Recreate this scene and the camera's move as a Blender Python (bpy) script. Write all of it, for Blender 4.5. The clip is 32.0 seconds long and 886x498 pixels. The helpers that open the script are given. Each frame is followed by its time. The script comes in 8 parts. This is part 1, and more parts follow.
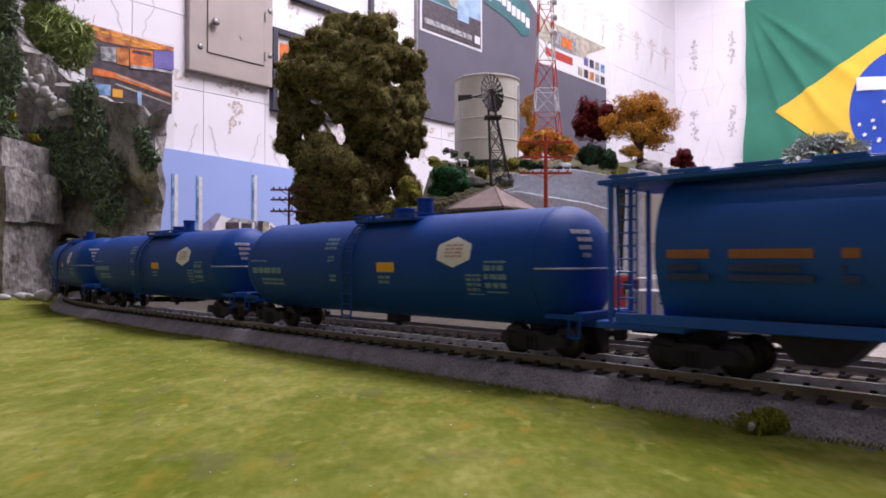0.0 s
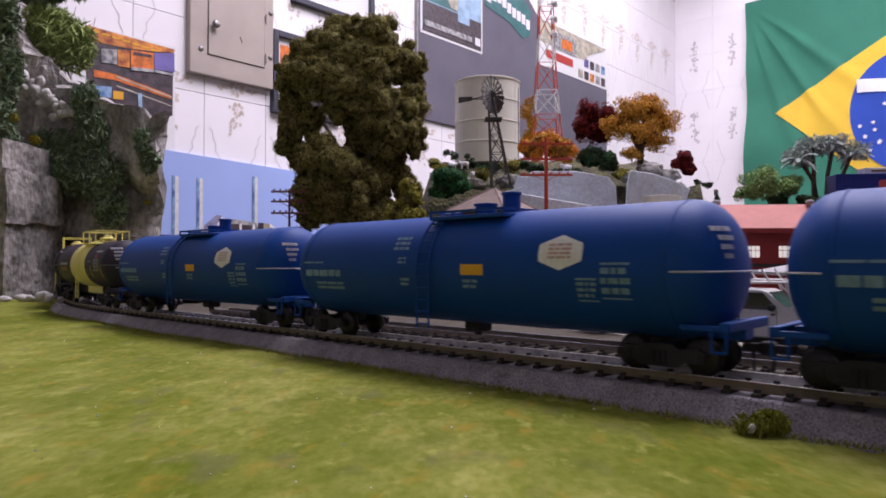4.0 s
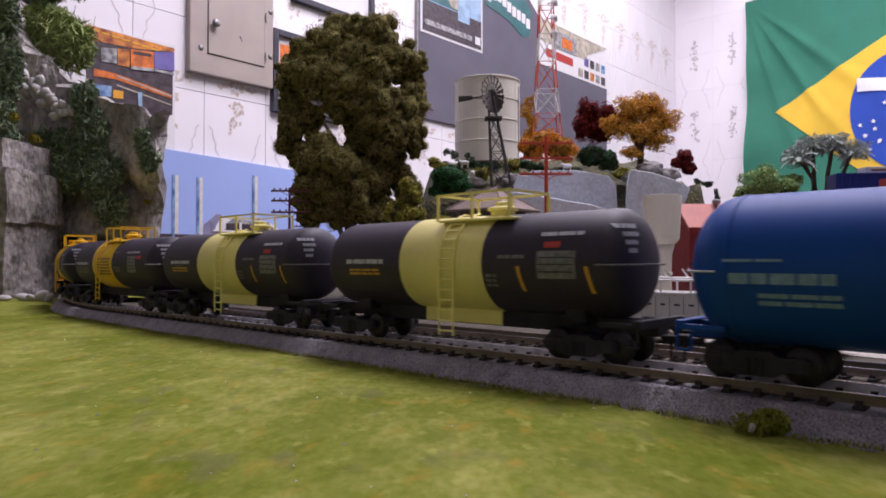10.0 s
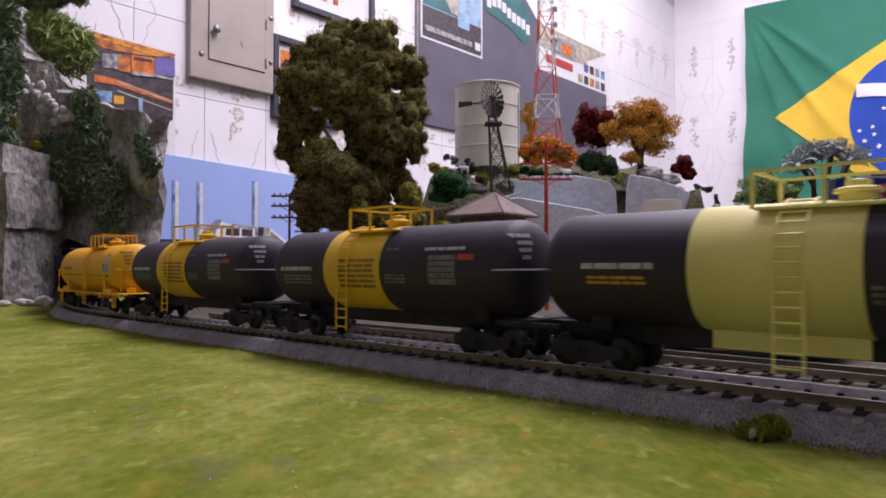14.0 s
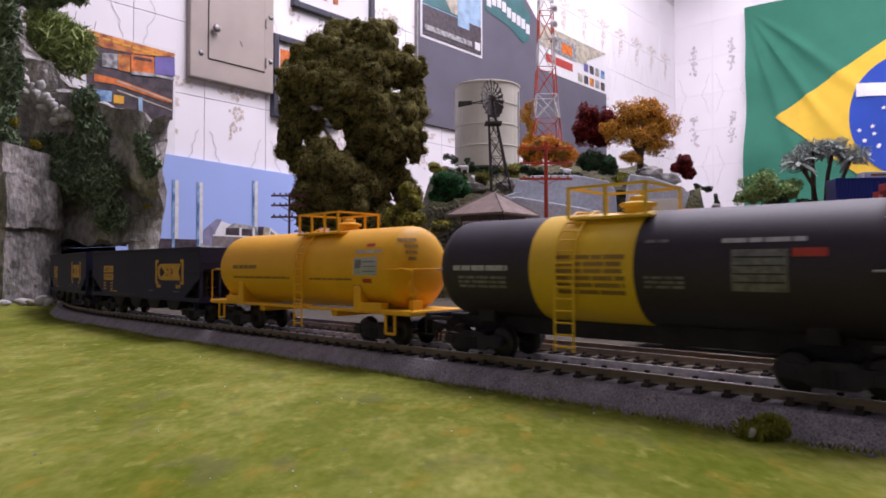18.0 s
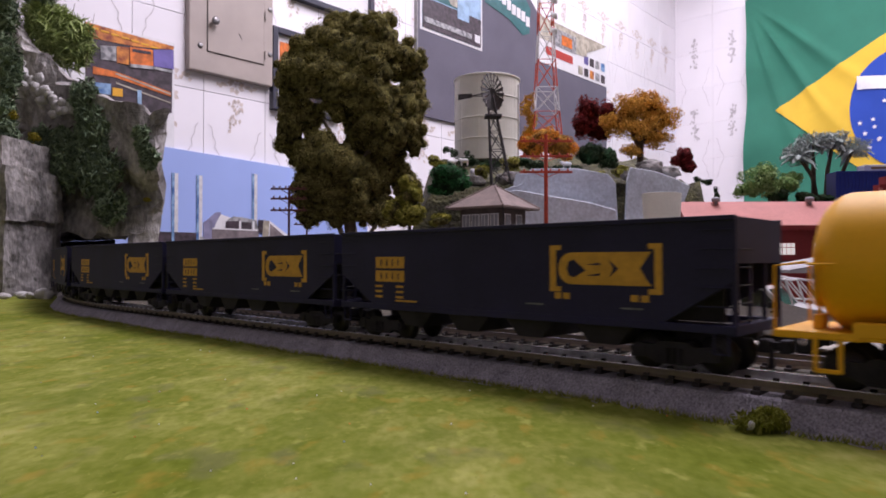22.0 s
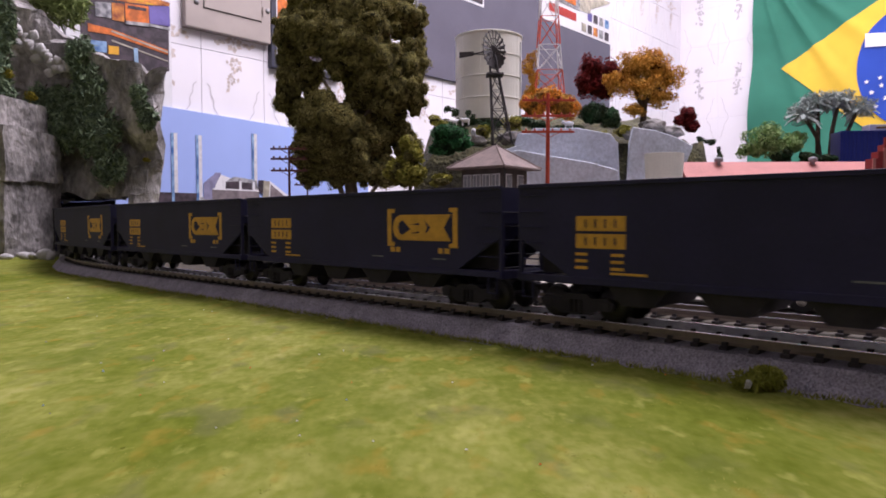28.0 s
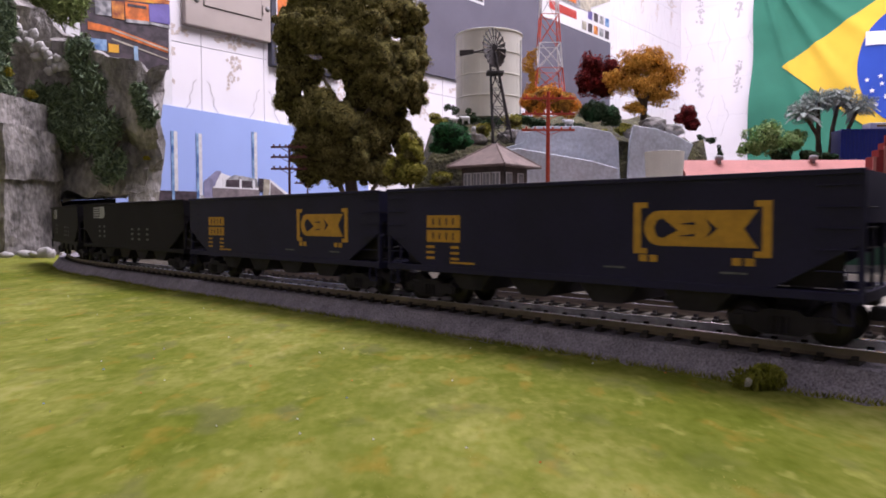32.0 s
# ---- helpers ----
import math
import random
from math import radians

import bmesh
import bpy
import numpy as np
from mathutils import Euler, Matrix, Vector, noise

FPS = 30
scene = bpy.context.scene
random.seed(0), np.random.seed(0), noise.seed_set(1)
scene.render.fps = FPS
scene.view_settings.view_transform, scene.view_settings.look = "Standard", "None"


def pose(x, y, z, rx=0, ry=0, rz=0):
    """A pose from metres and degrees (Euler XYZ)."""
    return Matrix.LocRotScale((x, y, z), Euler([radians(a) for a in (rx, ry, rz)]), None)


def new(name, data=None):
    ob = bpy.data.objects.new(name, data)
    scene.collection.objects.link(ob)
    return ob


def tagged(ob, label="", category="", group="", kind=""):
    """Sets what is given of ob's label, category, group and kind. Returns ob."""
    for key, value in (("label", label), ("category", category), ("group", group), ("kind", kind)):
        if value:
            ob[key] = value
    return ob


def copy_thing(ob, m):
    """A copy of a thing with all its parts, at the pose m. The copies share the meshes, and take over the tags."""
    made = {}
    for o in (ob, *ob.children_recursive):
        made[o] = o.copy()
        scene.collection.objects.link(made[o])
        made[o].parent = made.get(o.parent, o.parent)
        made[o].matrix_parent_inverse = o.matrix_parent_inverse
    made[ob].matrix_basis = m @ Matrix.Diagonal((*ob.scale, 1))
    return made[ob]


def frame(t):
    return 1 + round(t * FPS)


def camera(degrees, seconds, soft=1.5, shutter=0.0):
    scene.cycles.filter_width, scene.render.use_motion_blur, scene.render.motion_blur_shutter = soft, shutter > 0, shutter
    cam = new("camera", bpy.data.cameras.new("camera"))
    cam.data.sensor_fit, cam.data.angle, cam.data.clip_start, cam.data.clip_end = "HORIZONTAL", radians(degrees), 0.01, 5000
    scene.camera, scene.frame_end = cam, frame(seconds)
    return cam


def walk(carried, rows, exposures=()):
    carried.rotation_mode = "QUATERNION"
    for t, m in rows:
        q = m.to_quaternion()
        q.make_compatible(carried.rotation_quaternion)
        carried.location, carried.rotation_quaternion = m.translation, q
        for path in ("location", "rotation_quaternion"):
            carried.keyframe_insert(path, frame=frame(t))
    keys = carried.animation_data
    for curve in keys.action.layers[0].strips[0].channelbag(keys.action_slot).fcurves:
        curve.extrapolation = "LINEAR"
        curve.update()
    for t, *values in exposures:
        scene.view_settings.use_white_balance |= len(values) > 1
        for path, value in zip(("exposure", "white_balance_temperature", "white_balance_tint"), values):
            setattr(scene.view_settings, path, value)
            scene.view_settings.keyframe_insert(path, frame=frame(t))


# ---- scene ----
cam = camera(67.0, 32.0, soft=1.75, shutter=0.5)
# The camera stands still on the lawn and tips down slowly in the last third: seconds, tilt and turn in degrees.
TILT = [(0.0, 0.91, -0.02), (0.5, 1.09, -0.0), (1.0, 1.09, 0.03), (1.5, 1.08, 0.01), (2.0, 0.96, 0.02), (2.5, 0.95, 0.02), (3.0, 0.82, 0.02), (3.5, 0.96, 0.02), (5.5, 1.14, 0.01), (6.0, 1.11, 0.02), (6.5, 1.24, 0.01), (7.0, 1.15, 0.02), (7.5, 1.45, 0.03), (8.0, 0.96, 0.01), (8.5, 0.84, 0.01), (9.0, 1.01, 0.02), (9.5, 0.89, 0.02), (10.0, 0.99, 0.02), (10.5, 0.98, 0.01), (11.0, 1.26, 0.02), (11.5, 1.32, -0.0), (12.0, 1.39, 0.01), (12.5, 1.45, 0.01), (13.0, 1.45, -0.0), (13.5, 1.41, 0.01), (14.0, 1.44, 0.02), (14.5, 1.36, 0.0), (16.5, 1.32, 0.01), (17.0, 1.29, 0.01), (17.5, 1.38, -0.01), (18.0, 1.4, 0.01), (18.5, 1.18, 0.02), (19.0, 1.58, 0.0), (19.5, 1.74, 0.04), (20.0, 1.26, 0.02), (20.5, 1.56, 0.02), (21.0, 0.96, 0.02), (21.5, 1.22, 0.0), (22.0, 0.82, -0.01), (22.5, 0.62, 0.0), (23.0, 0.4, -0.02), (23.5, -0.08, 0.01), (24.0, -0.33, 0.04), (24.5, -0.57, 0.05), (25.0, -0.64, 0.05), (25.5, -1.01, 0.07), (26.0, -1.61, 0.07), (26.5, -2.36, 0.07), (28.5, -2.59, 0.08), (29.0, -2.66, 0.09), (29.5, -2.68, 0.09), (30.0, -2.69, 0.09), (30.5, -2.65, 0.09), (31.0, -2.75, 0.1), (31.5, -2.9, 0.09), (32.0, -2.7, 0.09)]
PATH = [(t, pose(0, 0, 0.042, 90 + p, 0, w)) for t, p, w in TILT]
walk(cam, PATH, exposures=[(0.0, 0.21), (2.0, 0.15), (6.0, 0.12), (13.0, 0.07), (21.0, 0.08), (24.0, 0.22), (26.5, 0.33), (32.0, 0.36)])

# ---- light ----
world = bpy.data.worlds.new("room_world")
scene.world = world
world.use_nodes = True
world.node_tree.nodes["Background"].inputs[0].default_value = (0.9, 0.93, 1.0, 1)
world.node_tree.nodes["Background"].inputs[1].default_value = 0.3


def ceiling_tube(x, y, z, turn, watts, length=1.5):
    d = bpy.data.lights.new("tube_light", "AREA")
    d.shape, d.size, d.size_y, d.energy, d.color = "RECTANGLE", length, 0.8, watts, (0.965, 0.882, 1.03)
    o = new("tube_light", d)
    o.matrix_world = pose(x, y, z, 0, 0, turn)
    return o


ceiling_tube(1.25, 2.75, 1.93, -42, 25)
ceiling_tube(0.52, 1.15, 1.93, -42, 59)
ceiling_tube(2.3, 2.0, 1.93, -42, 21)
# weak unseen light behind the camera, added as fill for the near sides
ceiling_tube(0.25, -0.6, 1.93, -42, 5)


# ---- materials ----
def mat(name, color, rough=0.6, metal=0.0, var=0.12, scale=60.0, fine=0.08, fine_scale=700.0, bump=0.15, bump_scale=900.0,
        dist=0.0003, other=None, per_piece=0.0, spec=0.5, coat=0.0, stretch=None):
    """Two scales of colour change and a fine relief; lengths are real."""
    m = bpy.data.materials.new(name)
    m.use_nodes = True
    nt = m.node_tree
    b = nt.nodes["Principled BSDF"]
    b.inputs["Roughness"].default_value, b.inputs["Metallic"].default_value = rough, metal
    b.inputs["Specular IOR Level"].default_value = spec
    b.inputs["Coat Weight"].default_value = coat
    tc = nt.nodes.new("ShaderNodeTexCoord")
    n1, n2 = nt.nodes.new("ShaderNodeTexNoise"), nt.nodes.new("ShaderNodeTexNoise")
    n1.inputs["Scale"].default_value, n1.inputs["Detail"].default_value = scale, 5
    n2.inputs["Scale"].default_value, n2.inputs["Detail"].default_value = fine_scale, 3
    where = tc.outputs["Object"]
    if stretch:
        mp = nt.nodes.new("ShaderNodeMapping")
        mp.inputs["Scale"].default_value = stretch
        nt.links.new(where, mp.inputs["Vector"])
        where = mp.outputs["Vector"]
    for n in (n1, n2):
        nt.links.new(where, n.inputs["Vector"])
    ramp = nt.nodes.new("ShaderNodeValToRGB")
    c = Vector(color[:3])
    lo = c * (1 - var)
    hi = Vector(other) if other else c * (1 + var)
    ramp.color_ramp.elements[0].position, ramp.color_ramp.elements[1].position = 0.36, 0.64
    ramp.color_ramp.elements[0].color, ramp.color_ramp.elements[1].color = (*lo, 1), (*[min(v, 1) for v in hi], 1)
    nt.links.new(n1.outputs["Fac"], ramp.inputs["Fac"])
    mix = nt.nodes.new("ShaderNodeMixRGB")
    mix.blend_type = "MULTIPLY"
    mix.inputs[0].default_value = 1
    r2 = nt.nodes.new("ShaderNodeMapRange")
    r2.inputs[1].default_value, r2.inputs[2].default_value, r2.inputs[3].default_value, r2.inputs[4].default_value = 0.3, 0.7, 1 - fine, 1 + fine
    nt.links.new(n2.outputs["Fac"], r2.inputs[0])
    nt.links.new(ramp.outputs[0], mix.inputs[1])
    nt.links.new(r2.outputs[0], mix.inputs[2])
    out = mix.outputs[0]
    if per_piece:
        info = nt.nodes.new("ShaderNodeObjectInfo")
        r3 = nt.nodes.new("ShaderNodeMapRange")
        r3.inputs[3].default_value, r3.inputs[4].default_value = 1 - per_piece, 1 + per_piece
        nt.links.new(info.outputs["Random"], r3.inputs[0])
        m3 = nt.nodes.new("ShaderNodeMixRGB")
        m3.blend_type = "MULTIPLY"
        m3.inputs[0].default_value = 1
        nt.links.new(out, m3.inputs[1])
        nt.links.new(r3.outputs[0], m3.inputs[2])
        out = m3.outputs[0]
    nt.links.new(out, b.inputs["Base Color"])
    if bump:
        n3, bp = nt.nodes.new("ShaderNodeTexNoise"), nt.nodes.new("ShaderNodeBump")
        n3.inputs["Scale"].default_value, n3.inputs["Detail"].default_value = bump_scale, 4
        bp.inputs["Strength"].default_value, bp.inputs["Distance"].default_value = bump, dist
        nt.links.new(where, n3.inputs["Vector"])
        nt.links.new(n3.outputs["Fac"], bp.inputs["Height"])
        nt.links.new(bp.outputs[0], b.inputs["Normal"])
    return m


def leafy(name, a, b2, rough=0.8):
    """Foliage: each clump of leaves has its own tone."""
    m = bpy.data.materials.new(name)
    m.use_nodes = True
    nt = m.node_tree
    b = nt.nodes["Principled BSDF"]
    b.inputs["Roughness"].default_value = rough
    b.inputs["Specular IOR Level"].default_value = 0.2
    g, ramp = nt.nodes.new("ShaderNodeNewGeometry"), nt.nodes.new("ShaderNodeValToRGB")
    ramp.color_ramp.elements[0].color, ramp.color_ramp.elements[1].color = (*a, 1), (*b2, 1)
    nt.links.new(g.outputs["Random Per Island"], ramp.inputs["Fac"])
    nt.links.new(ramp.outputs[0], b.inputs["Base Color"])
    return m


M = dict(
    ballast=mat("grey_ballast", (0.275, 0.253, 0.288), 0.95, var=0.16, scale=120, fine=0.35, fine_scale=1500, bump=0.7, bump_scale=1300, dist=0.0006),
    rail_side=mat("weathered_rail", (0.155, 0.122, 0.085), 0.55, 0.1, var=0.25, scale=80),
    rail_top=mat("polished_rail", (0.62, 0.6, 0.62), 0.25, 1.0, var=0.06, bump=0.03),
    tie=mat("dark_tie", (0.035, 0.028, 0.026), 0.8, var=0.25, scale=300, per_piece=0.3),
    blue=mat("blue_tank_paint", (0.007, 0.056, 0.275), 0.50, spec=0.16, var=0.08, scale=25, fine=0.03, bump=0.03, bump_scale=300, dist=0.0002),
    hopper_blue=mat("blue_hopper_paint", (0.010, 0.085, 0.390), 0.5, spec=0.3, var=0.08, scale=25, fine=0.03, bump=0.03, bump_scale=300, dist=0.0002),
    black=mat("black_tank_paint", (0.0285, 0.0220, 0.0400), 0.55, spec=0.35, var=0.14, scale=30, bump=0.03),
    pale=mat("pale_yellow_paint", (0.80, 0.72, 0.25), 0.5, var=0.04, scale=30, fine=0.03, bump=0.03),
    yellow=mat("strong_yellow_paint", (0.80, 0.50, 0.02), 0.5, var=0.05, scale=30, fine=0.03, bump=0.03),
    orange=mat("orange_yellow_paint", (0.80, 0.40, 0.012), 0.52, spec=0.35, var=0.05, scale=30, fine=0.03, bump=0.03),
    navy=mat("navy_hopper_paint", (0.0180, 0.0163, 0.054), 0.62, spec=0.25, var=0.15, scale=35, bump=0.04),
    coal=mat("black_hopper_paint", (0.0160, 0.0140, 0.0205), 0.65, spec=0.12, var=0.14, scale=35, bump=0.04),
    under=mat("black_underframe", (0.0260, 0.0225, 0.0310), 0.7, spec=0.2, var=0.3, scale=90),
    wheel=mat("dark_wheel_steel", (0.03, 0.026, 0.028), 0.45, 0.5, var=0.3, scale=120),
    gold=mat("gold_lettering", (0.54, 0.28, 0.03), 0.6, var=0.1, scale=300, bump=0.0),
    white=mat("white_lettering", (0.40, 0.40, 0.46), 0.6, var=0.15, scale=400, bump=0.0),
    dimwhite=mat("small_pale_lettering", (0.14, 0.14, 0.15), 0.6, var=0.35, scale=500, bump=0.0),
    tealtext=mat("faded_green_lettering", (0.15, 0.25, 0.38), 0.6, var=0.2, scale=500, bump=0.0),
    red=mat("red_lettering", (0.42, 0.04, 0.03), 0.6, var=0.08, bump=0.0),
    label_yellow=mat("yellow_label", (0.72, 0.36, 0.02), 0.6, var=0.05, bump=0.0),
    label_orange=mat("brown_orange_lettering", (0.3, 0.11, 0.04), 0.6, var=0.1, bump=0.0),
    label_grey=mat("grey_data_panel", (0.15, 0.15, 0.165), 0.6, var=0.3, scale=600, bump=0.0),
    panel_pale=mat("pale_grey_data_panel", (0.42, 0.42, 0.44), 0.6, var=0.12, scale=500, bump=0.0),
    dark_text=mat("dark_lettering", (0.26, 0.14, 0.03), 0.6, var=0.2, bump=0.0),
    tile=mat("glazed_wall_tile", (0.85, 0.82, 0.85), 0.25, var=0.015, scale=6, fine=0.01, bump=0.02, bump_scale=15, dist=0.001, per_piece=0.015),
    grout=mat("grey_grout", (0.62, 0.59, 0.60), 0.9, var=0.1, scale=30),
    motif=mat("brown_flower_print", (0.60, 0.52, 0.47), 0.4, var=0.2, scale=120, bump=0.0),
    motif_grey=mat("grey_line_print", (0.54, 0.51, 0.52), 0.4, var=0.12, scale=80, bump=0.0),
    plaster=mat("white_plaster", (0.72, 0.7, 0.7), 0.85, var=0.03, scale=4, fine=0.02, fine_scale=80, bump=0.1, bump_scale=90, dist=0.001),
    floor=mat("floor_tile", (0.36, 0.31, 0.28), 0.5, var=0.08, scale=5, fine_scale=60),
    boxgrey=mat("grey_enamel_steel", (0.385, 0.33, 0.295), 0.45, var=0.05, scale=15, fine=0.02, bump=0.04, bump_scale=120),
    darkline=mat("dark_gap", (0.03, 0.03, 0.03), 0.8, bump=0.0),
    steel=mat("dull_steel", (0.26, 0.25, 0.25), 0.45, 0.7, var=0.1),
    frame_dark=mat("dark_picture_frame", (0.035, 0.035, 0.055), 0.45, var=0.1, scale=30),
    paper=mat("white_paper", (0.72, 0.71, 0.72), 0.6, var=0.02, bump=0.0),
    board=mat("grey_violet_board", (0.120, 0.112, 0.146), 0.8, var=0.08, scale=6, fine=0.03, fine_scale=200, bump=0.1),
    print_red=mat("print_red", (0.42, 0.07, 0.02), 0.5, var=0.5, scale=45, other=(0.75, 0.28, 0.04), bump=0.0),
    print_orange=mat("print_orange", (0.62, 0.15, 0.02), 0.5, var=0.3, scale=60, bump=0.0),
    print_dark=mat("print_dark", (0.05, 0.035, 0.045), 0.5, var=0.5, scale=60, bump=0.0),
    print_violet=mat("print_violet", (0.14, 0.11, 0.34), 0.5, var=0.2, scale=30, bump=0.0),
    print_blue=mat("print_blue", (0.05, 0.16, 0.42), 0.5, var=0.3, scale=50, other=(0.25, 0.4, 0.6), bump=0.0),
    print_teal=mat("print_teal", (0.03, 0.14, 0.145), 0.5, var=0.15, scale=30, bump=0.0),
    print_sky=mat("print_sky", (0.28, 0.42, 0.58), 0.5, var=0.2, scale=30, bump=0.0),
    print_grey=mat("print_grey", (0.2, 0.2, 0.22), 0.5, var=0.4, scale=60, other=(0.45, 0.44, 0.44), bump=0.0),
    print_violet_grey=mat("print_violet_grey", (0.22, 0.21, 0.32), 0.5, var=0.25, scale=40, bump=0.0),
    print_tan_dark=mat("print_brown_grey", (0.20, 0.165, 0.17), 0.5, var=0.3, scale=50, bump=0.0),
    print_tan=mat("print_tan", (0.42, 0.38, 0.3), 0.5, var=0.3, scale=40, bump=0.0),
    backdrop=mat("sky_blue_backdrop", (0.33, 0.43, 0.78), 0.8, var=0.05, scale=3, fine=0.01, bump=0.0),
    flag_green=mat("green_flag_cloth", (0.032, 0.195, 0.125), 0.8, var=0.06, scale=8, fine=0.05, fine_scale=900, bump=0.1),
    flag_yellow=mat("yellow_flag_cloth", (0.80, 0.53, 0.05), 0.8, var=0.05, scale=8, fine=0.05, fine_scale=900, bump=0.1),
    flag_blue=mat("blue_flag_cloth", (0.02, 0.07, 0.42), 0.8, var=0.06, scale=8, fine=0.05, fine_scale=900, bump=0.1),
    flag_white=mat("white_flag_cloth", (0.8, 0.8, 0.82), 0.8, var=0.03, bump=0.05),
    silo=mat("cream_tank_metal", (0.80, 0.775, 0.69), 0.55, var=0.05, scale=25, fine=0.03, bump=0.05),
    dark_metal=mat("dark_weathered_metal", (0.055, 0.048, 0.05), 0.6, 0.2, var=0.3, scale=150),
    red_metal=mat("red_painted_metal", (0.52, 0.062, 0.026), 0.55, var=0.15, scale=120),
    white_metal=mat("white_painted_metal", (0.62, 0.6, 0.6), 0.5, var=0.1, scale=120),
    brown_wood=mat("brown_pole", (0.13, 0.042, 0.034), 0.7, var=0.2, scale=200),
    roof_brown=mat("brown_grey_roof", (0.21, 0.155, 0.14), 0.85, var=0.15, scale=90, fine=0.2, fine_scale=900),
    hut_wall=mat("dark_hut_wall", (0.085, 0.066, 0.06), 0.8, var=0.2, scale=120),
    pane=mat("grey_window_pane", (0.3, 0.3, 0.32), 0.2, var=0.2, scale=200, bump=0.0),
    grey_panel=mat("blue_grey_rock_board", (0.58, 0.62, 0.70), 0.7, var=0.22, scale=14, fine=0.16, fine_scale=220, bump=0.5, bump_scale=60, dist=0.002),
    rock=mat("grey_cliff_plaster", (0.36, 0.335, 0.325), 0.9, var=0.5, scale=18, fine=0.35, fine_scale=160, bump=1.0, bump_scale=70, dist=0.009, other=(0.47, 0.44, 0.425), stretch=(1.0, 1.0, 0.6)),
    stone=mat("pale_stone", (0.50, 0.48, 0.47), 0.85, var=0.25, scale=60, bump=0.5, bump_scale=200, dist=0.001),
    soil=mat("brown_green_soil", (0.05, 0.042, 0.025), 0.95, var=0.5, scale=45, fine=0.5, fine_scale=300, bump=1.0, bump_scale=200, dist=0.005, other=(0.09, 0.086, 0.036)),
    boulder=mat("grey_boulder", (0.25, 0.235, 0.225), 0.9, var=0.4, scale=40, bump=0.8, bump_scale=120, dist=0.003),
    brick_red=mat("red_building_wall", (0.27, 0.026, 0.028), 0.7, var=0.1, scale=60, fine=0.12, fine_scale=600),
    roof_pink=mat("pink_red_roof", (0.52, 0.20, 0.175), 0.75, var=0.08, scale=40, fine=0.08),
    window_white=mat("white_window_frame", (0.7, 0.69, 0.69), 0.5, var=0.03, bump=0.0),
    window_lit=mat("lit_window_pane", (0.7, 0.67, 0.66), 0.5, var=0.06, scale=300, bump=0.0),
    grey_roof=mat("pale_grey_roof", (0.29, 0.285, 0.30), 0.6, var=0.06, scale=40),
    green_band=mat("dark_green_band", (0.02, 0.09, 0.06), 0.6, var=0.1, scale=40),
    truck_white=mat("white_car_paint", (0.66, 0.66, 0.67), 0.3, var=0.03, scale=40, coat=0.3, bump=0.0),
    truck_red=mat("red_car_paint", (0.36, 0.014, 0.02), 0.3, var=0.06, scale=60, coat=0.3, bump=0.0),
    glass_dark=mat("dark_car_glass", (0.03, 0.03, 0.035), 0.1, var=0.1, bump=0.0),
    tyre=mat("black_tyre", (0.02, 0.02, 0.02), 0.8, var=0.1),
    chrome=mat("chrome", (0.6, 0.6, 0.62), 0.2, 1.0, var=0.05, bump=0.0),
    container=mat("blue_container_paint", (0.016, 0.034, 0.28), 0.4, var=0.1, scale=60),
    bark=mat("brown_bark", (0.085, 0.06, 0.042), 0.9, var=0.3, scale=120, bump=0.8, bump_scale=300, dist=0.001),
    bark_pale=mat("pale_bark", (0.2, 0.165, 0.12), 0.9, var=0.3, scale=120, bump=0.6, bump_scale=300, dist=0.001),
    dirt=mat("grey_brown_gravel", (0.062, 0.051, 0.036), 0.95, var=0.2, scale=40, fine=0.35, fine_scale=700, bump=0.8, bump_scale=600, dist=0.001),
    road=mat("pale_road_surface", (0.34, 0.31, 0.27), 0.9, var=0.12, scale=50, fine=0.2, fine_scale=600, bump=0.4),
    wall_white=mat("white_platform_wall", (0.5, 0.47, 0.43), 0.7, var=0.1, scale=120),
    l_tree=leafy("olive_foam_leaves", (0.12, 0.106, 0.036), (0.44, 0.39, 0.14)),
    l_tree2=leafy("yellow_green_leaves", (0.16, 0.16, 0.022), (0.46, 0.43, 0.09)),
    l_green=leafy("deep_green_leaves", (0.018, 0.08, 0.032), (0.055, 0.21, 0.07)),
    l_dark=leafy("dark_green_leaves", (0.016, 0.034, 0.016), (0.06, 0.095, 0.042)),
    l_ivy=leafy("ivy_leaves", (0.07, 0.105, 0.066), (0.29, 0.37, 0.235)),
    l_reed=leafy("reed_leaves", (0.13, 0.18, 0.05), (0.42, 0.50, 0.19)),
    l_autumn=leafy("autumn_orange_leaves", (0.36, 0.17, 0.018), (0.85, 0.50, 0.10)),
    l_gold=leafy("golden_leaves", (0.42, 0.19, 0.015), (0.62, 0.36, 0.04)),
    l_flame=leafy("flame_orange_leaves", (0.55, 0.16, 0.02), (0.85, 0.42, 0.05)),
    l_maroon=leafy("dark_red_leaves", (0.10, 0.010, 0.014), (0.30, 0.035, 0.035)),
    l_sage=leafy("grey_green_leaves", (0.15, 0.19, 0.18), (0.50, 0.55, 0.52)),
    l_light=leafy("light_green_leaves", (0.14, 0.26, 0.07), (0.40, 0.52, 0.24)),
    # inner foam, toned darker than its leaves as painted shade between clumps
    core_olive=mat("olive_shaded_foam", (0.085, 0.076, 0.024), 0.95, var=0.6, scale=150, fine=0.6, fine_scale=900, bump=1.0, bump_scale=520, dist=0.004, other=(0.23, 0.205, 0.07), spec=0.1),
    core_green=mat("green_shaded_foam", (0.014, 0.035, 0.014), 0.95, var=0.5, scale=120, fine=0.4, fine_scale=600, bump=1.0, bump_scale=420, dist=0.003, other=(0.03, 0.07, 0.03), spec=0.1),
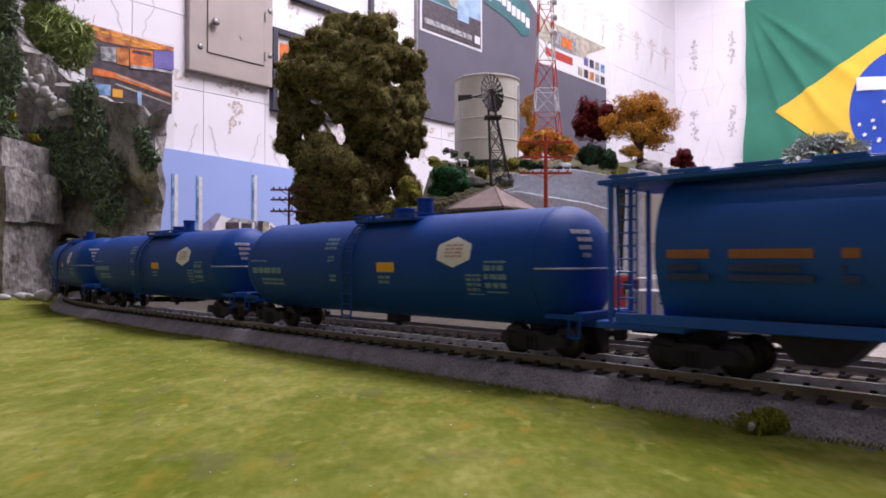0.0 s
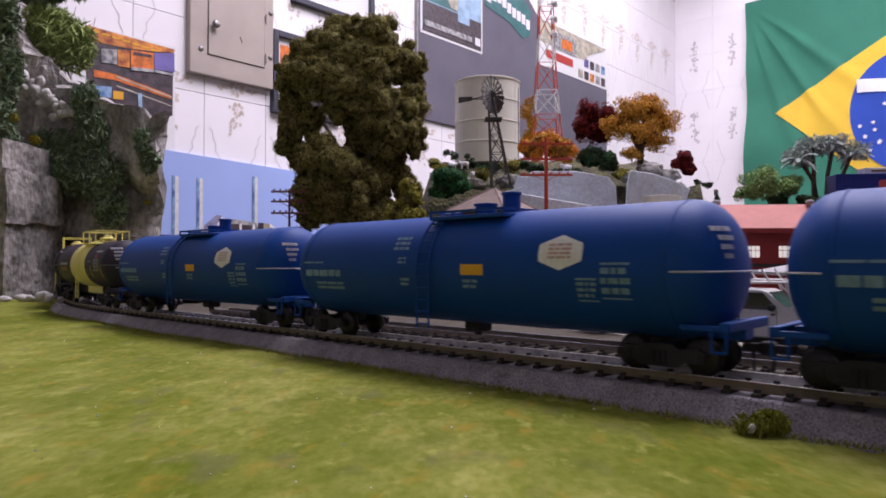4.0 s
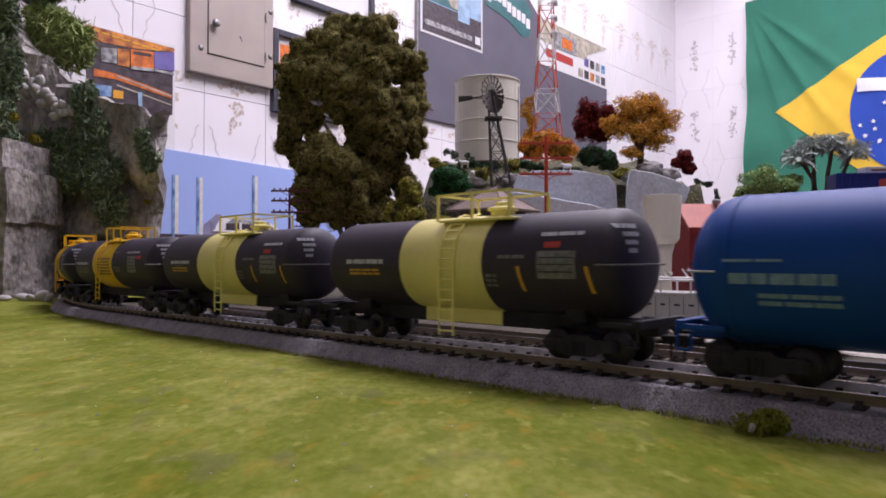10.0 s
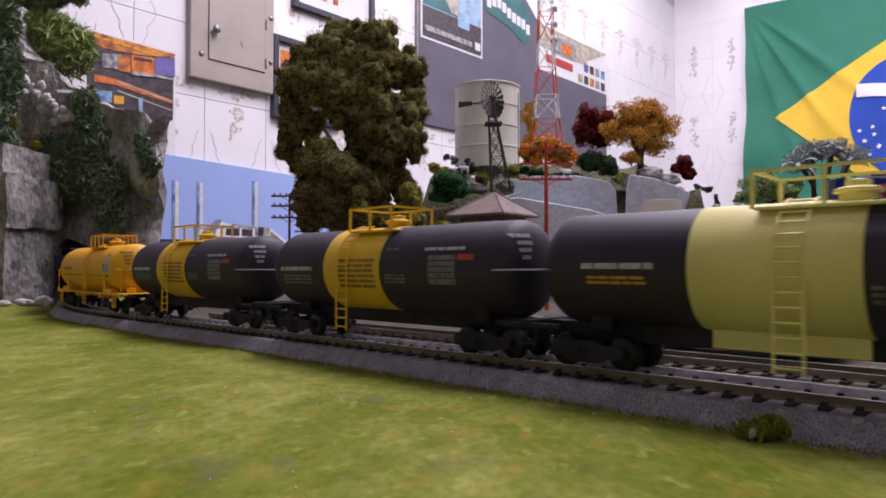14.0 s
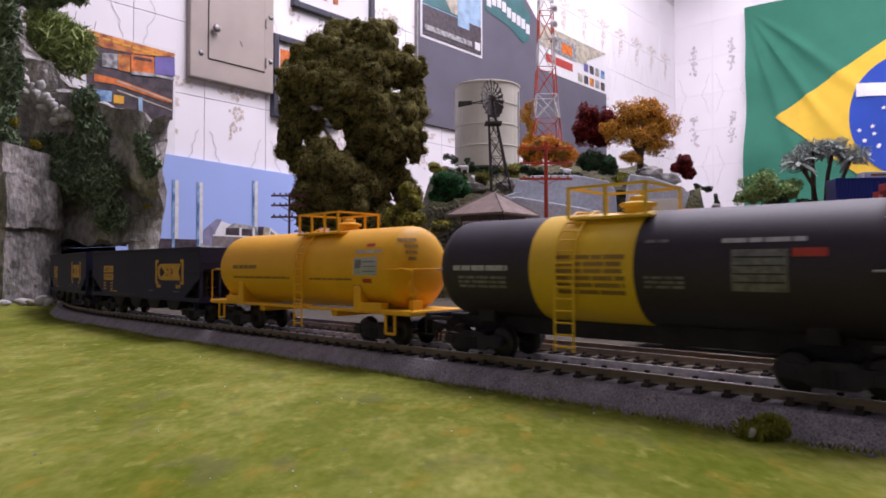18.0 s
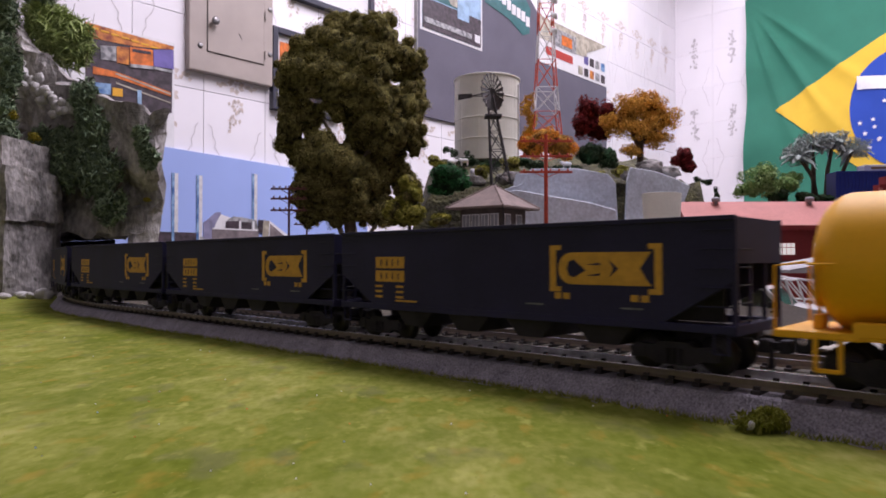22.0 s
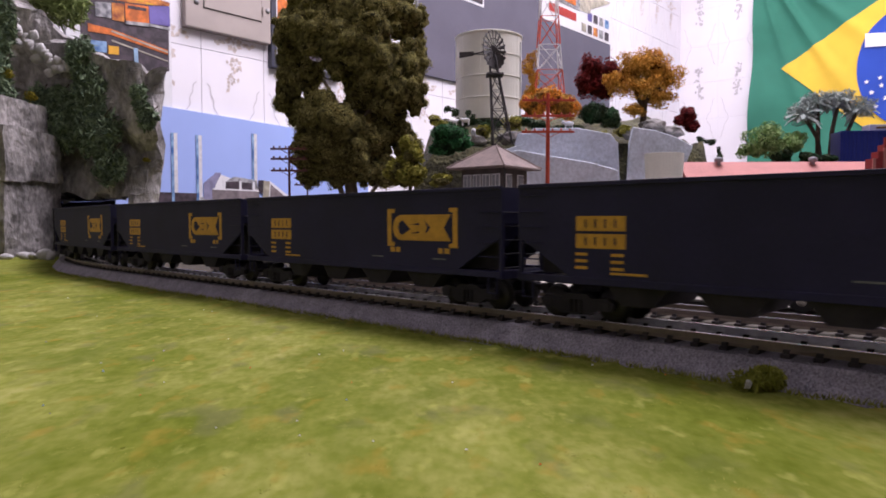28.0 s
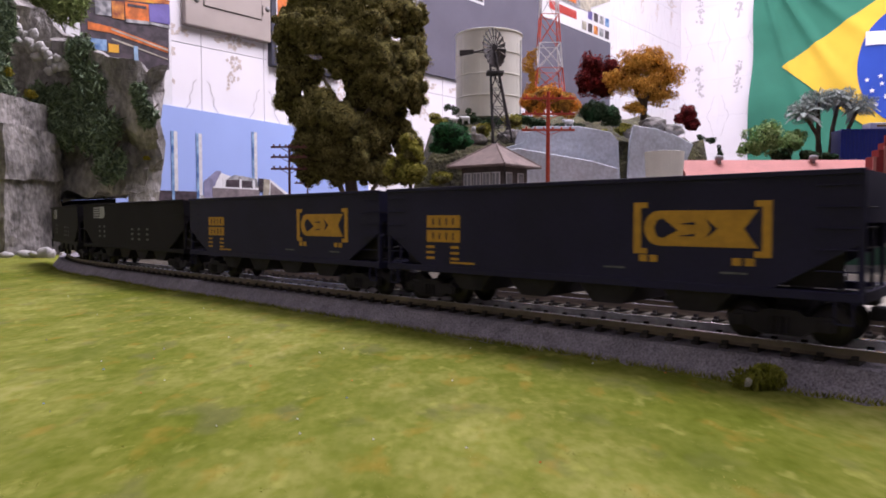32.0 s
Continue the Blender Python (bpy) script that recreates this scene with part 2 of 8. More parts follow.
    core_warm=mat("brown_shaded_foam", (0.16, 0.06, 0.014), 0.95, var=0.5, scale=120, fine=0.5, fine_scale=600, bump=1.0, bump_scale=420, dist=0.003, other=(0.42, 0.20, 0.03), spec=0.1),
    core_red=mat("maroon_shaded_foam", (0.05, 0.008, 0.009), 0.95, var=0.5, scale=120, fine=0.4, fine_scale=600, bump=1.0, bump_scale=420, dist=0.003, other=(0.12, 0.015, 0.015), spec=0.1),
    faint_blue=mat("faint_dark_lettering", (0.02, 0.035, 0.12), 0.6, var=0.3, bump=0.0),
    grout_pale=mat("pale_grout", (0.80, 0.77, 0.79), 0.9, var=0.05, scale=30),
    l_turf=leafy("turf_blades", (0.165, 0.178, 0.018), (0.27, 0.272, 0.052)),
    rock_dark=mat("brown_grey_rock", (0.20, 0.185, 0.175), 0.95, var=0.5, scale=22, fine=0.4, fine_scale=180, bump=1.0, bump_scale=60, dist=0.008, other=(0.34, 0.315, 0.30), stretch=(1.0, 1.0, 0.75)),
    # pale copy of the rail colour, with the light on its face painted in
    rail_lit=mat("lit_rail_side", (0.82, 0.79, 0.83), 0.4, 0.25, var=0.3, scale=200),
    badge_ink=mat("faded_red_print", (0.5, 0.33, 0.32), 0.6, var=0.15, scale=400, bump=0.0),
    l_yellow=leafy("yellow_lichen", (0.2, 0.17, 0.02), (0.4, 0.33, 0.04)),
)


def grass_material():
    m = bpy.data.materials.new("yellow_green_turf")
    m.use_nodes = True
    nt = m.node_tree
    b = nt.nodes["Principled BSDF"]
    b.inputs["Roughness"].default_value = 0.95
    b.inputs["Specular IOR Level"].default_value = 0.1
    tc = nt.nodes.new("ShaderNodeTexCoord")
    cols = []
    comb = nt.nodes.new("ShaderNodeMapping")
    comb.inputs["Scale"].default_value = (1.0, 0.56, 1.0)    # the fibres lean one way
    nt.links.new(tc.outputs["Object"], comb.inputs["Vector"])
    for scale, detail, lo, hi, p0, p1 in ((20, 5, (0.126, 0.152, 0.012), (0.242, 0.254, 0.048), 0.36, 0.64), (110, 3, (0.82, 0.87, 0.66), (1.18, 1.13, 1.45), 0.32, 0.68), (380, 2, (0.86, 0.89, 0.74), (1.15, 1.11, 1.4), 0.34, 0.66)):
        n, r = nt.nodes.new("ShaderNodeTexNoise"), nt.nodes.new("ShaderNodeValToRGB")
        n.inputs["Scale"].default_value, n.inputs["Detail"].default_value = scale, detail
        nt.links.new(comb.outputs["Vector"], n.inputs["Vector"])
        e = r.color_ramp.elements
        e[0].position, e[1].position, e[0].color, e[1].color = p0, p1, (*lo, 1), (*hi, 1)
        nt.links.new(n.outputs["Fac"], r.inputs["Fac"])
        cols.append((n, r))
    out = cols[0][1].outputs[0]
    for n, r in cols[1:]:
        mx = nt.nodes.new("ShaderNodeMixRGB")
        mx.blend_type, mx.inputs[0].default_value = "MULTIPLY", 1
        nt.links.new(out, mx.inputs[1])
        nt.links.new(r.outputs[0], mx.inputs[2])
        out = mx.outputs[0]
    # worn grey spots, rusty flecks and darker mossy patches
    for scale, lo, hi, tone, most, shift in ((70, 0.58, 0.70, (0.140, 0.134, 0.060), 0.48, 3.0), (120, 0.58, 0.72, (0.300, 0.200, 0.028), 0.55, 7.0), (40, 0.54, 0.72, (0.098, 0.128, 0.012), 0.65, 11.0), (170, 0.60, 0.74, (0.36, 0.36, 0.09), 0.55, 17.0)):
        n, mr, mx, off = nt.nodes.new("ShaderNodeTexNoise"), nt.nodes.new("ShaderNodeMapRange"), nt.nodes.new("ShaderNodeMixRGB"), nt.nodes.new("ShaderNodeMapping")
        off.inputs["Location"].default_value = (shift, shift * 0.7, 0)
        n.inputs["Scale"].default_value, n.inputs["Detail"].default_value = scale, 3
        mr.inputs[1].default_value, mr.inputs[2].default_value, mr.inputs[4].default_value = lo, hi, most
        mx.inputs[2].default_value = (*tone, 1)
        nt.links.new(comb.outputs["Vector"], off.inputs["Vector"])
        nt.links.new(off.outputs["Vector"], n.inputs["Vector"])
        nt.links.new(n.outputs["Fac"], mr.inputs[0])
        nt.links.new(mr.outputs[0], mx.inputs[0])
        nt.links.new(out, mx.inputs[1])
        out = mx.outputs[0]
    nt.links.new(out, b.inputs["Base Color"])
    bp = nt.nodes.new("ShaderNodeBump")
    bp.inputs["Strength"].default_value, bp.inputs["Distance"].default_value = 0.4, 0.0018
    nt.links.new(cols[1][0].outputs["Fac"], bp.inputs["Height"])
    nt.links.new(bp.outputs[0], b.inputs["Normal"])
    return m


M["grass"] = grass_material()
lamp_pane = M["window_lit"].node_tree.nodes["Principled BSDF"]      # panes with a small bulb behind them
lamp_pane.inputs["Emission Color"].default_value, lamp_pane.inputs["Emission Strength"].default_value = (1.0, 0.9, 0.9, 1), 0.55


# ---- building helpers ----
def thing(name, label, category, group="", at=None, kind=""):
    o = new(name)
    o.empty_display_size = 0.01
    if at is not None:
        o.matrix_world = at if isinstance(at, Matrix) else Matrix.Translation(at)
    return tagged(o, label, category, group, kind)


def part(name, bm, material, parent, label="", smooth=False, m=None):
    me = bpy.data.meshes.new(name)
    bmesh.ops.recalc_face_normals(bm, faces=bm.faces)
    bm.to_mesh(me)
    bm.free()
    return part_mesh(name, me, material, parent, label, smooth, m)


def part_mesh(name, me, material, parent, label="", smooth=False, m=None):
    if not me.materials:
        me.materials.append(M[material])
    if smooth:
        me.polygons.foreach_set("use_smooth", [True] * len(me.polygons))
    o = new(name, me)
    o.parent = parent
    if m is not None:
        o.matrix_basis = m
    if label:
        tagged(o, label)
    return o


def solo(name, bm, material, label, category, group="", kind="", at=None, smooth=False):
    o = part(name, bm, material, None, "", smooth, at if isinstance(at, Matrix) or at is None else Matrix.Translation(at))
    return tagged(o, label, category, group, kind)


def B():
    return bmesh.new()


def box(bm, x0, x1, y0, y1, z0, z1, bevel=0.0, m=None):
    r = bmesh.ops.create_cube(bm, size=1)["verts"]
    mm = Matrix.Translation(((x0 + x1) / 2, (y0 + y1) / 2, (z0 + z1) / 2)) @ Matrix.Diagonal((abs(x1 - x0), abs(y1 - y0), abs(z1 - z0), 1))
    bmesh.ops.transform(bm, matrix=(m @ mm) if m is not None else mm, verts=r)
    if bevel:
        es = list({e for v in r for e in v.link_edges})
        bmesh.ops.bevel(bm, geom=es, offset=bevel, segments=2, affect="EDGES", profile=0.5)
    return bm


def rod(bm, a, b, r, n=6, r2=None):
    a, b = Vector(a), Vector(b)
    d = b - a
    m = Matrix.Translation((a + b) / 2) @ d.to_track_quat("Z", "Y").to_matrix().to_4x4()
    bmesh.ops.create_cone(bm, cap_ends=True, segments=n, radius1=r, radius2=r if r2 is None else r2, depth=d.length, matrix=m)
    return bm


def lathe(bm, prof, n=32, axis="z", m=None):
    """Turn a profile [(radius, height)] about an axis."""
    rings = []
    for r, h in prof:
        ring = []
        for i in range(n):
            a = 2 * math.pi * i / n
            p = (r * math.cos(a), r * math.sin(a), h) if axis == "z" else (h, r * math.cos(a), r * math.sin(a))
            ring.append(bm.verts.new(m @ Vector(p) if m is not None else p))
        rings.append(ring)
    for a, b in zip(rings, rings[1:]):
        for i in range(n):
            bm.faces.new((a[i], a[(i + 1) % n], b[(i + 1) % n], b[i]))
    for ring in (rings[0], rings[-1]):
        bm.faces.new(ring)
    return bm


def prism(bm, pts, y0, y1, m=None):
    """Extrude a polygon of (x, z) from y0 to y1."""
    a = [bm.verts.new(m @ Vector((x, y0, z)) if m is not None else (x, y0, z)) for x, z in pts]
    b = [bm.verts.new(m @ Vector((x, y1, z)) if m is not None else (x, y1, z)) for x, z in pts]
    bm.faces.new(a)
    bm.faces.new(b[::-1])
    for i in range(len(pts)):
        j = (i + 1) % len(pts)
        bm.faces.new((a[j], a[i], b[i], b[j]))
    return bm


def tube(bm, pts, radii, n=8):
    pts = [Vector(p) for p in pts]
    rings = []
    for i, p in enumerate(pts):
        d = (pts[min(i + 1, len(pts) - 1)] - pts[max(i - 1, 0)]).normalized()
        q = d.to_track_quat("Z", "Y").to_matrix()
        rings.append([bm.verts.new(p + q @ Vector((radii[i] * math.cos(2 * math.pi * k / n), radii[i] * math.sin(2 * math.pi * k / n), 0))) for k in range(n)])
    for a, b in zip(rings, rings[1:]):
        for k in range(n):
            bm.faces.new((a[k], a[(k + 1) % n], b[(k + 1) % n], b[k]))
    bm.faces.new(rings[0])
    bm.faces.new(rings[-1][::-1])
    return bm


def leaf_mesh(name, blobs, count, size, seed, clumps=9, spread=0.34, long=1.0, droop=0.0):
    """Many small leaf blades in clumps over ellipsoids (x, y, z, rx, ry, rz)."""
    rng = np.random.default_rng(seed)
    vol = np.array([b[3] * b[4] * b[5] for b in blobs]) ** (2 / 3)
    pts, outs = [], []
    for b, share in zip(blobs, vol / vol.sum()):
        k = max(4, int(count * share))
        d = rng.normal(size=(clumps, 3))
        d /= np.linalg.norm(d, axis=1)[:, None]
        cen = d * rng.uniform(0.45, 0.8, (clumps, 1))
        w = rng.integers(0, clumps, k)
        o = rng.normal(size=(k, 3))
        o /= np.linalg.norm(o, axis=1)[:, None]
        o *= rng.uniform(0.3, 1.0, (k, 1)) ** 0.5 * spread
        pts.append((cen[w] + o) * np.array(b[3:6]) + np.array(b[:3]))
        outs.append(o / spread + 0.9 * cen[w])
    p = np.concatenate(pts)
    k = len(p)
    a, c = rng.normal(size=(k, 3)), rng.normal(size=(k, 3))
    a[:, 2] -= droop
    if long < 1.5:                      # leaves of a clump face outwards
        out = np.concatenate(outs) + rng.normal(0, 0.45, (k, 3))
        out /= np.linalg.norm(out, axis=1)[:, None]
        a -= (a * out).sum(1)[:, None] * out
        c = np.cross(out, a)
    a /= np.linalg.norm(a, axis=1)[:, None]
    c -= (c * a).sum(1)[:, None] * a
    c /= np.linalg.norm(c, axis=1)[:, None]
    s = size * rng.uniform(0.6, 1.4, (k, 1))
    bend = np.cross(a, c) * s * 0.35
    v = np.stack([p - a * s * long, p + c * s * 0.5 + bend, p + a * s * long, p - c * s * 0.5 + bend], 1).reshape(-1, 3)
    f = np.arange(4 * k).reshape(-1, 4)
    me = bpy.data.meshes.new(name)
    me.from_pydata(v.tolist(), [], f.tolist())
    return me


# ---- the layout's ground ----
def rise(x, y):
    """The lawn falls away gently from the camera."""
    return -0.0045 * min(max(y - 0.22, 0), 0.55)


def drop(y):
    """The track falls with the layout too."""
    return -0.0013 - 0.0050 * min(max(y - 0.22, 0), 0.55)


HEAD = radians(-43.45)
NX, NY = Vector((-math.sin(HEAD), math.cos(HEAD), 0)), Vector((math.cos(HEAD), math.sin(HEAD), 0))
P0 = Vector((0.10884, 0.17206, 0))
RAIL = 0.0105
BEND, BEND_R = 0.48, 0.68               # where the far curve begins, and its radius


def track(s):
    """The track's centre at s metres from the start mark, counted against the train's travel, and the heading of travel in radians."""
    if s < -0.25:                       # the loop behind the lawn
        return arc(P0 + NY * 0.25, HEAD, -(s + 0.25), -0.62, 1)
    if s <= BEND:
        return P0 - NY * s, HEAD
    a = s - BEND
    l1 = 0.34
    q, h = arc(P0 - NY * BEND, HEAD + math.pi, min(a, l1), -BEND_R, 1)
    if a > l1:
        q, h = arc(q, h, a - l1, 0.36, 1)
    return q, h - math.pi


def arc(p, head, a, r, sign):
    """Go a metres from p along a circle of radius |r| (positive: to the left) and, past half a turn, straight on."""
    full = abs(r) * math.pi * 0.97
    b = min(a, full)
    t = b / r
    c = p + Vector((-math.sin(head), math.cos(head), 0)) * r
    q = c + Vector((math.sin(head + t), -math.cos(head + t), 0)) * r
    h = head + t
    if a > full:
        q = q + Vector((math.cos(h), math.sin(h), 0)) * (a - full)
    return q, h


def grid_mesh(name, x0, x1, y0, y1, nx, ny, height, keep=None):
    xs, ys = np.linspace(x0, x1, nx), np.linspace(y0, y1, ny)
    v = [(x, y, height(x, y)) for y in ys for x in xs]
    f = [(j * nx + i, j * nx + i + 1, (j + 1) * nx + i + 1, (j + 1) * nx + i) for j in range(ny - 1) for i in range(nx - 1) if keep is None or keep(xs[i], ys[j])]
    me = bpy.data.meshes.new(name)
    me.from_pydata(v, [], f)
    return me


def nz(x, y, k, seed=0.0):
    return noise.noise(Vector((x * k, y * k, seed)))


def side_of(x, y):
    """Distance past the main track's centre line, seen from the lawn."""
    p = Vector((x, y, 0)) - P0
    if -p.dot(NY) > BEND:
        return BEND_R - (p + NY * BEND - NX * BEND_R).length
    return p.dot(NX)


def lawn_height(x, y):
    d = side_of(x, y)
    h = rise(x, y) + 0.0006 * nz(x, y, 14) + 0.0003 * nz(x, y, 90, 3)
    if d > -0.024:
        h -= 0.004 * min((d + 0.024) / 0.006, 1)
    return h


lawn = part_mesh("lawn", grid_mesh("lawn", -1.1, 0.42, -0.5, 0.80, 190, 190, lawn_height, lambda x, y: side_of(x, y) < -0.012 and y < 0.78), "grass", None, smooth=True)
tagged(lawn, "yellow-green static grass lawn beside the model railway", "lawn", kind="structure")

ground = part("ground", box(B(), -2.2, 3.4, -1.6, 4.0, -0.03, -0.0045, m=None), "dirt", None)
tagged(ground, "grey-brown gravelled layout baseboard under the scenery", "ground", kind="structure")


bm = B()
pts = [P0 - NY * s + NX * d for s, d in ((-0.35, 0.142), (-0.35, 0.30), (0.32, 0.30), (0.32, 0.194))]
road_top = [bm.verts.new((p.x, p.y, -0.0040)) for p in pts]
road_foot = [bm.verts.new((p.x, p.y, -0.0060)) for p in pts]
bm.faces.new(road_top)
for i in range(4):
    bm.faces.new((road_top[i], road_foot[i], road_foot[(i + 1) % 4], road_top[(i + 1) % 4]))
bmesh.ops.recalc_face_normals(bm, faces=bm.faces)
road = part("road", bm, "road", None)
tagged(road, "pale beige model road beside the siding", "road", kind="structure")


def sweep(name, s0, s1, step, prof, material, parent, off=0.0, label="", z=0.0):
    """Sweep a profile [(side, height)] along the track; side is positive away from the lawn."""
    n = int((s1 - s0) / step) + 1
    v, f = [], []
    k = len(prof)
    for i in range(n):
        p, h = track(s0 + (s1 - s0) * i / (n - 1))
        side = Vector((-math.sin(h), math.cos(h), 0))
        for a, b in prof:
            q = p + side * (a + off)
            v.append((q.x, q.y, b + z + drop(q.y)))
    for i in range(n - 1):
        for j in range(k):
            j2 = (j + 1) % k
            f.append((i * k + j, i * k + j2, (i + 1) * k + j2, (i + 1) * k + j))
    me = bpy.data.meshes.new(name)
    me.from_pydata(v, [], f)
    return part_mesh(name, me, material, parent, label)


def rail_line(name, label, off, z, s0, s1, bed_mat, inner):
    t = thing(name, label, "track", kind="structure")
    bed = [(-0.0250, -0.006), (-0.0150, 0.0066), (0.0150, 0.0066), (0.0250, -0.006)]
    sweep("ballast_bed", s0, s1, 0.01, bed, bed_mat, t, off, "grey fine-stone ballast", z)
    # the far rail takes the inner colour; on the main line that paints it lit
    for g in (-0.00825, 0.00825):
        r = sweep("rail", s0, s1, 0.01, [(g - 0.0012, 0.0078), (g - 0.0005, 0.0086), (g - 0.0005, 0.0097), (g - 0.0006, 0.01035), (g + 0.0006, 0.01035), (g + 0.0005, 0.0097), (g + 0.0005, 0.0086), (g + 0.0012, 0.0078)], "rail_side" if g < 0 else inner, t, off, "brown weathered rail" if g < 0 or inner == "rail_side" else "far rail coloured silvery for light on its side", z)
        sweep("railhead", s0, s1, 0.01, [(g - 0.0005, 0.01035), (g - 0.00045, 0.0105), (g + 0.00045, 0.0105), (g + 0.0005, 0.01035)], "rail_top", r, off, "shiny worn railhead", z)
    return t


main_line = rail_line("main_track", "single model railway track with brown rails on grey ballast", 0.0, 0.0, -0.6, 0.95, "ballast", "rail_lit")
siding = rail_line("siding_track", "second model track with brown rails behind the main line", 0.056, -0.0015, -0.5, 0.44, "dirt", "rail_side")


def ties(parent, off, z, s0, s1, step):
    bm = box(B(), -0.0013, 0.0013, -0.0109, 0.0109, 0.0040, 0.0077, 0.0003)
    for g in (-0.00825, 0.00825):
        box(bm, -0.0008, 0.0008, g - 0.0017, g + 0.0017, 0.0075, 0.0087)
    me = bpy.data.meshes.new("tie")
    bm.to_mesh(me)
    bm.free()
    s = s0
    while s < s1:
        p, h = track(s)
        q = p + Vector((-math.sin(h), math.cos(h), 0)) * off
        o = part_mesh("tie", me, "tie", parent)
        o.matrix_basis = Matrix.Translation((q.x, q.y, z + drop(q.y))) @ Matrix.Rotation(h + random.uniform(-0.02, 0.02), 4, "Z")
        s += step


def ballast_grains():
    rng = np.random.default_rng(5)
    v, f = [], []
    for i in range(5200):
        s = rng.uniform(-0.1, 0.62) if i % 3 else rng.uniform(-0.08, 0.22)
        a = rng.uniform(0.0135, 0.0245)
        p, h = track(s)
        q = p - Vector((-math.sin(h), math.cos(h), 0)) * a
        b = 0.0066 - max(a - 0.0150, 0) / 0.010 * 0.0126 + 0.0001 + drop(q.y)
        r = rng.uniform(0.00022, 0.0005)
        k = len(v)
        for d in ((1, 0, 0), (-0.5, 0.9, 0), (-0.5, -0.9, 0), (0, 0, 1)):
            w = np.array(d) + rng.uniform(-0.3, 0.3, 3)
            v.append((q.x + w[0] * r, q.y + w[1] * r, b + w[2] * r))
        f += [(k, k + 1, k + 3), (k + 1, k + 2, k + 3), (k + 2, k, k + 3)]
    me = bpy.data.meshes.new("ballast_stones")
    me.from_pydata(v, [], f)
    o = part_mesh("ballast_stones", me, "ballast", main_line)
    tagged(o, "loose grey ballast stones on the shoulder", kind="stuff")


ballast_grains()


tunnel = thing("tunnel", "dark tunnel lining inside the cliff", "tunnel", kind="structure")
sweep("tunnel_wall", 0.95, 1.75, 0.02, [(-0.032, -0.004), (-0.032, 0.072), (-0.036, 0.072), (-0.036, -0.004)], "under", tunnel)
sweep("tunnel_wall", 0.95, 1.75, 0.02, [(0.032, -0.004), (0.032, 0.072), (0.036, 0.072), (0.036, -0.004)], "under", tunnel)
sweep("tunnel_roof", 0.95, 1.75, 0.02, [(-0.036, 0.0725), (0.036, 0.0725), (0.036, 0.076), (-0.036, 0.076)], "under", tunnel)


# ---- the train: lengths along x (travel), y away from the lawn, z from the body's datum, LIFT over the railhead ----
LIFT = 0.0020


def wheelset_mesh():
    bm = B()
    for y in (-0.00825, 0.00825):
        k = -1 if y < 0 else 1
        m = Matrix.Translation((0, y, 0)) @ Matrix.Rotation(math.pi / 2, 4, "X")
        lathe(bm, [(0.0016, -0.0010), (0.0049, -0.0011), (0.0052, -0.0004), (0.0052, 0.0010), (0.0058, 0.0012), (0.0058, 0.0016), (0.0020, 0.0017)] if k > 0 else
              [(0.0020, -0.0017), (0.0058, -0.0016), (0.0058, -0.0012), (0.0052, -0.0010), (0.0052, 0.0004), (0.0049, 0.0011), (0.0016, 0.0010)], 20, "z", m)
    rod(bm, (0, -0.009, 0), (0, 0.009, 0), 0.001, 8)
    bmesh.ops.recalc_face_normals(bm, faces=bm.faces)
    me = bpy.data.meshes.new("wheelset")
    bm.to_mesh(me)
    bm.free()
    me.materials.append(M["wheel"])
    return me


WHEELSET = wheelset_mesh()


def sideframe(bm, y):
    prism(bm, [(-0.0135, 0.0065), (-0.0115, 0.0080), (-0.006, 0.0075), (-0.004, 0.0088), (0.004, 0.0088), (0.006, 0.0075), (0.0115, 0.0080), (0.0135, 0.0065),
               (0.0130, 0.0040), (0.0085, 0.0040), (0.0050, 0.0022), (-0.0050, 0.0022), (-0.0085, 0.0040), (-0.0130, 0.0040)], y - 0.0011, y + 0.0011)
    for x in (-0.0105, 0.0105):
        box(bm, x - 0.0017, x + 0.0017, y - 0.0016, y + 0.0016, 0.0038, 0.0070, 0.0003)
    for x in (-0.0018, 0, 0.0018):
        rod(bm, (x, y - 0.0014, 0.0028), (x, y - 0.0014, 0.0070), 0.0007, 6)


def bogie(car, x):
    bm = B()
    box(bm, -0.003, 0.003, -0.012, 0.012, 0.0050, 0.0088, 0.0005)
    box(bm, -0.004, 0.004, -0.004, 0.004, 0.0080, 0.0100 + LIFT, 0.0004)
    b = part("bogie_bolster", bm, "under", car, "black truck under the car", m=Matrix.Translation((x, 0, -LIFT)))
    for y in (-0.0128, 0.0128):
        bm = B()
        sideframe(bm, y)
        part("side_frame", bm, "under", b)
    for wx in (-0.0105, 0.0105):
        part_mesh("wheelset", WHEELSET, "wheel", b, "", True, Matrix.Translation((wx, 0, 0.0052)))


def coupler(car, x):
    k = 1 if x > 0 else -1
    bm = B()
    box(bm, min(x, x + k * 0.006), max(x, x + k * 0.006), -0.0012, 0.0012, 0.0075, 0.0095, 0.0003)
    box(bm, min(x + k * 0.005, x + k * 0.0085), max(x + k * 0.005, x + k * 0.0085), -0.0022, 0.0022, 0.0065, 0.0102, 0.0006)
    rod(bm, (x + k * 0.004, -0.0035, 0.0085), (x + k * 0.0045, -0.0045, 0.0025), 0.0005, 6)
    part("coupler", bm, "under", car, m=Matrix.Translation((0, 0, -LIFT)))


def tank_profile(L, r, dome):
    p = [(0.0005, -L)]
    for i in range(1, 10):
        a = math.pi / 2 * i / 9
        p.append((r * math.sin(a) ** 0.9, -L + dome * (1 - math.cos(a))))
    return p + [(q, -h) for q, h in p[::-1]]


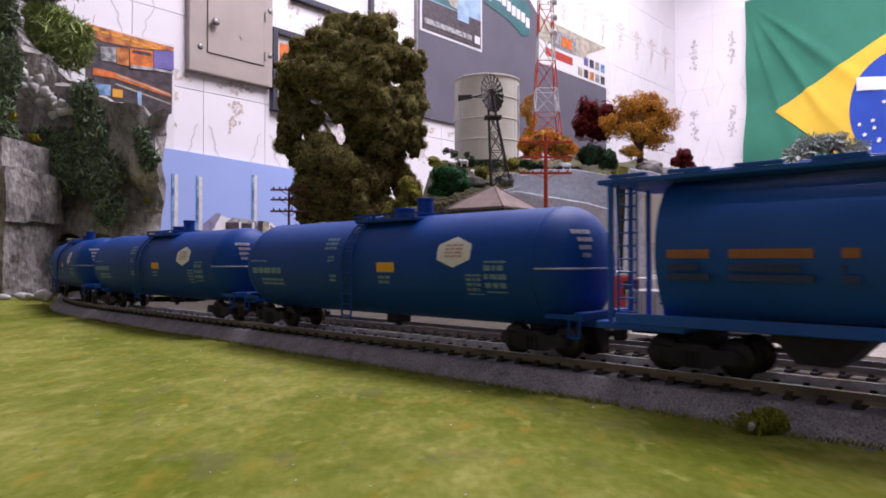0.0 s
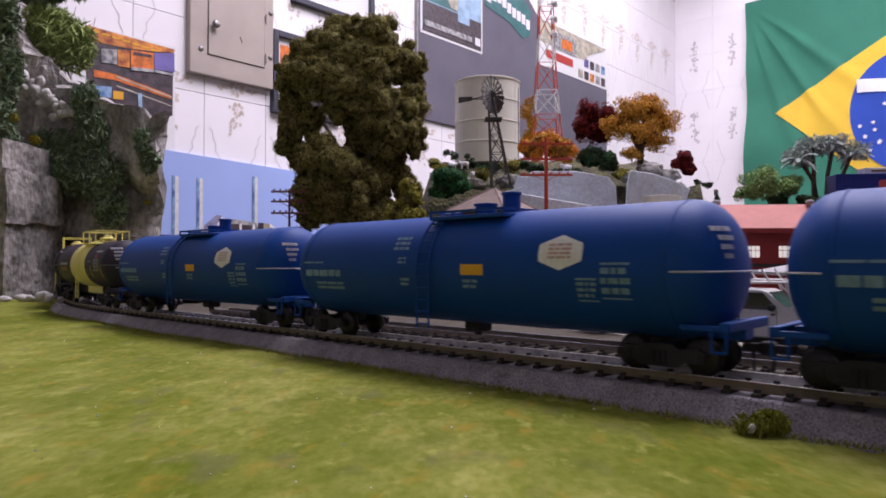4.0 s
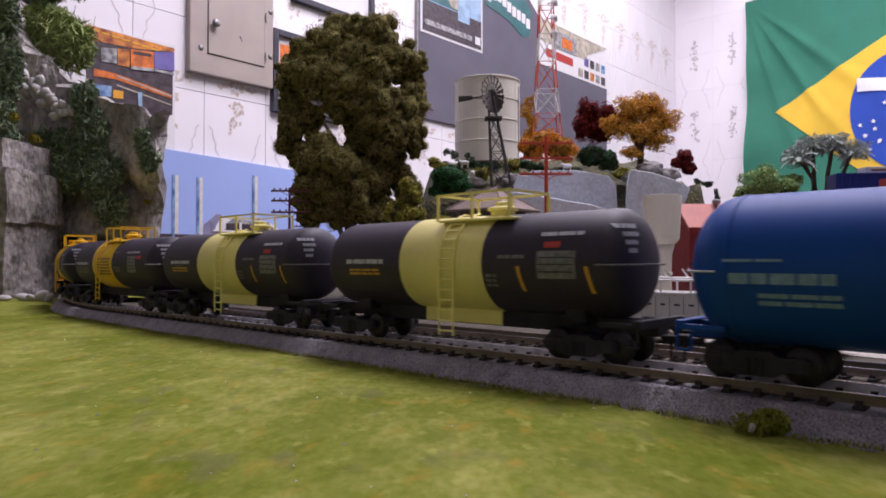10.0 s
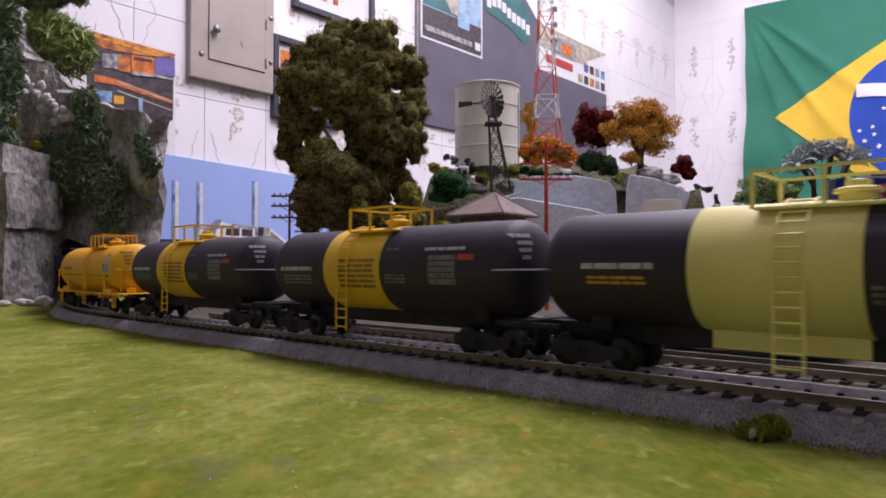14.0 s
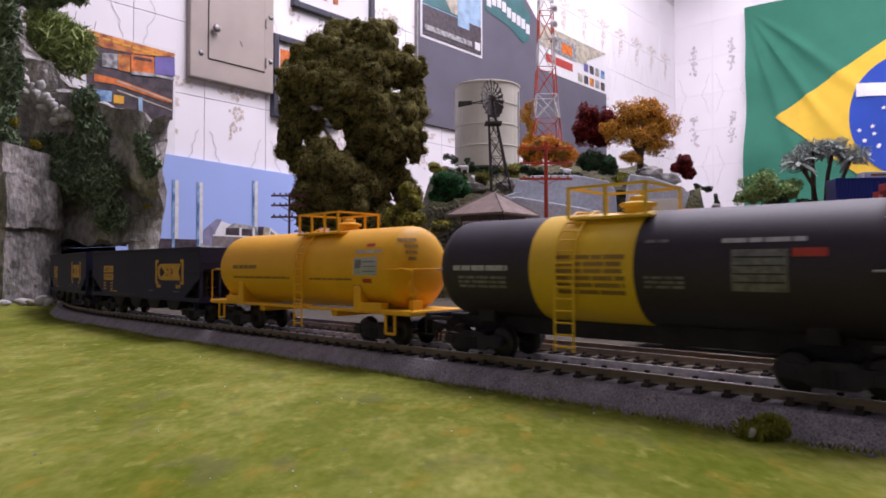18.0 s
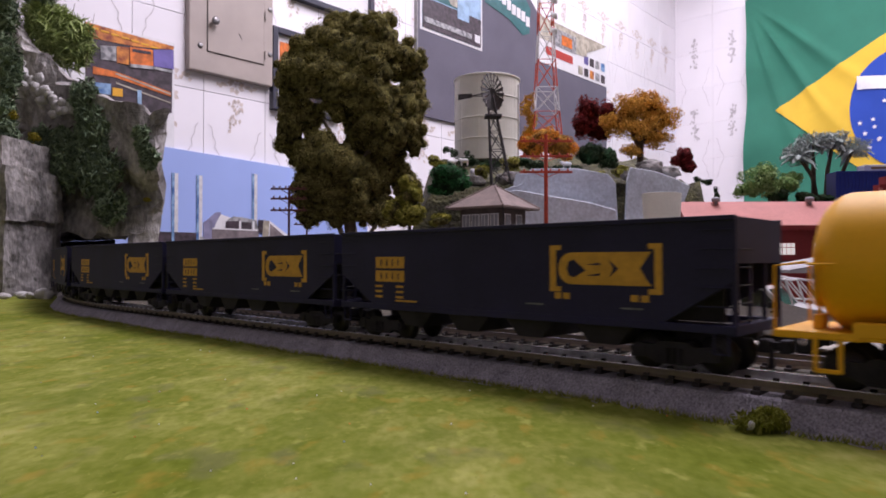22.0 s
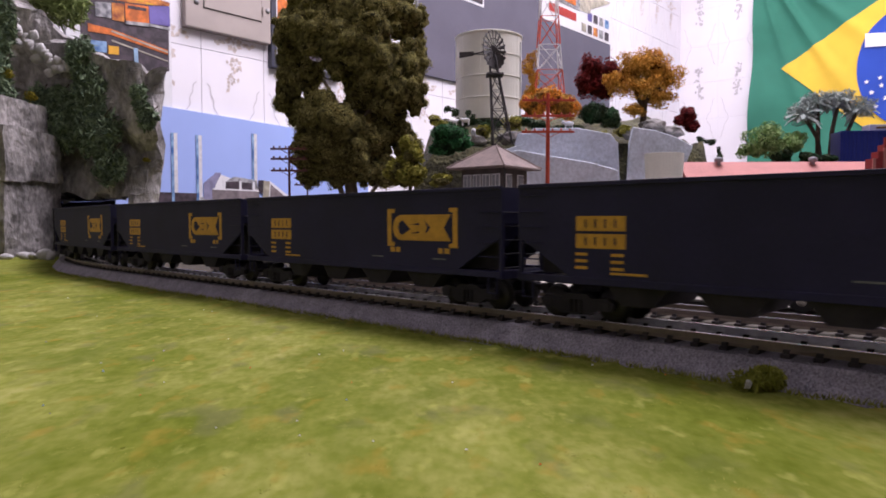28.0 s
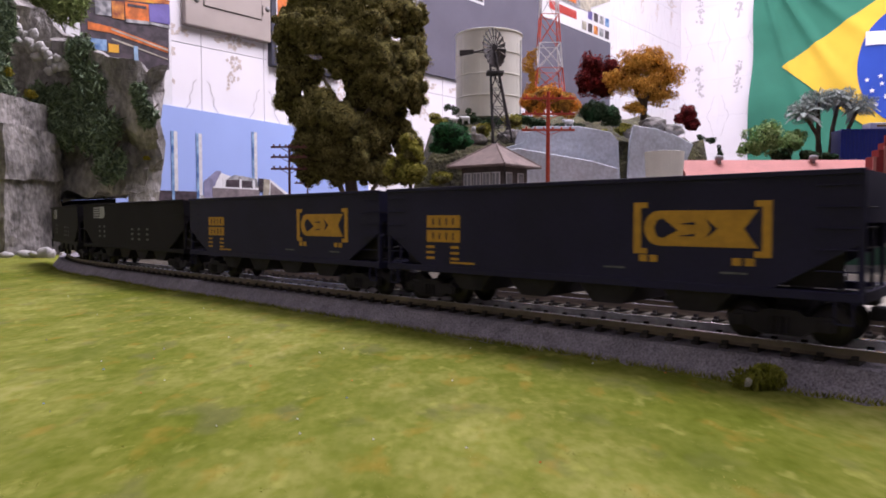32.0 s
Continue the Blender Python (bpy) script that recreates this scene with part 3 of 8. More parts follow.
def ring(bm, r, z, x0, x1, n=48):
    lathe(bm, [(r - 0.0006, x0), (r, x0 + 0.0001), (r, x1 - 0.0001), (r - 0.0006, x1)], n, "x", Matrix.Translation((0, 0, z)))


def decal(car, name, x0, x1, z0, z1, r, zc, material, label="", lift=0.00018, side=-1, pts=None):
    """A thin printed patch on a tank's round side."""
    bm = B()
    n = 5

    def onto(x, z):
        a = max(-1, min(1, (z - zc) / r))
        return bm.verts.new((x, side * (r + lift) * math.sqrt(1 - a * a), zc + (r + lift) * a))
    if pts:
        za, zb = min(p[1] for p in pts), max(p[1] for p in pts)

        def span(z):
            xs = []
            for (xa, ya), (xb, yb) in zip(pts, pts[1:] + pts[:1]):
                if abs(yb - ya) > 1e-9 and min(ya, yb) - 1e-9 <= z <= max(ya, yb) + 1e-9:
                    xs.append(xa + (xb - xa) * (z - ya) / (yb - ya))
                elif abs(yb - ya) <= 1e-9 and abs(z - ya) < 1e-9:
                    xs += [xa, xb]
            return min(xs), max(xs)
        rows = []
        for i in range(9):
            z = za + (zb - za) * i / 8
            xa, xb = span(z)
            rows.append((onto(xa - 1e-6, z), onto(xb + 1e-6, z)))
        for p, q in zip(rows, rows[1:]):
            bm.faces.new((p[0], p[1], q[1], q[0]))
    else:
        rows = [[onto(x, z0 + (z1 - z0) * i / n) for x in (x0, x1)] for i in range(n + 1)]
        for a, b in zip(rows, rows[1:]):
            bm.faces.new((a[0], a[1], b[1], b[0]))
    return part(name, bm, material, car, label)


def text_rows(car, x0, x1, z0, z1, rows, r, zc, material, name="lettering", words=3, seed=1):
    """Unreadable small lettering as bars."""
    rng = random.Random(seed)
    bm = B()

    def onto(x, z):
        a = max(-1, min(1, (z - zc) / r))
        return bm.verts.new((x, -(r + 0.0002) * math.sqrt(1 - a * a), zc + (r + 0.0002) * a))
    h = (z1 - z0) / rows
    for i in range(rows):
        x = x0
        while x < x1 - 0.0008:
            w = min(rng.uniform(0.4, 1.2) * (x1 - x0) / words, x1 - x)
            a, b = z0 + h * (i + 0.22), z0 + h * (i + 0.82)
            bm.faces.new([onto(x, a), onto(x + w, a), onto(x + w, b), onto(x, b)])
            x += w + 0.0006
    return part(name, bm, material, car)


def ladder(car, x, y, z0, z1, width, material, rungs):
    bm = B()
    for dx in (-width / 2, width / 2):
        rod(bm, (x + dx, y, z0), (x + dx, y, z1), 0.00038, 6)
    lad = part("ladder", bm, material, car)
    for i in range(rungs):
        z = z0 + (z1 - z0) * (i + 0.3) / rungs
        part("rung", rod(B(), (x - width / 2, y, z), (x + width / 2, y, z), 0.0003, 5), material, lad)
    return lad


def railing(car, x0, x1, y0, y1, z0, z1, material, posts):
    for y in (y0, y1):
        bm = B()
        for i in range(posts):
            x = x0 + (x1 - x0) * i / (posts - 1)
            box(bm, x - 0.0005, x + 0.0005, y - 0.0004, y + 0.0004, z0, z1)
        box(bm, x0, x1, y - 0.00045, y + 0.00045, z1 - 0.0008, z1)
        part("railing", bm, material, car)
    for x in (x0, x1):
        part("railing_crossbar", box(B(), x - 0.0004, x + 0.0004, y0, y1, z1 - 0.0008, z1 + 0.0001), material, car)


def curved_ladder(car, x, r, zc, z0, material, width, rungs):
    """A ladder up the near side of a tank: straight below the belly line, then following the shell over the shoulder."""
    bm = B()
    path = [Vector((x, -(r + 0.0012), z0)), Vector((x, -(r + 0.0012), zc))]
    for i in range(1, 9):
        a = math.radians(80) * i / 8
        path.append(Vector((x, -(r + 0.0012) * math.cos(a), zc + (r + 0.0012) * math.sin(a))))
    d = [0.0]
    for a, b in zip(path, path[1:]):
        d.append(d[-1] + (b - a).length)
    for dx in (-width / 2, width / 2):
        tube(bm, [p + Vector((dx, 0, 0)) for p in path], [0.00042] * len(path), 5)
    lad = part("ladder", bm, material, car)
    for i in range(rungs):
        t = d[-1] * (i + 0.4) / rungs
        k = max(j for j in range(len(d)) if d[j] <= t)
        p = path[k].lerp(path[k + 1], (t - d[k]) / (d[k + 1] - d[k]))
        part("rung", rod(B(), p - Vector((width / 2, 0, 0)), p + Vector((width / 2, 0, 0)), 0.00034, 5), material, lad)
    return lad


def running_gear(car, half, bx):
    for x in (-bx, bx):
        bogie(car, x)
    for x in (-half, half):
        coupler(car, x)


def end_platform(car, half, material, width=0.016, z=0.0110):
    for k in (-1, 1):
        bm = B()
        a, b = sorted((k * (half - 0.030), k * half))
        box(bm, a, b, -0.0035, 0.0035, z - 0.0035, z + 0.0016, 0.0004)
        a, b = sorted((k * (half - 0.0028), k * half))
        box(bm, a, b, -width, width, z - 0.0006, z + 0.0022, 0.0004)
        a, b = sorted((k * (half - 0.014), k * (half - 0.001)))
        for y in (-1, 1):
            box(bm, a, b, y * (width - 0.002), y * width, z - 0.0004, z + 0.0012, 0.0003)
        part("end_platform", bm, material, car)
        bm = B()
        prism(bm, [(k * (half - 0.030), z), (k * (half - 0.022), z), (k * (half - 0.023), z + 0.010), (k * (half - 0.029), z + 0.010)], -0.0095, 0.0095)
        part("tank_saddle", bm, "under", car)
        bm = B()
        x = k * (half - 0.0008)
        rod(bm, (x, -width, z), (x, -width, z - 0.006), 0.0004, 5)
        rod(bm, (x - k * 0.004, -width, z), (x - k * 0.004, -width, z - 0.006), 0.0004, 5)
        rod(bm, (x, -width, z - 0.006), (x - k * 0.004, -width, z - 0.006), 0.0004, 5)
        part("step", bm, material, car)


def head_rail(car, L, r, zc, dome, material):
    for k in (-1, 1):
        bm = B()
        pts = []
        for i in range(13):
            a = math.pi * (i / 12 - 0.5) * 1.04
            c = math.cos(a)
            pts.append((k * (L - dome + dome * max(c, 0) ** 0.8 + 0.0011), (r + 0.0011) * math.sin(a), zc - 0.0005))
        tube(bm, pts, [0.0003] * 13, 5)
        part("handrail", bm, material, car)


def dome_lettering(car, L, r, zc, dome, material):
    """Three short lines of unreadable lettering on the curved leading end."""
    bm = B()
    for i, (ya, yb) in enumerate(((-0.0125, -0.0050), (-0.0112, -0.0050), (-0.0112, -0.0062), (-0.0105, -0.0070))):
        for j in range(4):
            vs = []
            for y, z in ((ya + (yb - ya) * (j + 0.05) / 4, 0.0110 - i * 0.0026), (ya + (yb - ya) * (j + 0.9) / 4, 0.0110 - i * 0.0026),
                         (ya + (yb - ya) * (j + 0.9) / 4, 0.0124 - i * 0.0026), (ya + (yb - ya) * (j + 0.05) / 4, 0.0124 - i * 0.0026)):
                k = min(math.hypot(y, z) / r, 0.999)
                vs.append(bm.verts.new((L - dome + dome * math.cos(math.asin(k ** (1 / 0.9))) + 0.0004, y, zc + z)))
            bm.faces.new(vs)
    part("end_lettering", bm, material, car)


def blue_tank():
    car = thing("tank_car", "long glossy blue tank wagon with white hexagon badge", "tank wagon", "blue tank wagons")
    L, r, zc = 0.1005, 0.0211, 0.0284
    part("tank", lathe(B(), tank_profile(L, r, 0.0135), 56, "x", Matrix.Translation((0, 0, zc))), "blue", car, smooth=True)
    for x in (-0.086, 0.086):
        bm = B()
        ring(bm, r + 0.0002, zc, x - 0.0005, x + 0.0005)
        part("weld_ring", bm, "blue", car, smooth=True)
    for x, h, rr in ((0.004, 0.005, 0.0042), (0.0165, 0.0085, 0.0034)):
        part("manway" if x < 0 else "valve_housing", lathe(B(), [(rr, 0), (rr, h - 0.0012), (rr + 0.0005, h - 0.001), (rr + 0.0005, h - 0.0002), (rr * 0.8, h)], 24, "z", Matrix.Translation((x, 0, zc + r - 0.001))), "blue", car, smooth=False)
    for y in (-1, 1):
        bm = B()
        box(bm, -0.0125, 0.024, y * 0.006, y * 0.0145, zc + r - 0.0026, zc + r - 0.0012, 0.0003)
        part("walkway", bm, "blue", car)
    railing(car, -0.012, 0.0235, -0.0142, 0.0142, zc + r - 0.002, zc + r + 0.0008, "blue", 4)
    curved_ladder(car, -0.0085, r, zc, 0.006, "blue", 0.0062, 12)
    end_platform(car, 0.1020, "blue", z=0.0118)
    head_rail(car, L, r, zc, 0.0135, "white")
    bm = B()
    box(bm, -0.004, 0.004, -0.004, 0.004, 0.0040, 0.010, 0.001)
    rod(bm, (0, 0, 0.006), (0, 0, 0.0025), 0.0015, 8)
    part("bottom_outlet", bm, "under", car)
    hexagon = [(0.0432, 0.0364), (0.0514, 0.0393), (0.0596, 0.0364), (0.0596, 0.0310), (0.0514, 0.0281), (0.0432, 0.0310)]
    d = decal(car, "badge", 0, 0, 0, 0, r, zc, "paper", "white hexagonal badge", pts=hexagon)
    text_rows(d, 0.0470, 0.0555, 0.0315, 0.0368, 4, r + 0.0001, zc, "badge_ink", "badge_mark", 2, 3)
    decal(car, "warning_label", 0.0095, 0.0200, 0.0262, 0.0300, r, zc, "label_yellow", "small yellow label")
    text_rows(car, -0.0850, -0.0600, 0.0238, 0.0284, 1, r, zc, "tealtext", words=3, seed=4)
    text_rows(car, -0.0780, -0.0590, 0.0190, 0.0228, 2, r, zc, "tealtext", words=3, seed=5)
    text_rows(car, -0.0865, -0.0720, 0.0302, 0.0314, 1, r, zc, "tealtext", words=2, seed=6)
    text_rows(car, -0.0270, -0.0185, 0.0352, 0.0410, 3, r, zc, "tealtext", words=2, seed=7)
    text_rows(car, -0.0235, -0.0190, 0.0300, 0.0330, 2, r, zc, "tealtext", words=1, seed=8)
    text_rows(car, -0.0225, -0.0170, 0.0215, 0.0250, 2, r, zc, "tealtext", words=1, seed=12)
    for x0, x1, z0, z1, sd in ((0.0573, 0.0645, 0.0185, 0.0258, 9), (0.0660, 0.0757, 0.0195, 0.0305, 10)):
        decal(car, "data_panel", x0, x1, z1 - 0.0007, z1, r, zc, "tealtext", "faded outlined data panel")
        decal(car, "data_panel", x0, x1, z0, z0 + 0.0005, r, zc, "tealtext")
        text_rows(car, x0, x1, z0 + 0.0010, z1 - 0.0010, 3, r, zc, "tealtext", words=3, seed=sd)
    text_rows(car, 0.0100, 0.0170, 0.0212, 0.0250, 2, r, zc, "tealtext", words=2, seed=11)
    dome_lettering(car, L, r, zc, 0.0135, "white")
    running_gear(car, 0.1000, 0.081)
    return car


def banded_tank(kind):
    pale = kind == "pale"
    L = 0.0752 if pale else 0.0770
    band = "pale" if pale else "yellow"
    b0, b1 = (-0.0222, 0.0204) if pale else (-0.0300, 0.0078)
    car = thing("tank_car", "black tank wagon with a pale yellow middle band" if pale else "black tank wagon with a strong yellow middle band", "tank wagon", "black tank wagons")
    r, zc = 0.0180, 0.0300
    part("tank", lathe(B(), tank_profile(L, r, 0.0095), 56, "x", Matrix.Translation((0, 0, zc))), "black", car, smooth=True)
    bm = B()
    ring(bm, r + 0.00025, zc, b0, b1)
    part("band", bm, band, car, "painted yellow band", smooth=True)
    cx = (b0 + b1) / 2 + (0.013 if pale else 0.0075)
    e = 0.0 if pale else 0.0040
    part("manway", lathe(B(), [(0.0046, 0), (0.0046, 0.0022), (0.0058, 0.0024), (0.0058, 0.0034), (0.0030, 0.0042), (0.0030, 0.0056), (0.0012, 0.0060)], 24, "z", Matrix.Translation((cx + 0.004, 0, zc + r - 0.0006))), band, car)
    for y in (-1, 1):
        part("walkway", box(B(), cx - 0.018 + e, cx + 0.018 - e, y * 0.004, y * 0.0125, zc + r - 0.0024, zc + r - 0.0014, 0.0003), band, car)
    railing(car, cx - 0.0185 + e, cx + 0.0165 - e, -0.0122, 0.0122, zc + r - 0.002, zc + r + 0.0085, band, 3)
    curved_ladder(car, 0.0042 if pale else -0.0155, r, zc, 0.0035, band, 0.0070, 14)
    end_platform(car, L + 0.0045, "under", 0.0155, 0.0105)
    head_rail(car, L, r, zc, 0.0095, "dimwhite" if pale else "white")
    part("centre_sill", box(B(), -L + 0.015, L - 0.015, -0.0038, 0.0038, 0.0066, 0.0130, 0.0004), "under", car)
    if pale:
        part("belly_plate", box(B(), b0 + 0.002, b1 - 0.001, -0.0050, -0.0040, 0.0070, 0.0128, 0.0003), band, car)
    if pale:
        text_rows(car, -0.0558, -0.0320, 0.0292, 0.0322, 1, r, zc, "white", words=3, seed=21)
        text_rows(car, -0.0540, -0.0345, 0.0250, 0.0280, 2, r, zc, "gold", words=3, seed=22)
        text_rows(car, 0.0446, 0.0610, 0.0385, 0.0405, 1, r, zc, "white", words=3, seed=23)
        decal(car, "red_mark", 0.0466, 0.0530, 0.0350, 0.0370, r, zc, "red")
        panel = decal(car, "data_panel", 0.0443, 0.0590, 0.0250, 0.0340, r, zc, "label_grey", "grey data panel")
        for z in (0.0270, 0.0294, 0.0316):
            decal(panel, "data_line", 0.0450, 0.0583, z, z + 0.0004, r + 0.0002, zc, "darkline")
        text_rows(car, 0.0277, 0.0390, 0.0312, 0.0332, 1, r, zc, "dimwhite", words=2, seed=24)
        text_rows(car, 0.0220, 0.0268, 0.0215, 0.0265, 3, r, zc, "dimwhite", words=2, seed=25)
        for x in (0.0356, 0.0622):
            decal(car, "hazard_stripe", 0, 0, 0, 0, r, zc, "gold", "yellow stripe", pts=[(x, 0.0290), (x + 0.0014, 0.0290), (x + 0.0030, 0.0205), (x + 0.0016, 0.0205)])
    else:
        text_rows(car, -0.0640, -0.0390, 0.0285, 0.0315, 1, r, zc, "white", words=3, seed=31)
        text_rows(car, -0.0620, -0.0400, 0.0228, 0.0275, 3, r, zc, "dimwhite", words=3, seed=32)
        text_rows(car, -0.0190, 0.0050, 0.0215, 0.0345, 6, r + 0.0003, zc, "dark_text", words=3, seed=33)
        text_rows(car, 0.0332, 0.0540, 0.0364, 0.0384, 1, r, zc, "white", words=3, seed=37)
        panel = decal(car, "data_panel", 0.0360, 0.0500, 0.0240, 0.0350, r, zc, "label_grey", "grey data panel")
        for z in (0.0262, 0.0284, 0.0306, 0.0328):
            decal(panel, "data_line", 0.0366, 0.0494, z, z + 0.0004, r + 0.0002, zc, "darkline")
        decal(car, "red_mark", 0.0510, 0.0590, 0.0330, 0.0352, r, zc, "red")
        text_rows(car, 0.0110, 0.0180, 0.0370, 0.0385, 1, r, zc, "dimwhite", words=2, seed=35)
        text_rows(car, 0.0110, 0.0230, 0.0240, 0.0280, 3, r, zc, "dimwhite", words=3, seed=36)
    dome_lettering(car, L, r, zc, 0.0095, "white")
    running_gear(car, L + 0.0045, L - 0.018)
    return car


def orange_tank():
    car = thing("tank_car", "orange-yellow tank wagon with platform and handrails", "tank wagon")
    L, r, zc, half = 0.0750, 0.0180, 0.0300, 0.0815
    part("tank", lathe(B(), tank_profile(L, r, 0.0095), 56, "x", Matrix.Translation((0, 0, zc))), "orange", car, smooth=True)
    part("manway", lathe(B(), [(0.0046, 0), (0.0046, 0.0022), (0.0058, 0.0024), (0.0058, 0.0034), (0.0030, 0.0042), (0.0030, 0.0056), (0.0012, 0.0060)], 24, "z", Matrix.Translation((0.022, 0, zc + r - 0.0006))), "orange", car)
    for y in (-1, 1):
        part("walkway", box(B(), -0.003, 0.031, y * 0.004, y * 0.0125, zc + r - 0.0024, zc + r - 0.0012, 0.0003), "orange", car)
    railing(car, -0.001, 0.029, -0.0122, 0.0122, zc + r - 0.002, zc + r + 0.0080, "orange", 4)
    curved_ladder(car, 0.0080, r, zc, 0.0030, "orange", 0.0060, 15)
    for y in (-1, 1):
        part("side_sill", box(B(), -half, half, y * 0.0145, y * 0.0162, 0.0110, 0.0124, 0.0003), "orange", car)
    for k in (-1, 1):
        bm = B()
        a, b = sorted((k * (half - 0.020), k * half))
        box(bm, a, b, -0.0165, 0.0165, 0.0108, 0.0128, 0.0004)
        box(bm, *sorted((k * (half - 0.034), k * (half - 0.018))), -0.0165, -0.0120, 0.0118, 0.0155, 0.0004)
        part("end_platform", bm, "orange", car)
        bm = B()
        prism(bm, [(k * (half - 0.036), 0.011), (k * (half - 0.031), 0.011), (k * (half - 0.0315), 0.0235), (k * (half - 0.0355), 0.0235)], -0.0166, 0.0166)
        part("tank_saddle", bm, "orange", car)
        for y in (-0.0155, 0.0155):
            bm = B()
            tube(bm, [(k * half * 0.995, y, 0.0125), (k * half * 0.995, y, 0.0290), (k * (half - 0.008), y, 0.0300)], [0.0004] * 3, 5)
            part("grab_rail", bm, "orange", car)
        bm = B()
        x = k * (half - 0.010)
        for dx in (0, -k * 0.0055):
            rod(bm, (x + dx, -0.0162, 0.0115), (x + dx, -0.0162, 0.0030), 0.0006, 6)
        rod(bm, (x, -0.0162, 0.0032), (x - k * 0.0055, -0.0162, 0.0032), 0.0006, 6)
        part("step", bm, "orange", car)
        bm = B()
        x = k * (half - 0.0085)
        lathe(bm, [(0.0001, -0.0005), (0.0042, -0.0005), (0.0042, 0.0005), (0.0001, 0.0005)], 18, "x", Matrix.Translation((x, -0.006, 0.0225)))
        rod(bm, (x, -0.006, 0.0225), (x, -0.006, 0.0125), 0.0006, 6)
        box(bm, x - 0.001, x + 0.0015, -0.009, -0.003, 0.0125, 0.0165, 0.0004)
        part("brake_wheel", bm, "orange", car)
    head_rail(car, L, r, zc, 0.0095, "orange")
    for x in (-0.03, 0.03):
        bm = B()
        box(bm, x - 0.002, x + 0.002, -0.0150, 0.0150, 0.0085, 0.0112, 0.0003)
        part("cross_bearer", bm, "orange", car)
    text_rows(car, -0.0539, -0.0303, 0.0292, 0.0322, 1, r, zc, "dark_text", words=3, seed=41)
    text_rows(car, -0.0539, -0.0015, 0.0245, 0.0262, 1, r, zc, "dark_text", words=7, seed=42)
    text_rows(car, 0.0145, 0.0455, 0.0245, 0.0258, 1, r, zc, "dark_text", words=5, seed=43)
    panel = decal(car, "data_panel", 0.0475, 0.0625, 0.0270, 0.0345, r, zc, "panel_pale", "pale grey data panel")
    decal(panel, "panel_block", 0.0485, 0.0525, 0.0300, 0.0335, r + 0.0002, zc, "label_grey")
    for z in (0.0285, 0.0305, 0.0325):
        decal(panel, "data_line", 0.0535, 0.0617, z, z + 0.0004, r + 0.0002, zc, "label_grey")
    text_rows(car, 0.0473, 0.0640, 0.0358, 0.0380, 1, r, zc, "panel_pale", words=2, seed=44)
    decal(car, "red_mark", 0.0530, 0.0585, 0.0390, 0.0403, r, zc, "red")
    decal(car, "red_mark", 0.0525, 0.0585, 0.0238, 0.0256, r, zc, "red")
    decal(car, "dark_mark", 0.0455, 0.0505, 0.0205, 0.0228, r, zc, "green_band")
    dome_lettering(car, L, r, zc, 0.0095, "dark_text")
    running_gear(car, half, 0.056)
    return car


def flat_shape(car, name, pts, y, material, label=""):
    bm = B()
    prism(bm, pts, y, y - 0.00012)
    return part(name, bm, material, car, label)


def rect(x0, x1, z0, z1):
    return [(x0, z0), (x1, z0), (x1, z1), (x0, z1)]


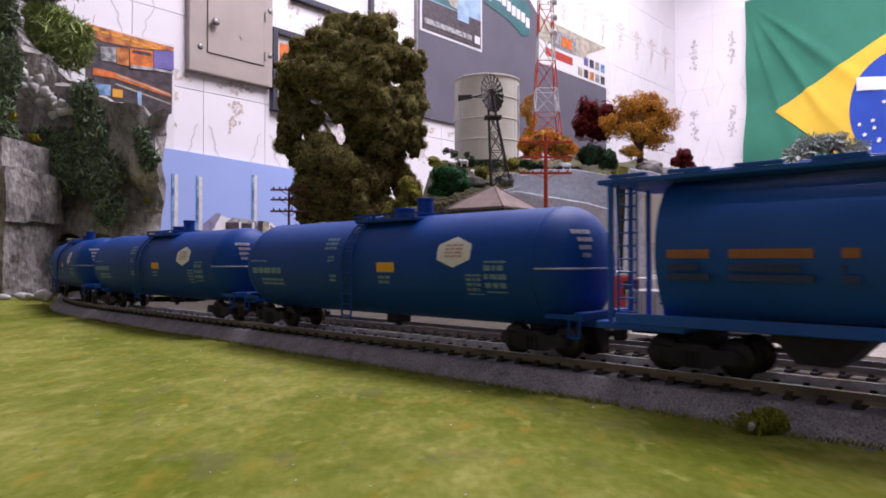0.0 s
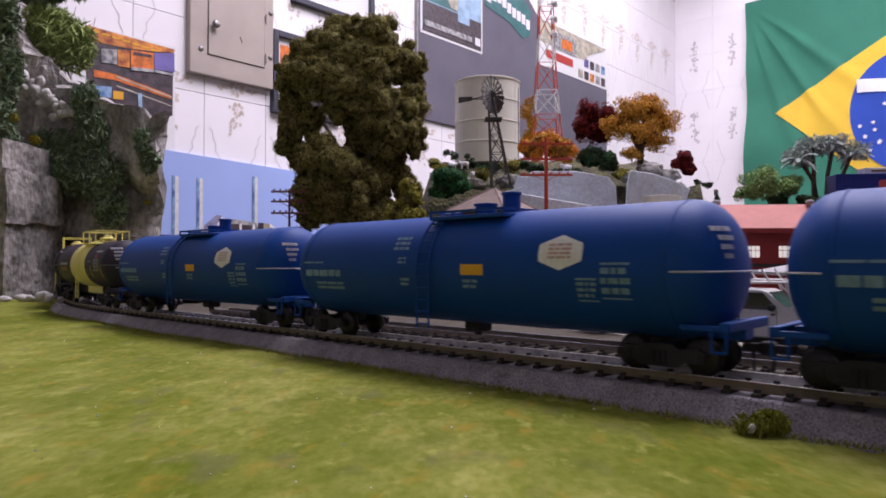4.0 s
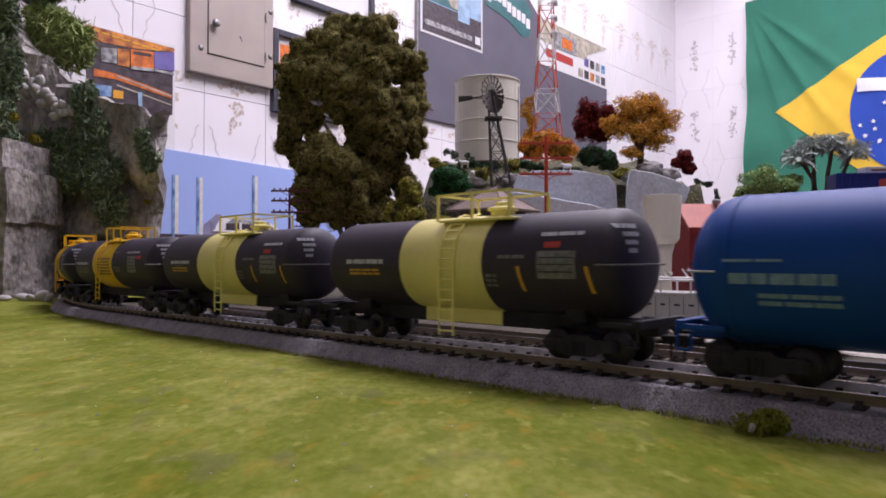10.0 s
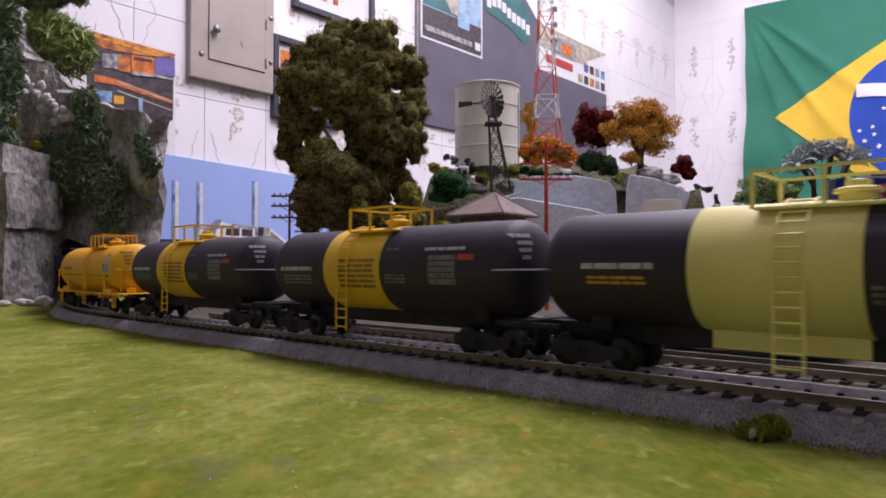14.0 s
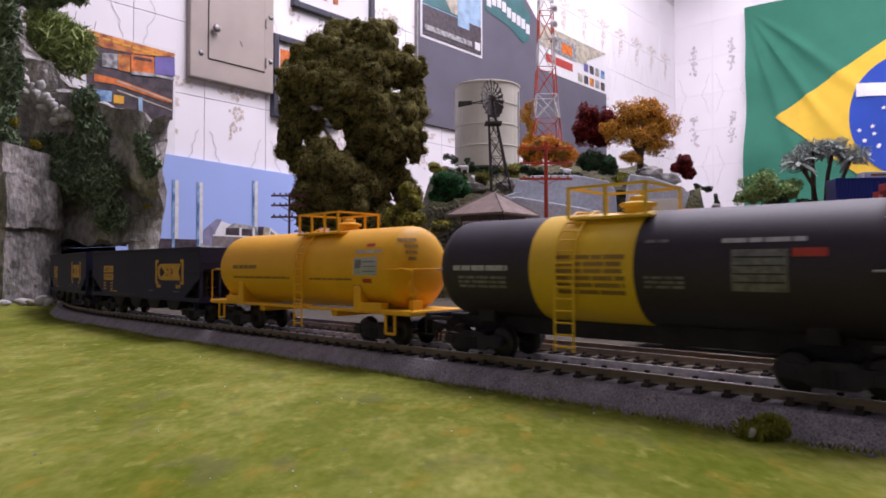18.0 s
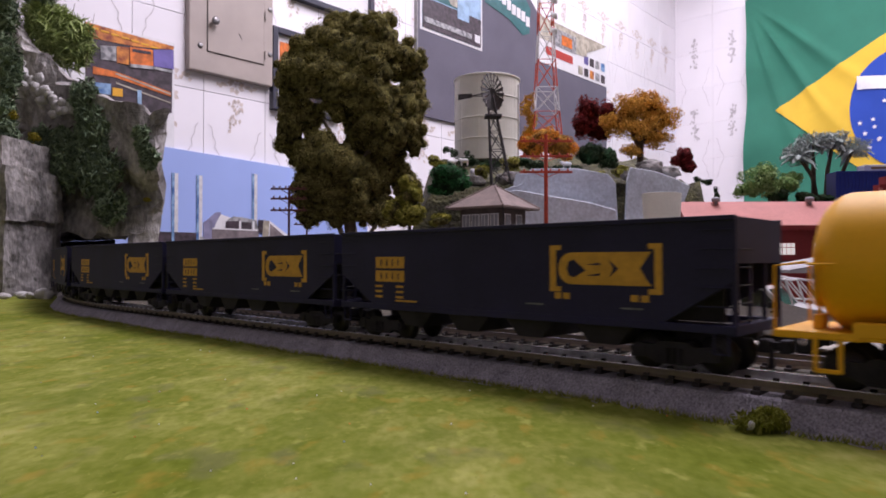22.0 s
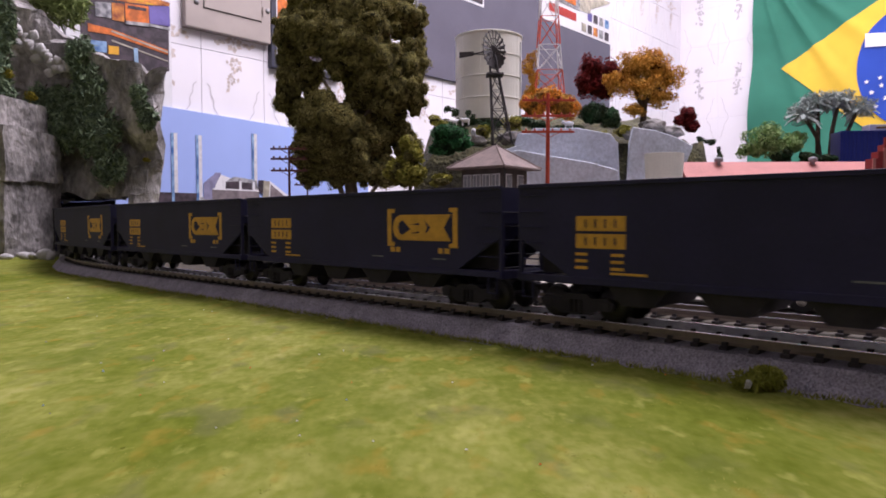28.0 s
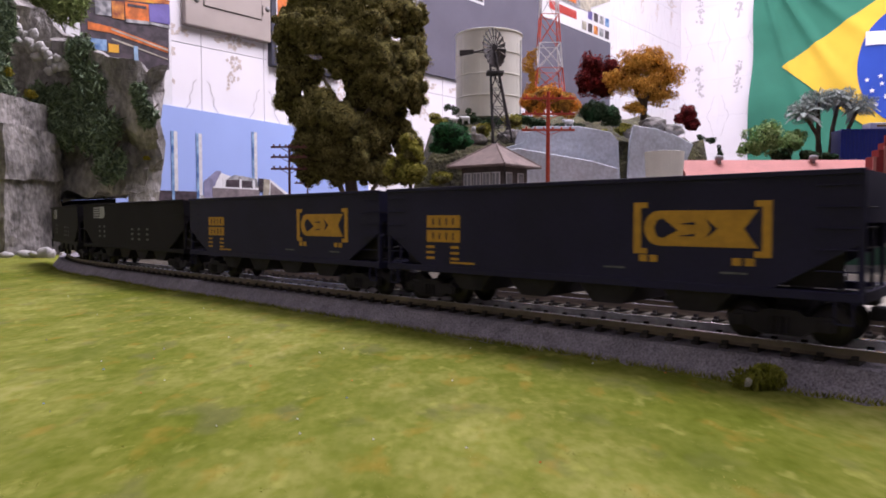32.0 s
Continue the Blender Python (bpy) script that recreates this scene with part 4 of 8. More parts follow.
def open_hopper(kind):
    navy = kind == "navy"
    paint = "navy" if navy else "coal"
    car = thing("hopper_car", "dark navy open hopper wagon with gold markings" if navy else "black open hopper wagon with white markings", "hopper wagon", "navy hopper wagons" if navy else "black hopper wagons")
    L, W, T = 0.0835, 0.0185, 0.0420
    for k in (-1, 1):
        bm = B()
        y = k * W
        prism(bm, [(-L, T), (L, T), (L, T - 0.0170), (0.063, 0.0125), (-0.063, 0.0125), (-L, T - 0.0170)], y, y - k * 0.0009)
        part("side_sheet", bm, paint, car)
        bm = B()
        box(bm, -L, L, *sorted((y + k * 0.0008, y - k * 0.0009)), T - 0.0010, T + 0.0004, 0.0002)
        part("top_chord", bm, paint, car)
        bm = B()
        box(bm, -L, L, *sorted((y + k * 0.0004, y - k * 0.0012)), 0.0105, 0.0128, 0.0002)
        part("side_sill", bm, paint, car)
    for k in (-1, 1):
        bm = B()
        prism(bm, [(k * (L - 0.001), T), (k * (L - 0.002), T), (k * 0.0490, 0.0135), (k * 0.0500, 0.0130)], -W + 0.001, W - 0.001)
        prism(bm, [(k * L, T), (k * (L - 0.0012), T), (k * (L - 0.0012), T - 0.0125), (k * L, T - 0.0125)], -W + 0.0009, W - 0.0009)
        part("slope_sheet", bm, paint, car)
        # black plate added to fill the open triangle under the slope sheet
        part("bulkhead", prism(B(), [(k * 0.051, 0.0130), (k * (L - 0.0055), 0.0130), (k * (L - 0.0055), T - 0.0125), (k * (L - 0.012), T - 0.0125)], -0.0120, -0.0110), "under", car)
        bm = B()
        for y in (-W + 0.001, W - 0.001):
            box(bm, *sorted((k * (L - 0.0014), k * L)), y - 0.0008, y + 0.0008, 0.0105, T - 0.008, 0.0002)
        for y in (-0.006, 0.006):
            box(bm, *sorted((k * (L - 0.0014), k * (L - 0.0004))), y - 0.0006, y + 0.0006, 0.0105, T - 0.012, 0.0002)
        box(bm, *sorted((k * (L - 0.003), k * L)), -W, W, 0.0100, 0.0130, 0.0003)
        part("end_post", bm, paint, car)
        bm = B()
        box(bm, *sorted((k * (L - 0.030), k * L)), -0.003, 0.003, 0.0085, 0.0115, 0.0004)
        part("centre_sill", bm, "under", car)
        for i in range(6):
            z = 0.0125 + i * 0.0052
            part("grab_iron", rod(B(), (k * (L - 0.0105), -W - 0.0003, z), (k * (L - 0.0012), -W - 0.0003, z), 0.00022, 5), paint, car)
        for i in range(5):
            z = 0.0140 + i * 0.0048
            part("grab_iron", rod(B(), (k * (L + 0.0004), -W + 0.001, z), (k * (L + 0.0004), -0.008, z), 0.00022, 5), "under", car)
        bm = B()
        x = k * (L - 0.004)
        tube(bm, [(x - 0.002, -W, 0.0110), (x - 0.002, -W, 0.0050), (x + 0.002, -W, 0.0050), (x + 0.002, -W, 0.0110)], [0.0004] * 4, 5)
        part("step", bm, paint, car)
    for x in (-0.042, -0.014, 0.014, 0.042):
        bm = B()
        a = [(-0.014, 0.0150), (0.014, 0.0150), (0.0050, 0.0045), (-0.0050, 0.0045)]
        prism(bm, [(x + p, z) for p, z in a], -0.0150, 0.0150)
        part("hopper_bay", bm, "under", car)
    bm = B()
    box(bm, -0.058, 0.058, -W + 0.0009, W - 0.0009, 0.0150, 0.0160)
    part("floor_sheet", bm, paint, car)
    y = -W
    if navy:
        z0, z1 = 0.0204, 0.0352
        for k, xa in ((1, 0.0248), (-1, 0.0630)):
            flat_shape(car, "gold_bracket", [(xa, z0), (xa + k * 0.0042, z0), (xa + k * 0.0042, z0 + 0.0016), (xa + k * 0.0023, z0 + 0.0016), (xa + k * 0.0023, z1 - 0.0016), (xa + k * 0.0042, z1 - 0.0016), (xa + k * 0.0042, z1), (xa, z1)], y, "gold", "gold bracket mark")
        za, zb = 0.0228, 0.0328
        zm = (za + zb) / 2
        bl = []
        for i in range(9):
            a = math.pi / 2 + math.pi * i / 8
            bl.append((0.0328 + 0.0048 * math.cos(a), zm + (zb - za) / 2 * math.sin(a)))
        emblem = flat_shape(car, "gold_emblem", bl + [(0.0596, za), (0.0561, zm), (0.0596, zb)], y, "gold", "gold emblem block")
        for pts in ([(0.0290, zm - 0.0022), (0.0308, zm - 0.0028), (0.0352, zm - 0.0006), (0.0308, zm + 0.0028), (0.0290, zm + 0.0022), (0.0282, zm)],
                    [(0.0432, zm - 0.0026), (0.0462, zm), (0.0432, zm + 0.0026), (0.0446, zm)],
                    [(0.0352, zm + 0.0012), (0.0402, zm + 0.0010), (0.0398, zm + 0.0018)], [(0.0352, zm - 0.0022), (0.0402, zm - 0.0014), (0.0398, zm - 0.0022)]):
            flat_shape(emblem, "emblem_notch", [(q + 0.003, w) for q, w in pts], y - 0.00013, paint)
        for xa in (0.0266, 0.0298, 0.0532, 0.0565):
            flat_shape(car, "gold_dot", rect(xa, xa + 0.0024, 0.0181, 0.0201), y, "gold")
        for xa, w in ((0.0150, 0.007), (0.0500, 0.007)):
            flat_shape(car, "small_lettering", rect(xa, xa + w, 0.0158, 0.0163), y, "dimwhite")
        for za, zb in ((0.0272, 0.0318), (0.0218, 0.0263)):
            plate = flat_shape(car, "gold_number_bar", rect(-0.0610, -0.0440, za, zb), y, "gold", "gold lettering bar")
            for i in range(1, 5):
                x = -0.0610 + i * 0.0034
                flat_shape(plate, "bar_gap", rect(x - 0.0003, x + 0.0003, za + 0.001, zb - 0.001), y - 0.00013, paint)
        for i in range(3):
            z = 0.0195 - i * 0.0021
            flat_shape(car, "gold_line", rect(-0.0612, -0.0570, z, z + 0.0009), y, "gold")
            flat_shape(car, "gold_line", rect(-0.0488, -0.0445, z, z + 0.0009), y, "gold")
        flat_shape(car, "gold_line", rect(-0.0490, -0.0370, 0.0140, 0.0147), y, "gold")
    else:
        for i in range(5):
            z = 0.0318 + i * 0.0017
            flat_shape(car, "white_stripe", rect(-0.062, -0.050, z, z + 0.0010), y, "white")
        flat_shape(car, "white_emblem", [(-0.0495, 0.0315), (-0.0430, 0.0315), (-0.0405, 0.0345), (-0.0415, 0.0400), (-0.0495, 0.0400)], y, "white", "white emblem block")
        for i, x in enumerate((-0.052, -0.043)):
            for j in range(3):
                flat_shape(car, "small_lettering", rect(x, x + 0.003, 0.0180 + j * 0.0035, 0.0195 + j * 0.0035), y, "dimwhite")
        for x in (0.006, 0.017, 0.030):
            for j in range(3):
                flat_shape(car, "small_lettering", rect(x, x + 0.0035, 0.0170 + j * 0.0033, 0.0183 + j * 0.0033), y, "dimwhite")
    running_gear(car, L, 0.064)
    return car


def covered_hopper():
    car = thing("covered_hopper_car", "tall blue covered hopper wagon with overhanging roof", "hopper wagon")
    L, r = 0.0870, 0.0200
    bm = B()
    side = [(0.0199 * math.cos(q) ** 0.75, 0.0330 + 0.0215 * math.sin(q)) for q in [math.radians(-72 + 12 * i) for i in range(13)]]
    prof = [(-y, z) for y, z in side[::-1]] + side
    rings = [[bm.verts.new((x, y, z)) for y, z in prof] for x in (-L + 0.013, L - 0.013)]
    n = len(prof)
    for i in range(n):
        bm.faces.new((rings[0][i], rings[0][(i + 1) % n], rings[1][(i + 1) % n], rings[1][i]))
    bm.faces.new(rings[0])
    bm.faces.new(rings[1][::-1])
    part("body", bm, "hopper_blue", car, smooth=True)
    bm = B()
    box(bm, -L - 0.006, L + 0.006, -0.0192, 0.0192, 0.0535, 0.0550, 0.0004)
    part("roof", bm, "hopper_blue", car)
    for y in (-0.0186, 0.0186):
        for i in range(10):
            x = -L + 0.004 + i * (2 * L - 0.008) / 9
            part("running_board", box(B(), x - 0.006, x + 0.006, y - 0.0009, y + 0.0009, 0.0552, 0.0562, 0.0002), "hopper_blue", car)
    for i in range(5):
        part("roof_hatch", box(B(), -0.070 + i * 0.030, -0.050 + i * 0.030, -0.006, 0.006, 0.0552, 0.0572, 0.0005), "hopper_blue", car)
    for k in (-1, 1):
        bm = B()
        box(bm, *sorted((k * (L - 0.020), k * (L + 0.008))), -0.0165, 0.0165, 0.0098, 0.0120, 0.0004)
        part("end_platform", bm, "hopper_blue", car)
        for y in (-0.0185, -0.006, 0.006, 0.0185):
            bm = B()
            box(bm, *sorted((k * (L + 0.0010), k * (L + 0.0022))), y - 0.0007, y + 0.0007, 0.0115, 0.0537)
            part("end_post", bm, "hopper_blue", car)
        ladder(car, k * (L - 0.002), -0.0150, 0.010, 0.0535, 0.006, "hopper_blue", 11)
    bm = B()
    box(bm, -L, L, -0.0192, -0.0180, 0.0118, 0.0150, 0.0003)
    box(bm, -L, L, 0.0180, 0.0192, 0.0118, 0.0150, 0.0003)
    part("side_sill", bm, "hopper_blue", car)
    for x in (-0.034, 0.0, 0.034):
        bm = B()
        prism(bm, [(x - 0.015, 0.0150), (x + 0.015, 0.0150), (x + 0.005, 0.0040), (x - 0.005, 0.0040)], -0.013, 0.013)
        part("hopper_bay", bm, "under", car)
    for xa, xb in ((-0.0703, -0.0585), (-0.0533, -0.0330), (-0.0270, -0.0232), (-0.010, 0.020)):
        flat_shape(car, "orange_lettering_bar", rect(xa, xb, 0.0312, 0.0336), -0.01995, "label_orange")
        for i in range(2):
            flat_shape(car, "dim_lettering_bar", rect(xa, xb - 0.003 * i, 0.0252 + 0.0026 * i, 0.0270 + 0.0026 * i), -0.0199, "faint_blue")
    running_gear(car, L + 0.008, 0.066)
    return car


H = covered_hopper()
BT, KT, YT, OT, CH, NH = blue_tank(), banded_tank("pale"), banded_tank("yellow"), orange_tank(), open_hopper("navy"), open_hopper("coal")
# car, distance of its centre along the track at the start, half its truck spacing
TRAIN = [(H, -0.026, 0.066)]


def add(first, places, half):
    for i, s in enumerate(places):
        car = first if i == 0 else copy_thing(first, Matrix.Identity(4))
        TRAIN.append((car, s, half))


add(BT, [0.1763, 0.3902, 0.6040], 0.081)
add(KT, [0.7965, 0.9670], 0.0565)
add(YT, [1.1265, 1.3005], 0.060)
add(OT, [1.4700], 0.056)
add(CH, [1.6430, 1.8156, 1.9882, 2.1625, 2.3360, 2.5082], 0.064)
add(NH, [2.6830, 2.8570], 0.064)
# metres that the train has gone, by half seconds
GONE = [0.0, 0.0313, 0.0629, 0.0961, 0.1285, 0.1623, 0.1956, 0.2272, 0.2593, 0.2911, 0.3231, 0.3556, 0.3888, 0.4217, 0.4542, 0.4874, 0.5213, 0.5557, 0.5909, 0.6263, 0.6619, 0.6982, 0.7328, 0.7691, 0.806, 0.8422, 0.8775, 0.9139, 0.9494, 0.9861, 1.0222, 1.0582, 1.094, 1.1295, 1.1638, 1.2001, 1.237, 1.2733, 1.3089, 1.3455, 1.3822, 1.4218, 1.4595, 1.4966, 1.5337, 1.5712, 1.6075, 1.6435, 1.6804, 1.7184, 1.7562, 1.7936, 1.8309, 1.8669, 1.9032, 1.9388, 1.9741, 2.0091, 2.0443, 2.0791, 2.1144, 2.1492, 2.1839, 2.2194, 2.2557]


def motions():
    steps = [(i * 0.5, g) for i, g in enumerate(GONE)]
    for car, s, half in TRAIN:
        rows = []
        for t, g in steps:
            a, _ = track(s - g - half)
            b, _ = track(s - g + half)
            p = (a + b) / 2
            za, zb = drop(a.y), drop(b.y)
            rows.append((t, pose(p.x, p.y, RAIL + LIFT + (za + zb) / 2, 0, -math.degrees(math.atan2(za - zb, 2 * half)), math.degrees(math.atan2(a.y - b.y, a.x - b.x)))))
        walk(car, rows)
        ts = np.arange(0, 32.01, 0.1)
        gs = np.interp(ts, [q[0] for q in steps], [q[1] for q in steps])
        seen = [i for i, g in enumerate(gs) if -0.2 < s - g < 0.7]
        if not seen:
            continue
        lo, hi = seen[0], seen[-1]
        keep = sorted({0, len(ts) - 1, *range(lo, hi + 1)})
        for bolster in [c for c in car.children if c.name.startswith("bogie_bolster")]:
            for w in [c for c in bolster.children if c.name.startswith("wheelset")]:
                x = 0.0105 if w.location.x > 0 else -0.0105
                walk(w, [(float(ts[i]), pose(x, 0, 0.0052, 0, math.degrees((gs[min(max(i, lo), hi)] - gs[lo]) / 0.0052) % 360, 0)) for i in keep])


# ---- the room ----
CORNER = Vector((1.4236, 4.0803, 0))
ALONG_A, ALONG_B = Vector((-0.669, -0.743, 0)), Vector((0.743, -0.669, 0))
# wall frames: x runs along the wall away from the corner, y points out of the room, z up
WALL_A = Matrix.Translation(CORNER) @ Matrix(((-0.669, -0.743, 0, 0), (-0.743, 0.669, 0, 0), (0, 0, 1, 0), (0, 0, 0, 1)))
WALL_B = Matrix.Translation(CORNER) @ Matrix(((0.743, 0.669, 0, 0), (-0.669, 0.743, 0, 0), (0, 0, 1, 0), (0, 0, 0, 1)))
UC = 3.131


def wall(name, m, x0, x1, z0, z1, y0, material, label):
    o = part(name, box(B(), x0, x1, y0, y0 + 0.12, z0, z1), material, None, m=m)
    return tagged(o, label, "wall", kind="structure")


wall_tiled_1 = wall("wall_north", WALL_A, 0.0, 6.0, -0.95, 1.95, 0.006, "grout", "white tiled wall with brown flower prints")
wall_tiled_2 = wall("wall_east", WALL_B, 0.0, 6.0, -0.95, 1.95, 0.006, "grout_pale", "white tiled wall behind the flag")
wall("wall_south", Matrix.Translation(CORNER + ALONG_A * 6.0) @ WALL_B.to_3x3().to_4x4(), 0.0, 6.0, -0.95, 1.95, -0.12, "plaster", "plain white plaster wall")
wall("wall_west", Matrix.Translation(CORNER + ALONG_B * 6.0) @ WALL_A.to_3x3().to_4x4(), 0.0, 6.0, -0.95, 1.95, -0.12, "plaster", "plain white plaster wall")
mid = CORNER + (ALONG_A + ALONG_B) * 3.0
turn = math.degrees(math.atan2(-0.743, -0.669))
tagged(part("ceiling", box(B(), -3.2, 3.2, -3.2, 3.2, 1.95, 2.05), "plaster", None, m=Matrix.Translation((mid.x, mid.y, 0)) @ Matrix.Rotation(radians(turn), 4, "Z")), "plain white room ceiling", "ceiling", kind="structure")
tagged(part("floor", box(B(), -3.2, 3.2, -3.2, 3.2, -1.0, -0.95), "floor", None, m=Matrix.Translation((mid.x, mid.y, 0)) @ Matrix.Rotation(radians(turn), 4, "Z")), "brown tiled room floor", "floor", kind="structure")


def patch(parent, name, x0, x1, z0, z1, d, material, label="", pts=None):
    """A flat printed or painted shape on the room side of a wall, d metres proud."""
    bm = B()
    prism(bm, pts or rect(x0, x1, z0, z1), -d, -d + 0.0008)
    return part(name, bm, material, parent, label)


def a(u):
    return UC - u


def wall_thing(name, label, category, m, group=""):
    return thing(name, label, category, group, at=m)


def electric_box():
    t = wall_thing("electric_box", "grey steel fuse box with closed door", "electric box", WALL_A)
    x1, x0, z0, z1 = a(-0.008), a(0.246), 0.537, 0.95
    bm = box(B(), x0, x1, -0.022, 0.004, z0, z1, 0.003)
    part("case", bm, "boxgrey", t)
    d0, d1, e0, e1 = a(0.214), a(0.043), 0.594, 0.90
    g = part("door_gap", box(B(), d0 - 0.0018, d1 + 0.0018, -0.0228, -0.0215, e0 - 0.0018, e1), "darkline", t)
    door = part("door", box(B(), d0, d1, -0.0255, -0.0222, e0, e1, 0.001), "boxgrey", t)
    for k, zz in ((0, 0.622), (1, 0.735)):
        part("hinge", rod(B(), (a(0.219), -0.0265, zz - 0.012), (a(0.219), -0.0265, zz + 0.012), 0.0028, 8), "boxgrey", t)
    knob = B()
    lathe(knob, [(0.004, 0), (0.004, 0.006), (0.010, 0.009), (0.011, 0.014), (0.008, 0.018), (0.002, 0.019)], 20, "z", Matrix.Translation((a(0.058), -0.0255, 0.675)) @ Matrix.Rotation(math.pi / 2, 4, "X"))
    part("knob", knob, "steel", door, "small steel door knob", True)
    for u, zz in ((0.023, 0.604), (0.236, 0.628), (0.236, 0.757)):
        bm = B()
        lathe(bm, [(0.0075, 0), (0.007, 0.002), (0.0045, 0.0035), (0.0005, 0.004)], 16, "z", Matrix.Translation((a(u), -0.022, zz)) @ Matrix.Rotation(math.pi / 2, 4, "X"))
        part("screw", bm, "steel", t, smooth=True)
    part("scratch", box(B(), -0.001, 0.001, -0.0262, -0.0254, -0.008, 0.008, m=Matrix.Translation((a(0.139), 0, 0.655)) @ Matrix.Rotation(0.5, 4, "Y")), "darkline", door)


electric_box()


def framed(u0, u1, z0, z1, label, inside, w=0.018):
    t = wall_thing("picture_frame", label, "picture", WALL_A, "framed pictures")
    x0, x1 = a(u1), a(u0)
    for n, b in (("frame_bar", (x0, x0 + w, z0, z1)), ("frame_bar", (x1 - w, x1, z0, z1)), ("frame_bar", (x0 + w, x1 - w, z0, z0 + w)), ("frame_bar", (x0 + w, x1 - w, z1 - w, z1))):
        part(n, box(B(), b[0], b[1], -0.020, 0.002, b[2], b[3], 0.002), "frame_dark", t)
    sheet = patch(t, "sheet", x0 + w, x1 - w, z0 + w, z1 - w, 0.006, "paper", "white paper sheet")
    inside(sheet, x0 + w, x1 - w, z0 + w, z1 - w)
    return t


def crest(t, x0, x1, z0, z1):
    cx, w = (x0 + x1) / 2 + 0.02, (x1 - x0) * 0.28
    cz = z0 + 0.115
    for i in range(7):
        x = cx - w + 2 * w * i / 7
        k = 1 - abs((x + w / 7 - cx) / w) ** 2.2
        patch(t, "crest_stripe", x, x + 2 * w / 7 - 0.002, cz - 0.085 * max(k, 0.35), cz + 0.05, 0.0072, "print_red" if i % 2 == 0 else "paper")


def photo(t, x0, x1, z0, z1):
    patch(t, "printed_picture", x0 + 0.012, x1 - 0.012, z0 + 0.02, z1 - 0.02, 0.0072, "print_orange", "orange printed picture")
    patch(t, "printed_band", x0 + 0.012, x1 - 0.012, z0 + 0.02, z0 + 0.09, 0.0084, "print_dark")


framed(0.318, 0.642, 0.818, 1.20, "dark framed print of a striped crest", crest)
framed(0.249, 0.50, 0.475, 0.718, "dark framed picture behind the big tree", photo)


def locomotive_poster():
    t = wall_thing("poster", "colour poster of orange locomotives in a shed", "poster", WALL_A)
    x0, x1, z0, z1 = a(-0.038), a(-0.285), 0.325, 0.598

    def ink(name, d, mt, *pts):
        return patch(t, name, 0, 0, 0, 0, d, mt, pts=list(pts))
    patch(t, "sheet", min(x0, x1), max(x0, x1), z0, z1, 0.004, "paper", "white poster paper")
    ink("printed_ground", 0.0052, "print_dark", (3.3860, 0.5950), (3.1750, 0.5900), (3.1760, 0.4170), (3.3840, 0.3830))
    ink("printed_shed_roof", 0.0060, "print_red", (3.3860, 0.5970), (3.1720, 0.5890), (3.1730, 0.5810), (3.2250, 0.5720), (3.2840, 0.5650), (3.3860, 0.5620))
    for q in range(7):
        k = 0.0125 * q
        ink("printed_lamp_glow", 0.0068, "label_yellow", ((3.3760, 0.5890)[0] - k * 1.9, (3.3760, 0.5890)[1] - 0.002 * q), ((3.3570, 0.5890)[0] - k * 1.9, (3.3570, 0.5890)[1] - 0.002 * q), ((3.3560, 0.5850)[0] - k * 1.9, (3.3560, 0.5850)[1] - 0.002 * q), ((3.3740, 0.5840)[0] - k * 1.9, (3.3740, 0.5840)[1] - 0.002 * q))
    ink("printed_wall", 0.0064, "print_violet", (3.2250, 0.5690), (3.1730, 0.5800), (3.1720, 0.5300), (3.2240, 0.5270))
    loco = ink("printed_locomotive", 0.0076, "print_orange", (3.2840, 0.5620), (3.2270, 0.5670), (3.2260, 0.5240), (3.2830, 0.5180))
    patch(loco, "printed_windscreen", 0, 0, 0, 0, 0.0084, "print_dark", pts=[(3.2780, 0.5580), (3.2330, 0.5610), (3.2330, 0.5540), (3.2780, 0.5510)])
    patch(loco, "printed_bumper", 0, 0, 0, 0, 0.0084, "print_grey", pts=[(3.2830, 0.5200), (3.2260, 0.5260), (3.2260, 0.5180), (3.2830, 0.5120)])
    ink("printed_train", 0.0070, "print_red", (3.3150, 0.5560), (3.2860, 0.5600), (3.2860, 0.5170), (3.3140, 0.5160))
    ink("printed_train", 0.0070, "print_grey", (3.3530, 0.5490), (3.3160, 0.5550), (3.3160, 0.5190), (3.3520, 0.5160))
    ink("printed_platform_edge", 0.0070, "print_grey", (3.2240, 0.5260), (3.1740, 0.5260), (3.1740, 0.5190), (3.2240, 0.5200))
    ink("printed_track", 0.0064, "print_orange", (3.3690, 0.4960), (3.3170, 0.4940), (3.1790, 0.4690), (3.1790, 0.4580), (3.3170, 0.4800), (3.3690, 0.4780))
    ink("printed_track", 0.0072, "print_tan", (3.3170, 0.4910), (3.1790, 0.4660), (3.1790, 0.4620), (3.3170, 0.4870))
    ink("printed_track", 0.0064, "print_tan", (3.3160, 0.4690), (3.1790, 0.4430), (3.1790, 0.4400), (3.3160, 0.4650))
    ink("printed_vehicle", 0.0064, "print_blue", (3.3640, 0.4590), (3.3280, 0.4620), (3.3280, 0.4360), (3.3640, 0.4330))
    ink("printed_vehicle", 0.0064, "label_yellow", (3.3240, 0.4540), (3.3000, 0.4550), (3.3000, 0.4360), (3.3240, 0.4340))
    ink("printed_post", 0.0072, "print_sky", (3.2650, 0.4590), (3.2550, 0.4600), (3.2540, 0.4200), (3.2640, 0.4200))


locomotive_poster()


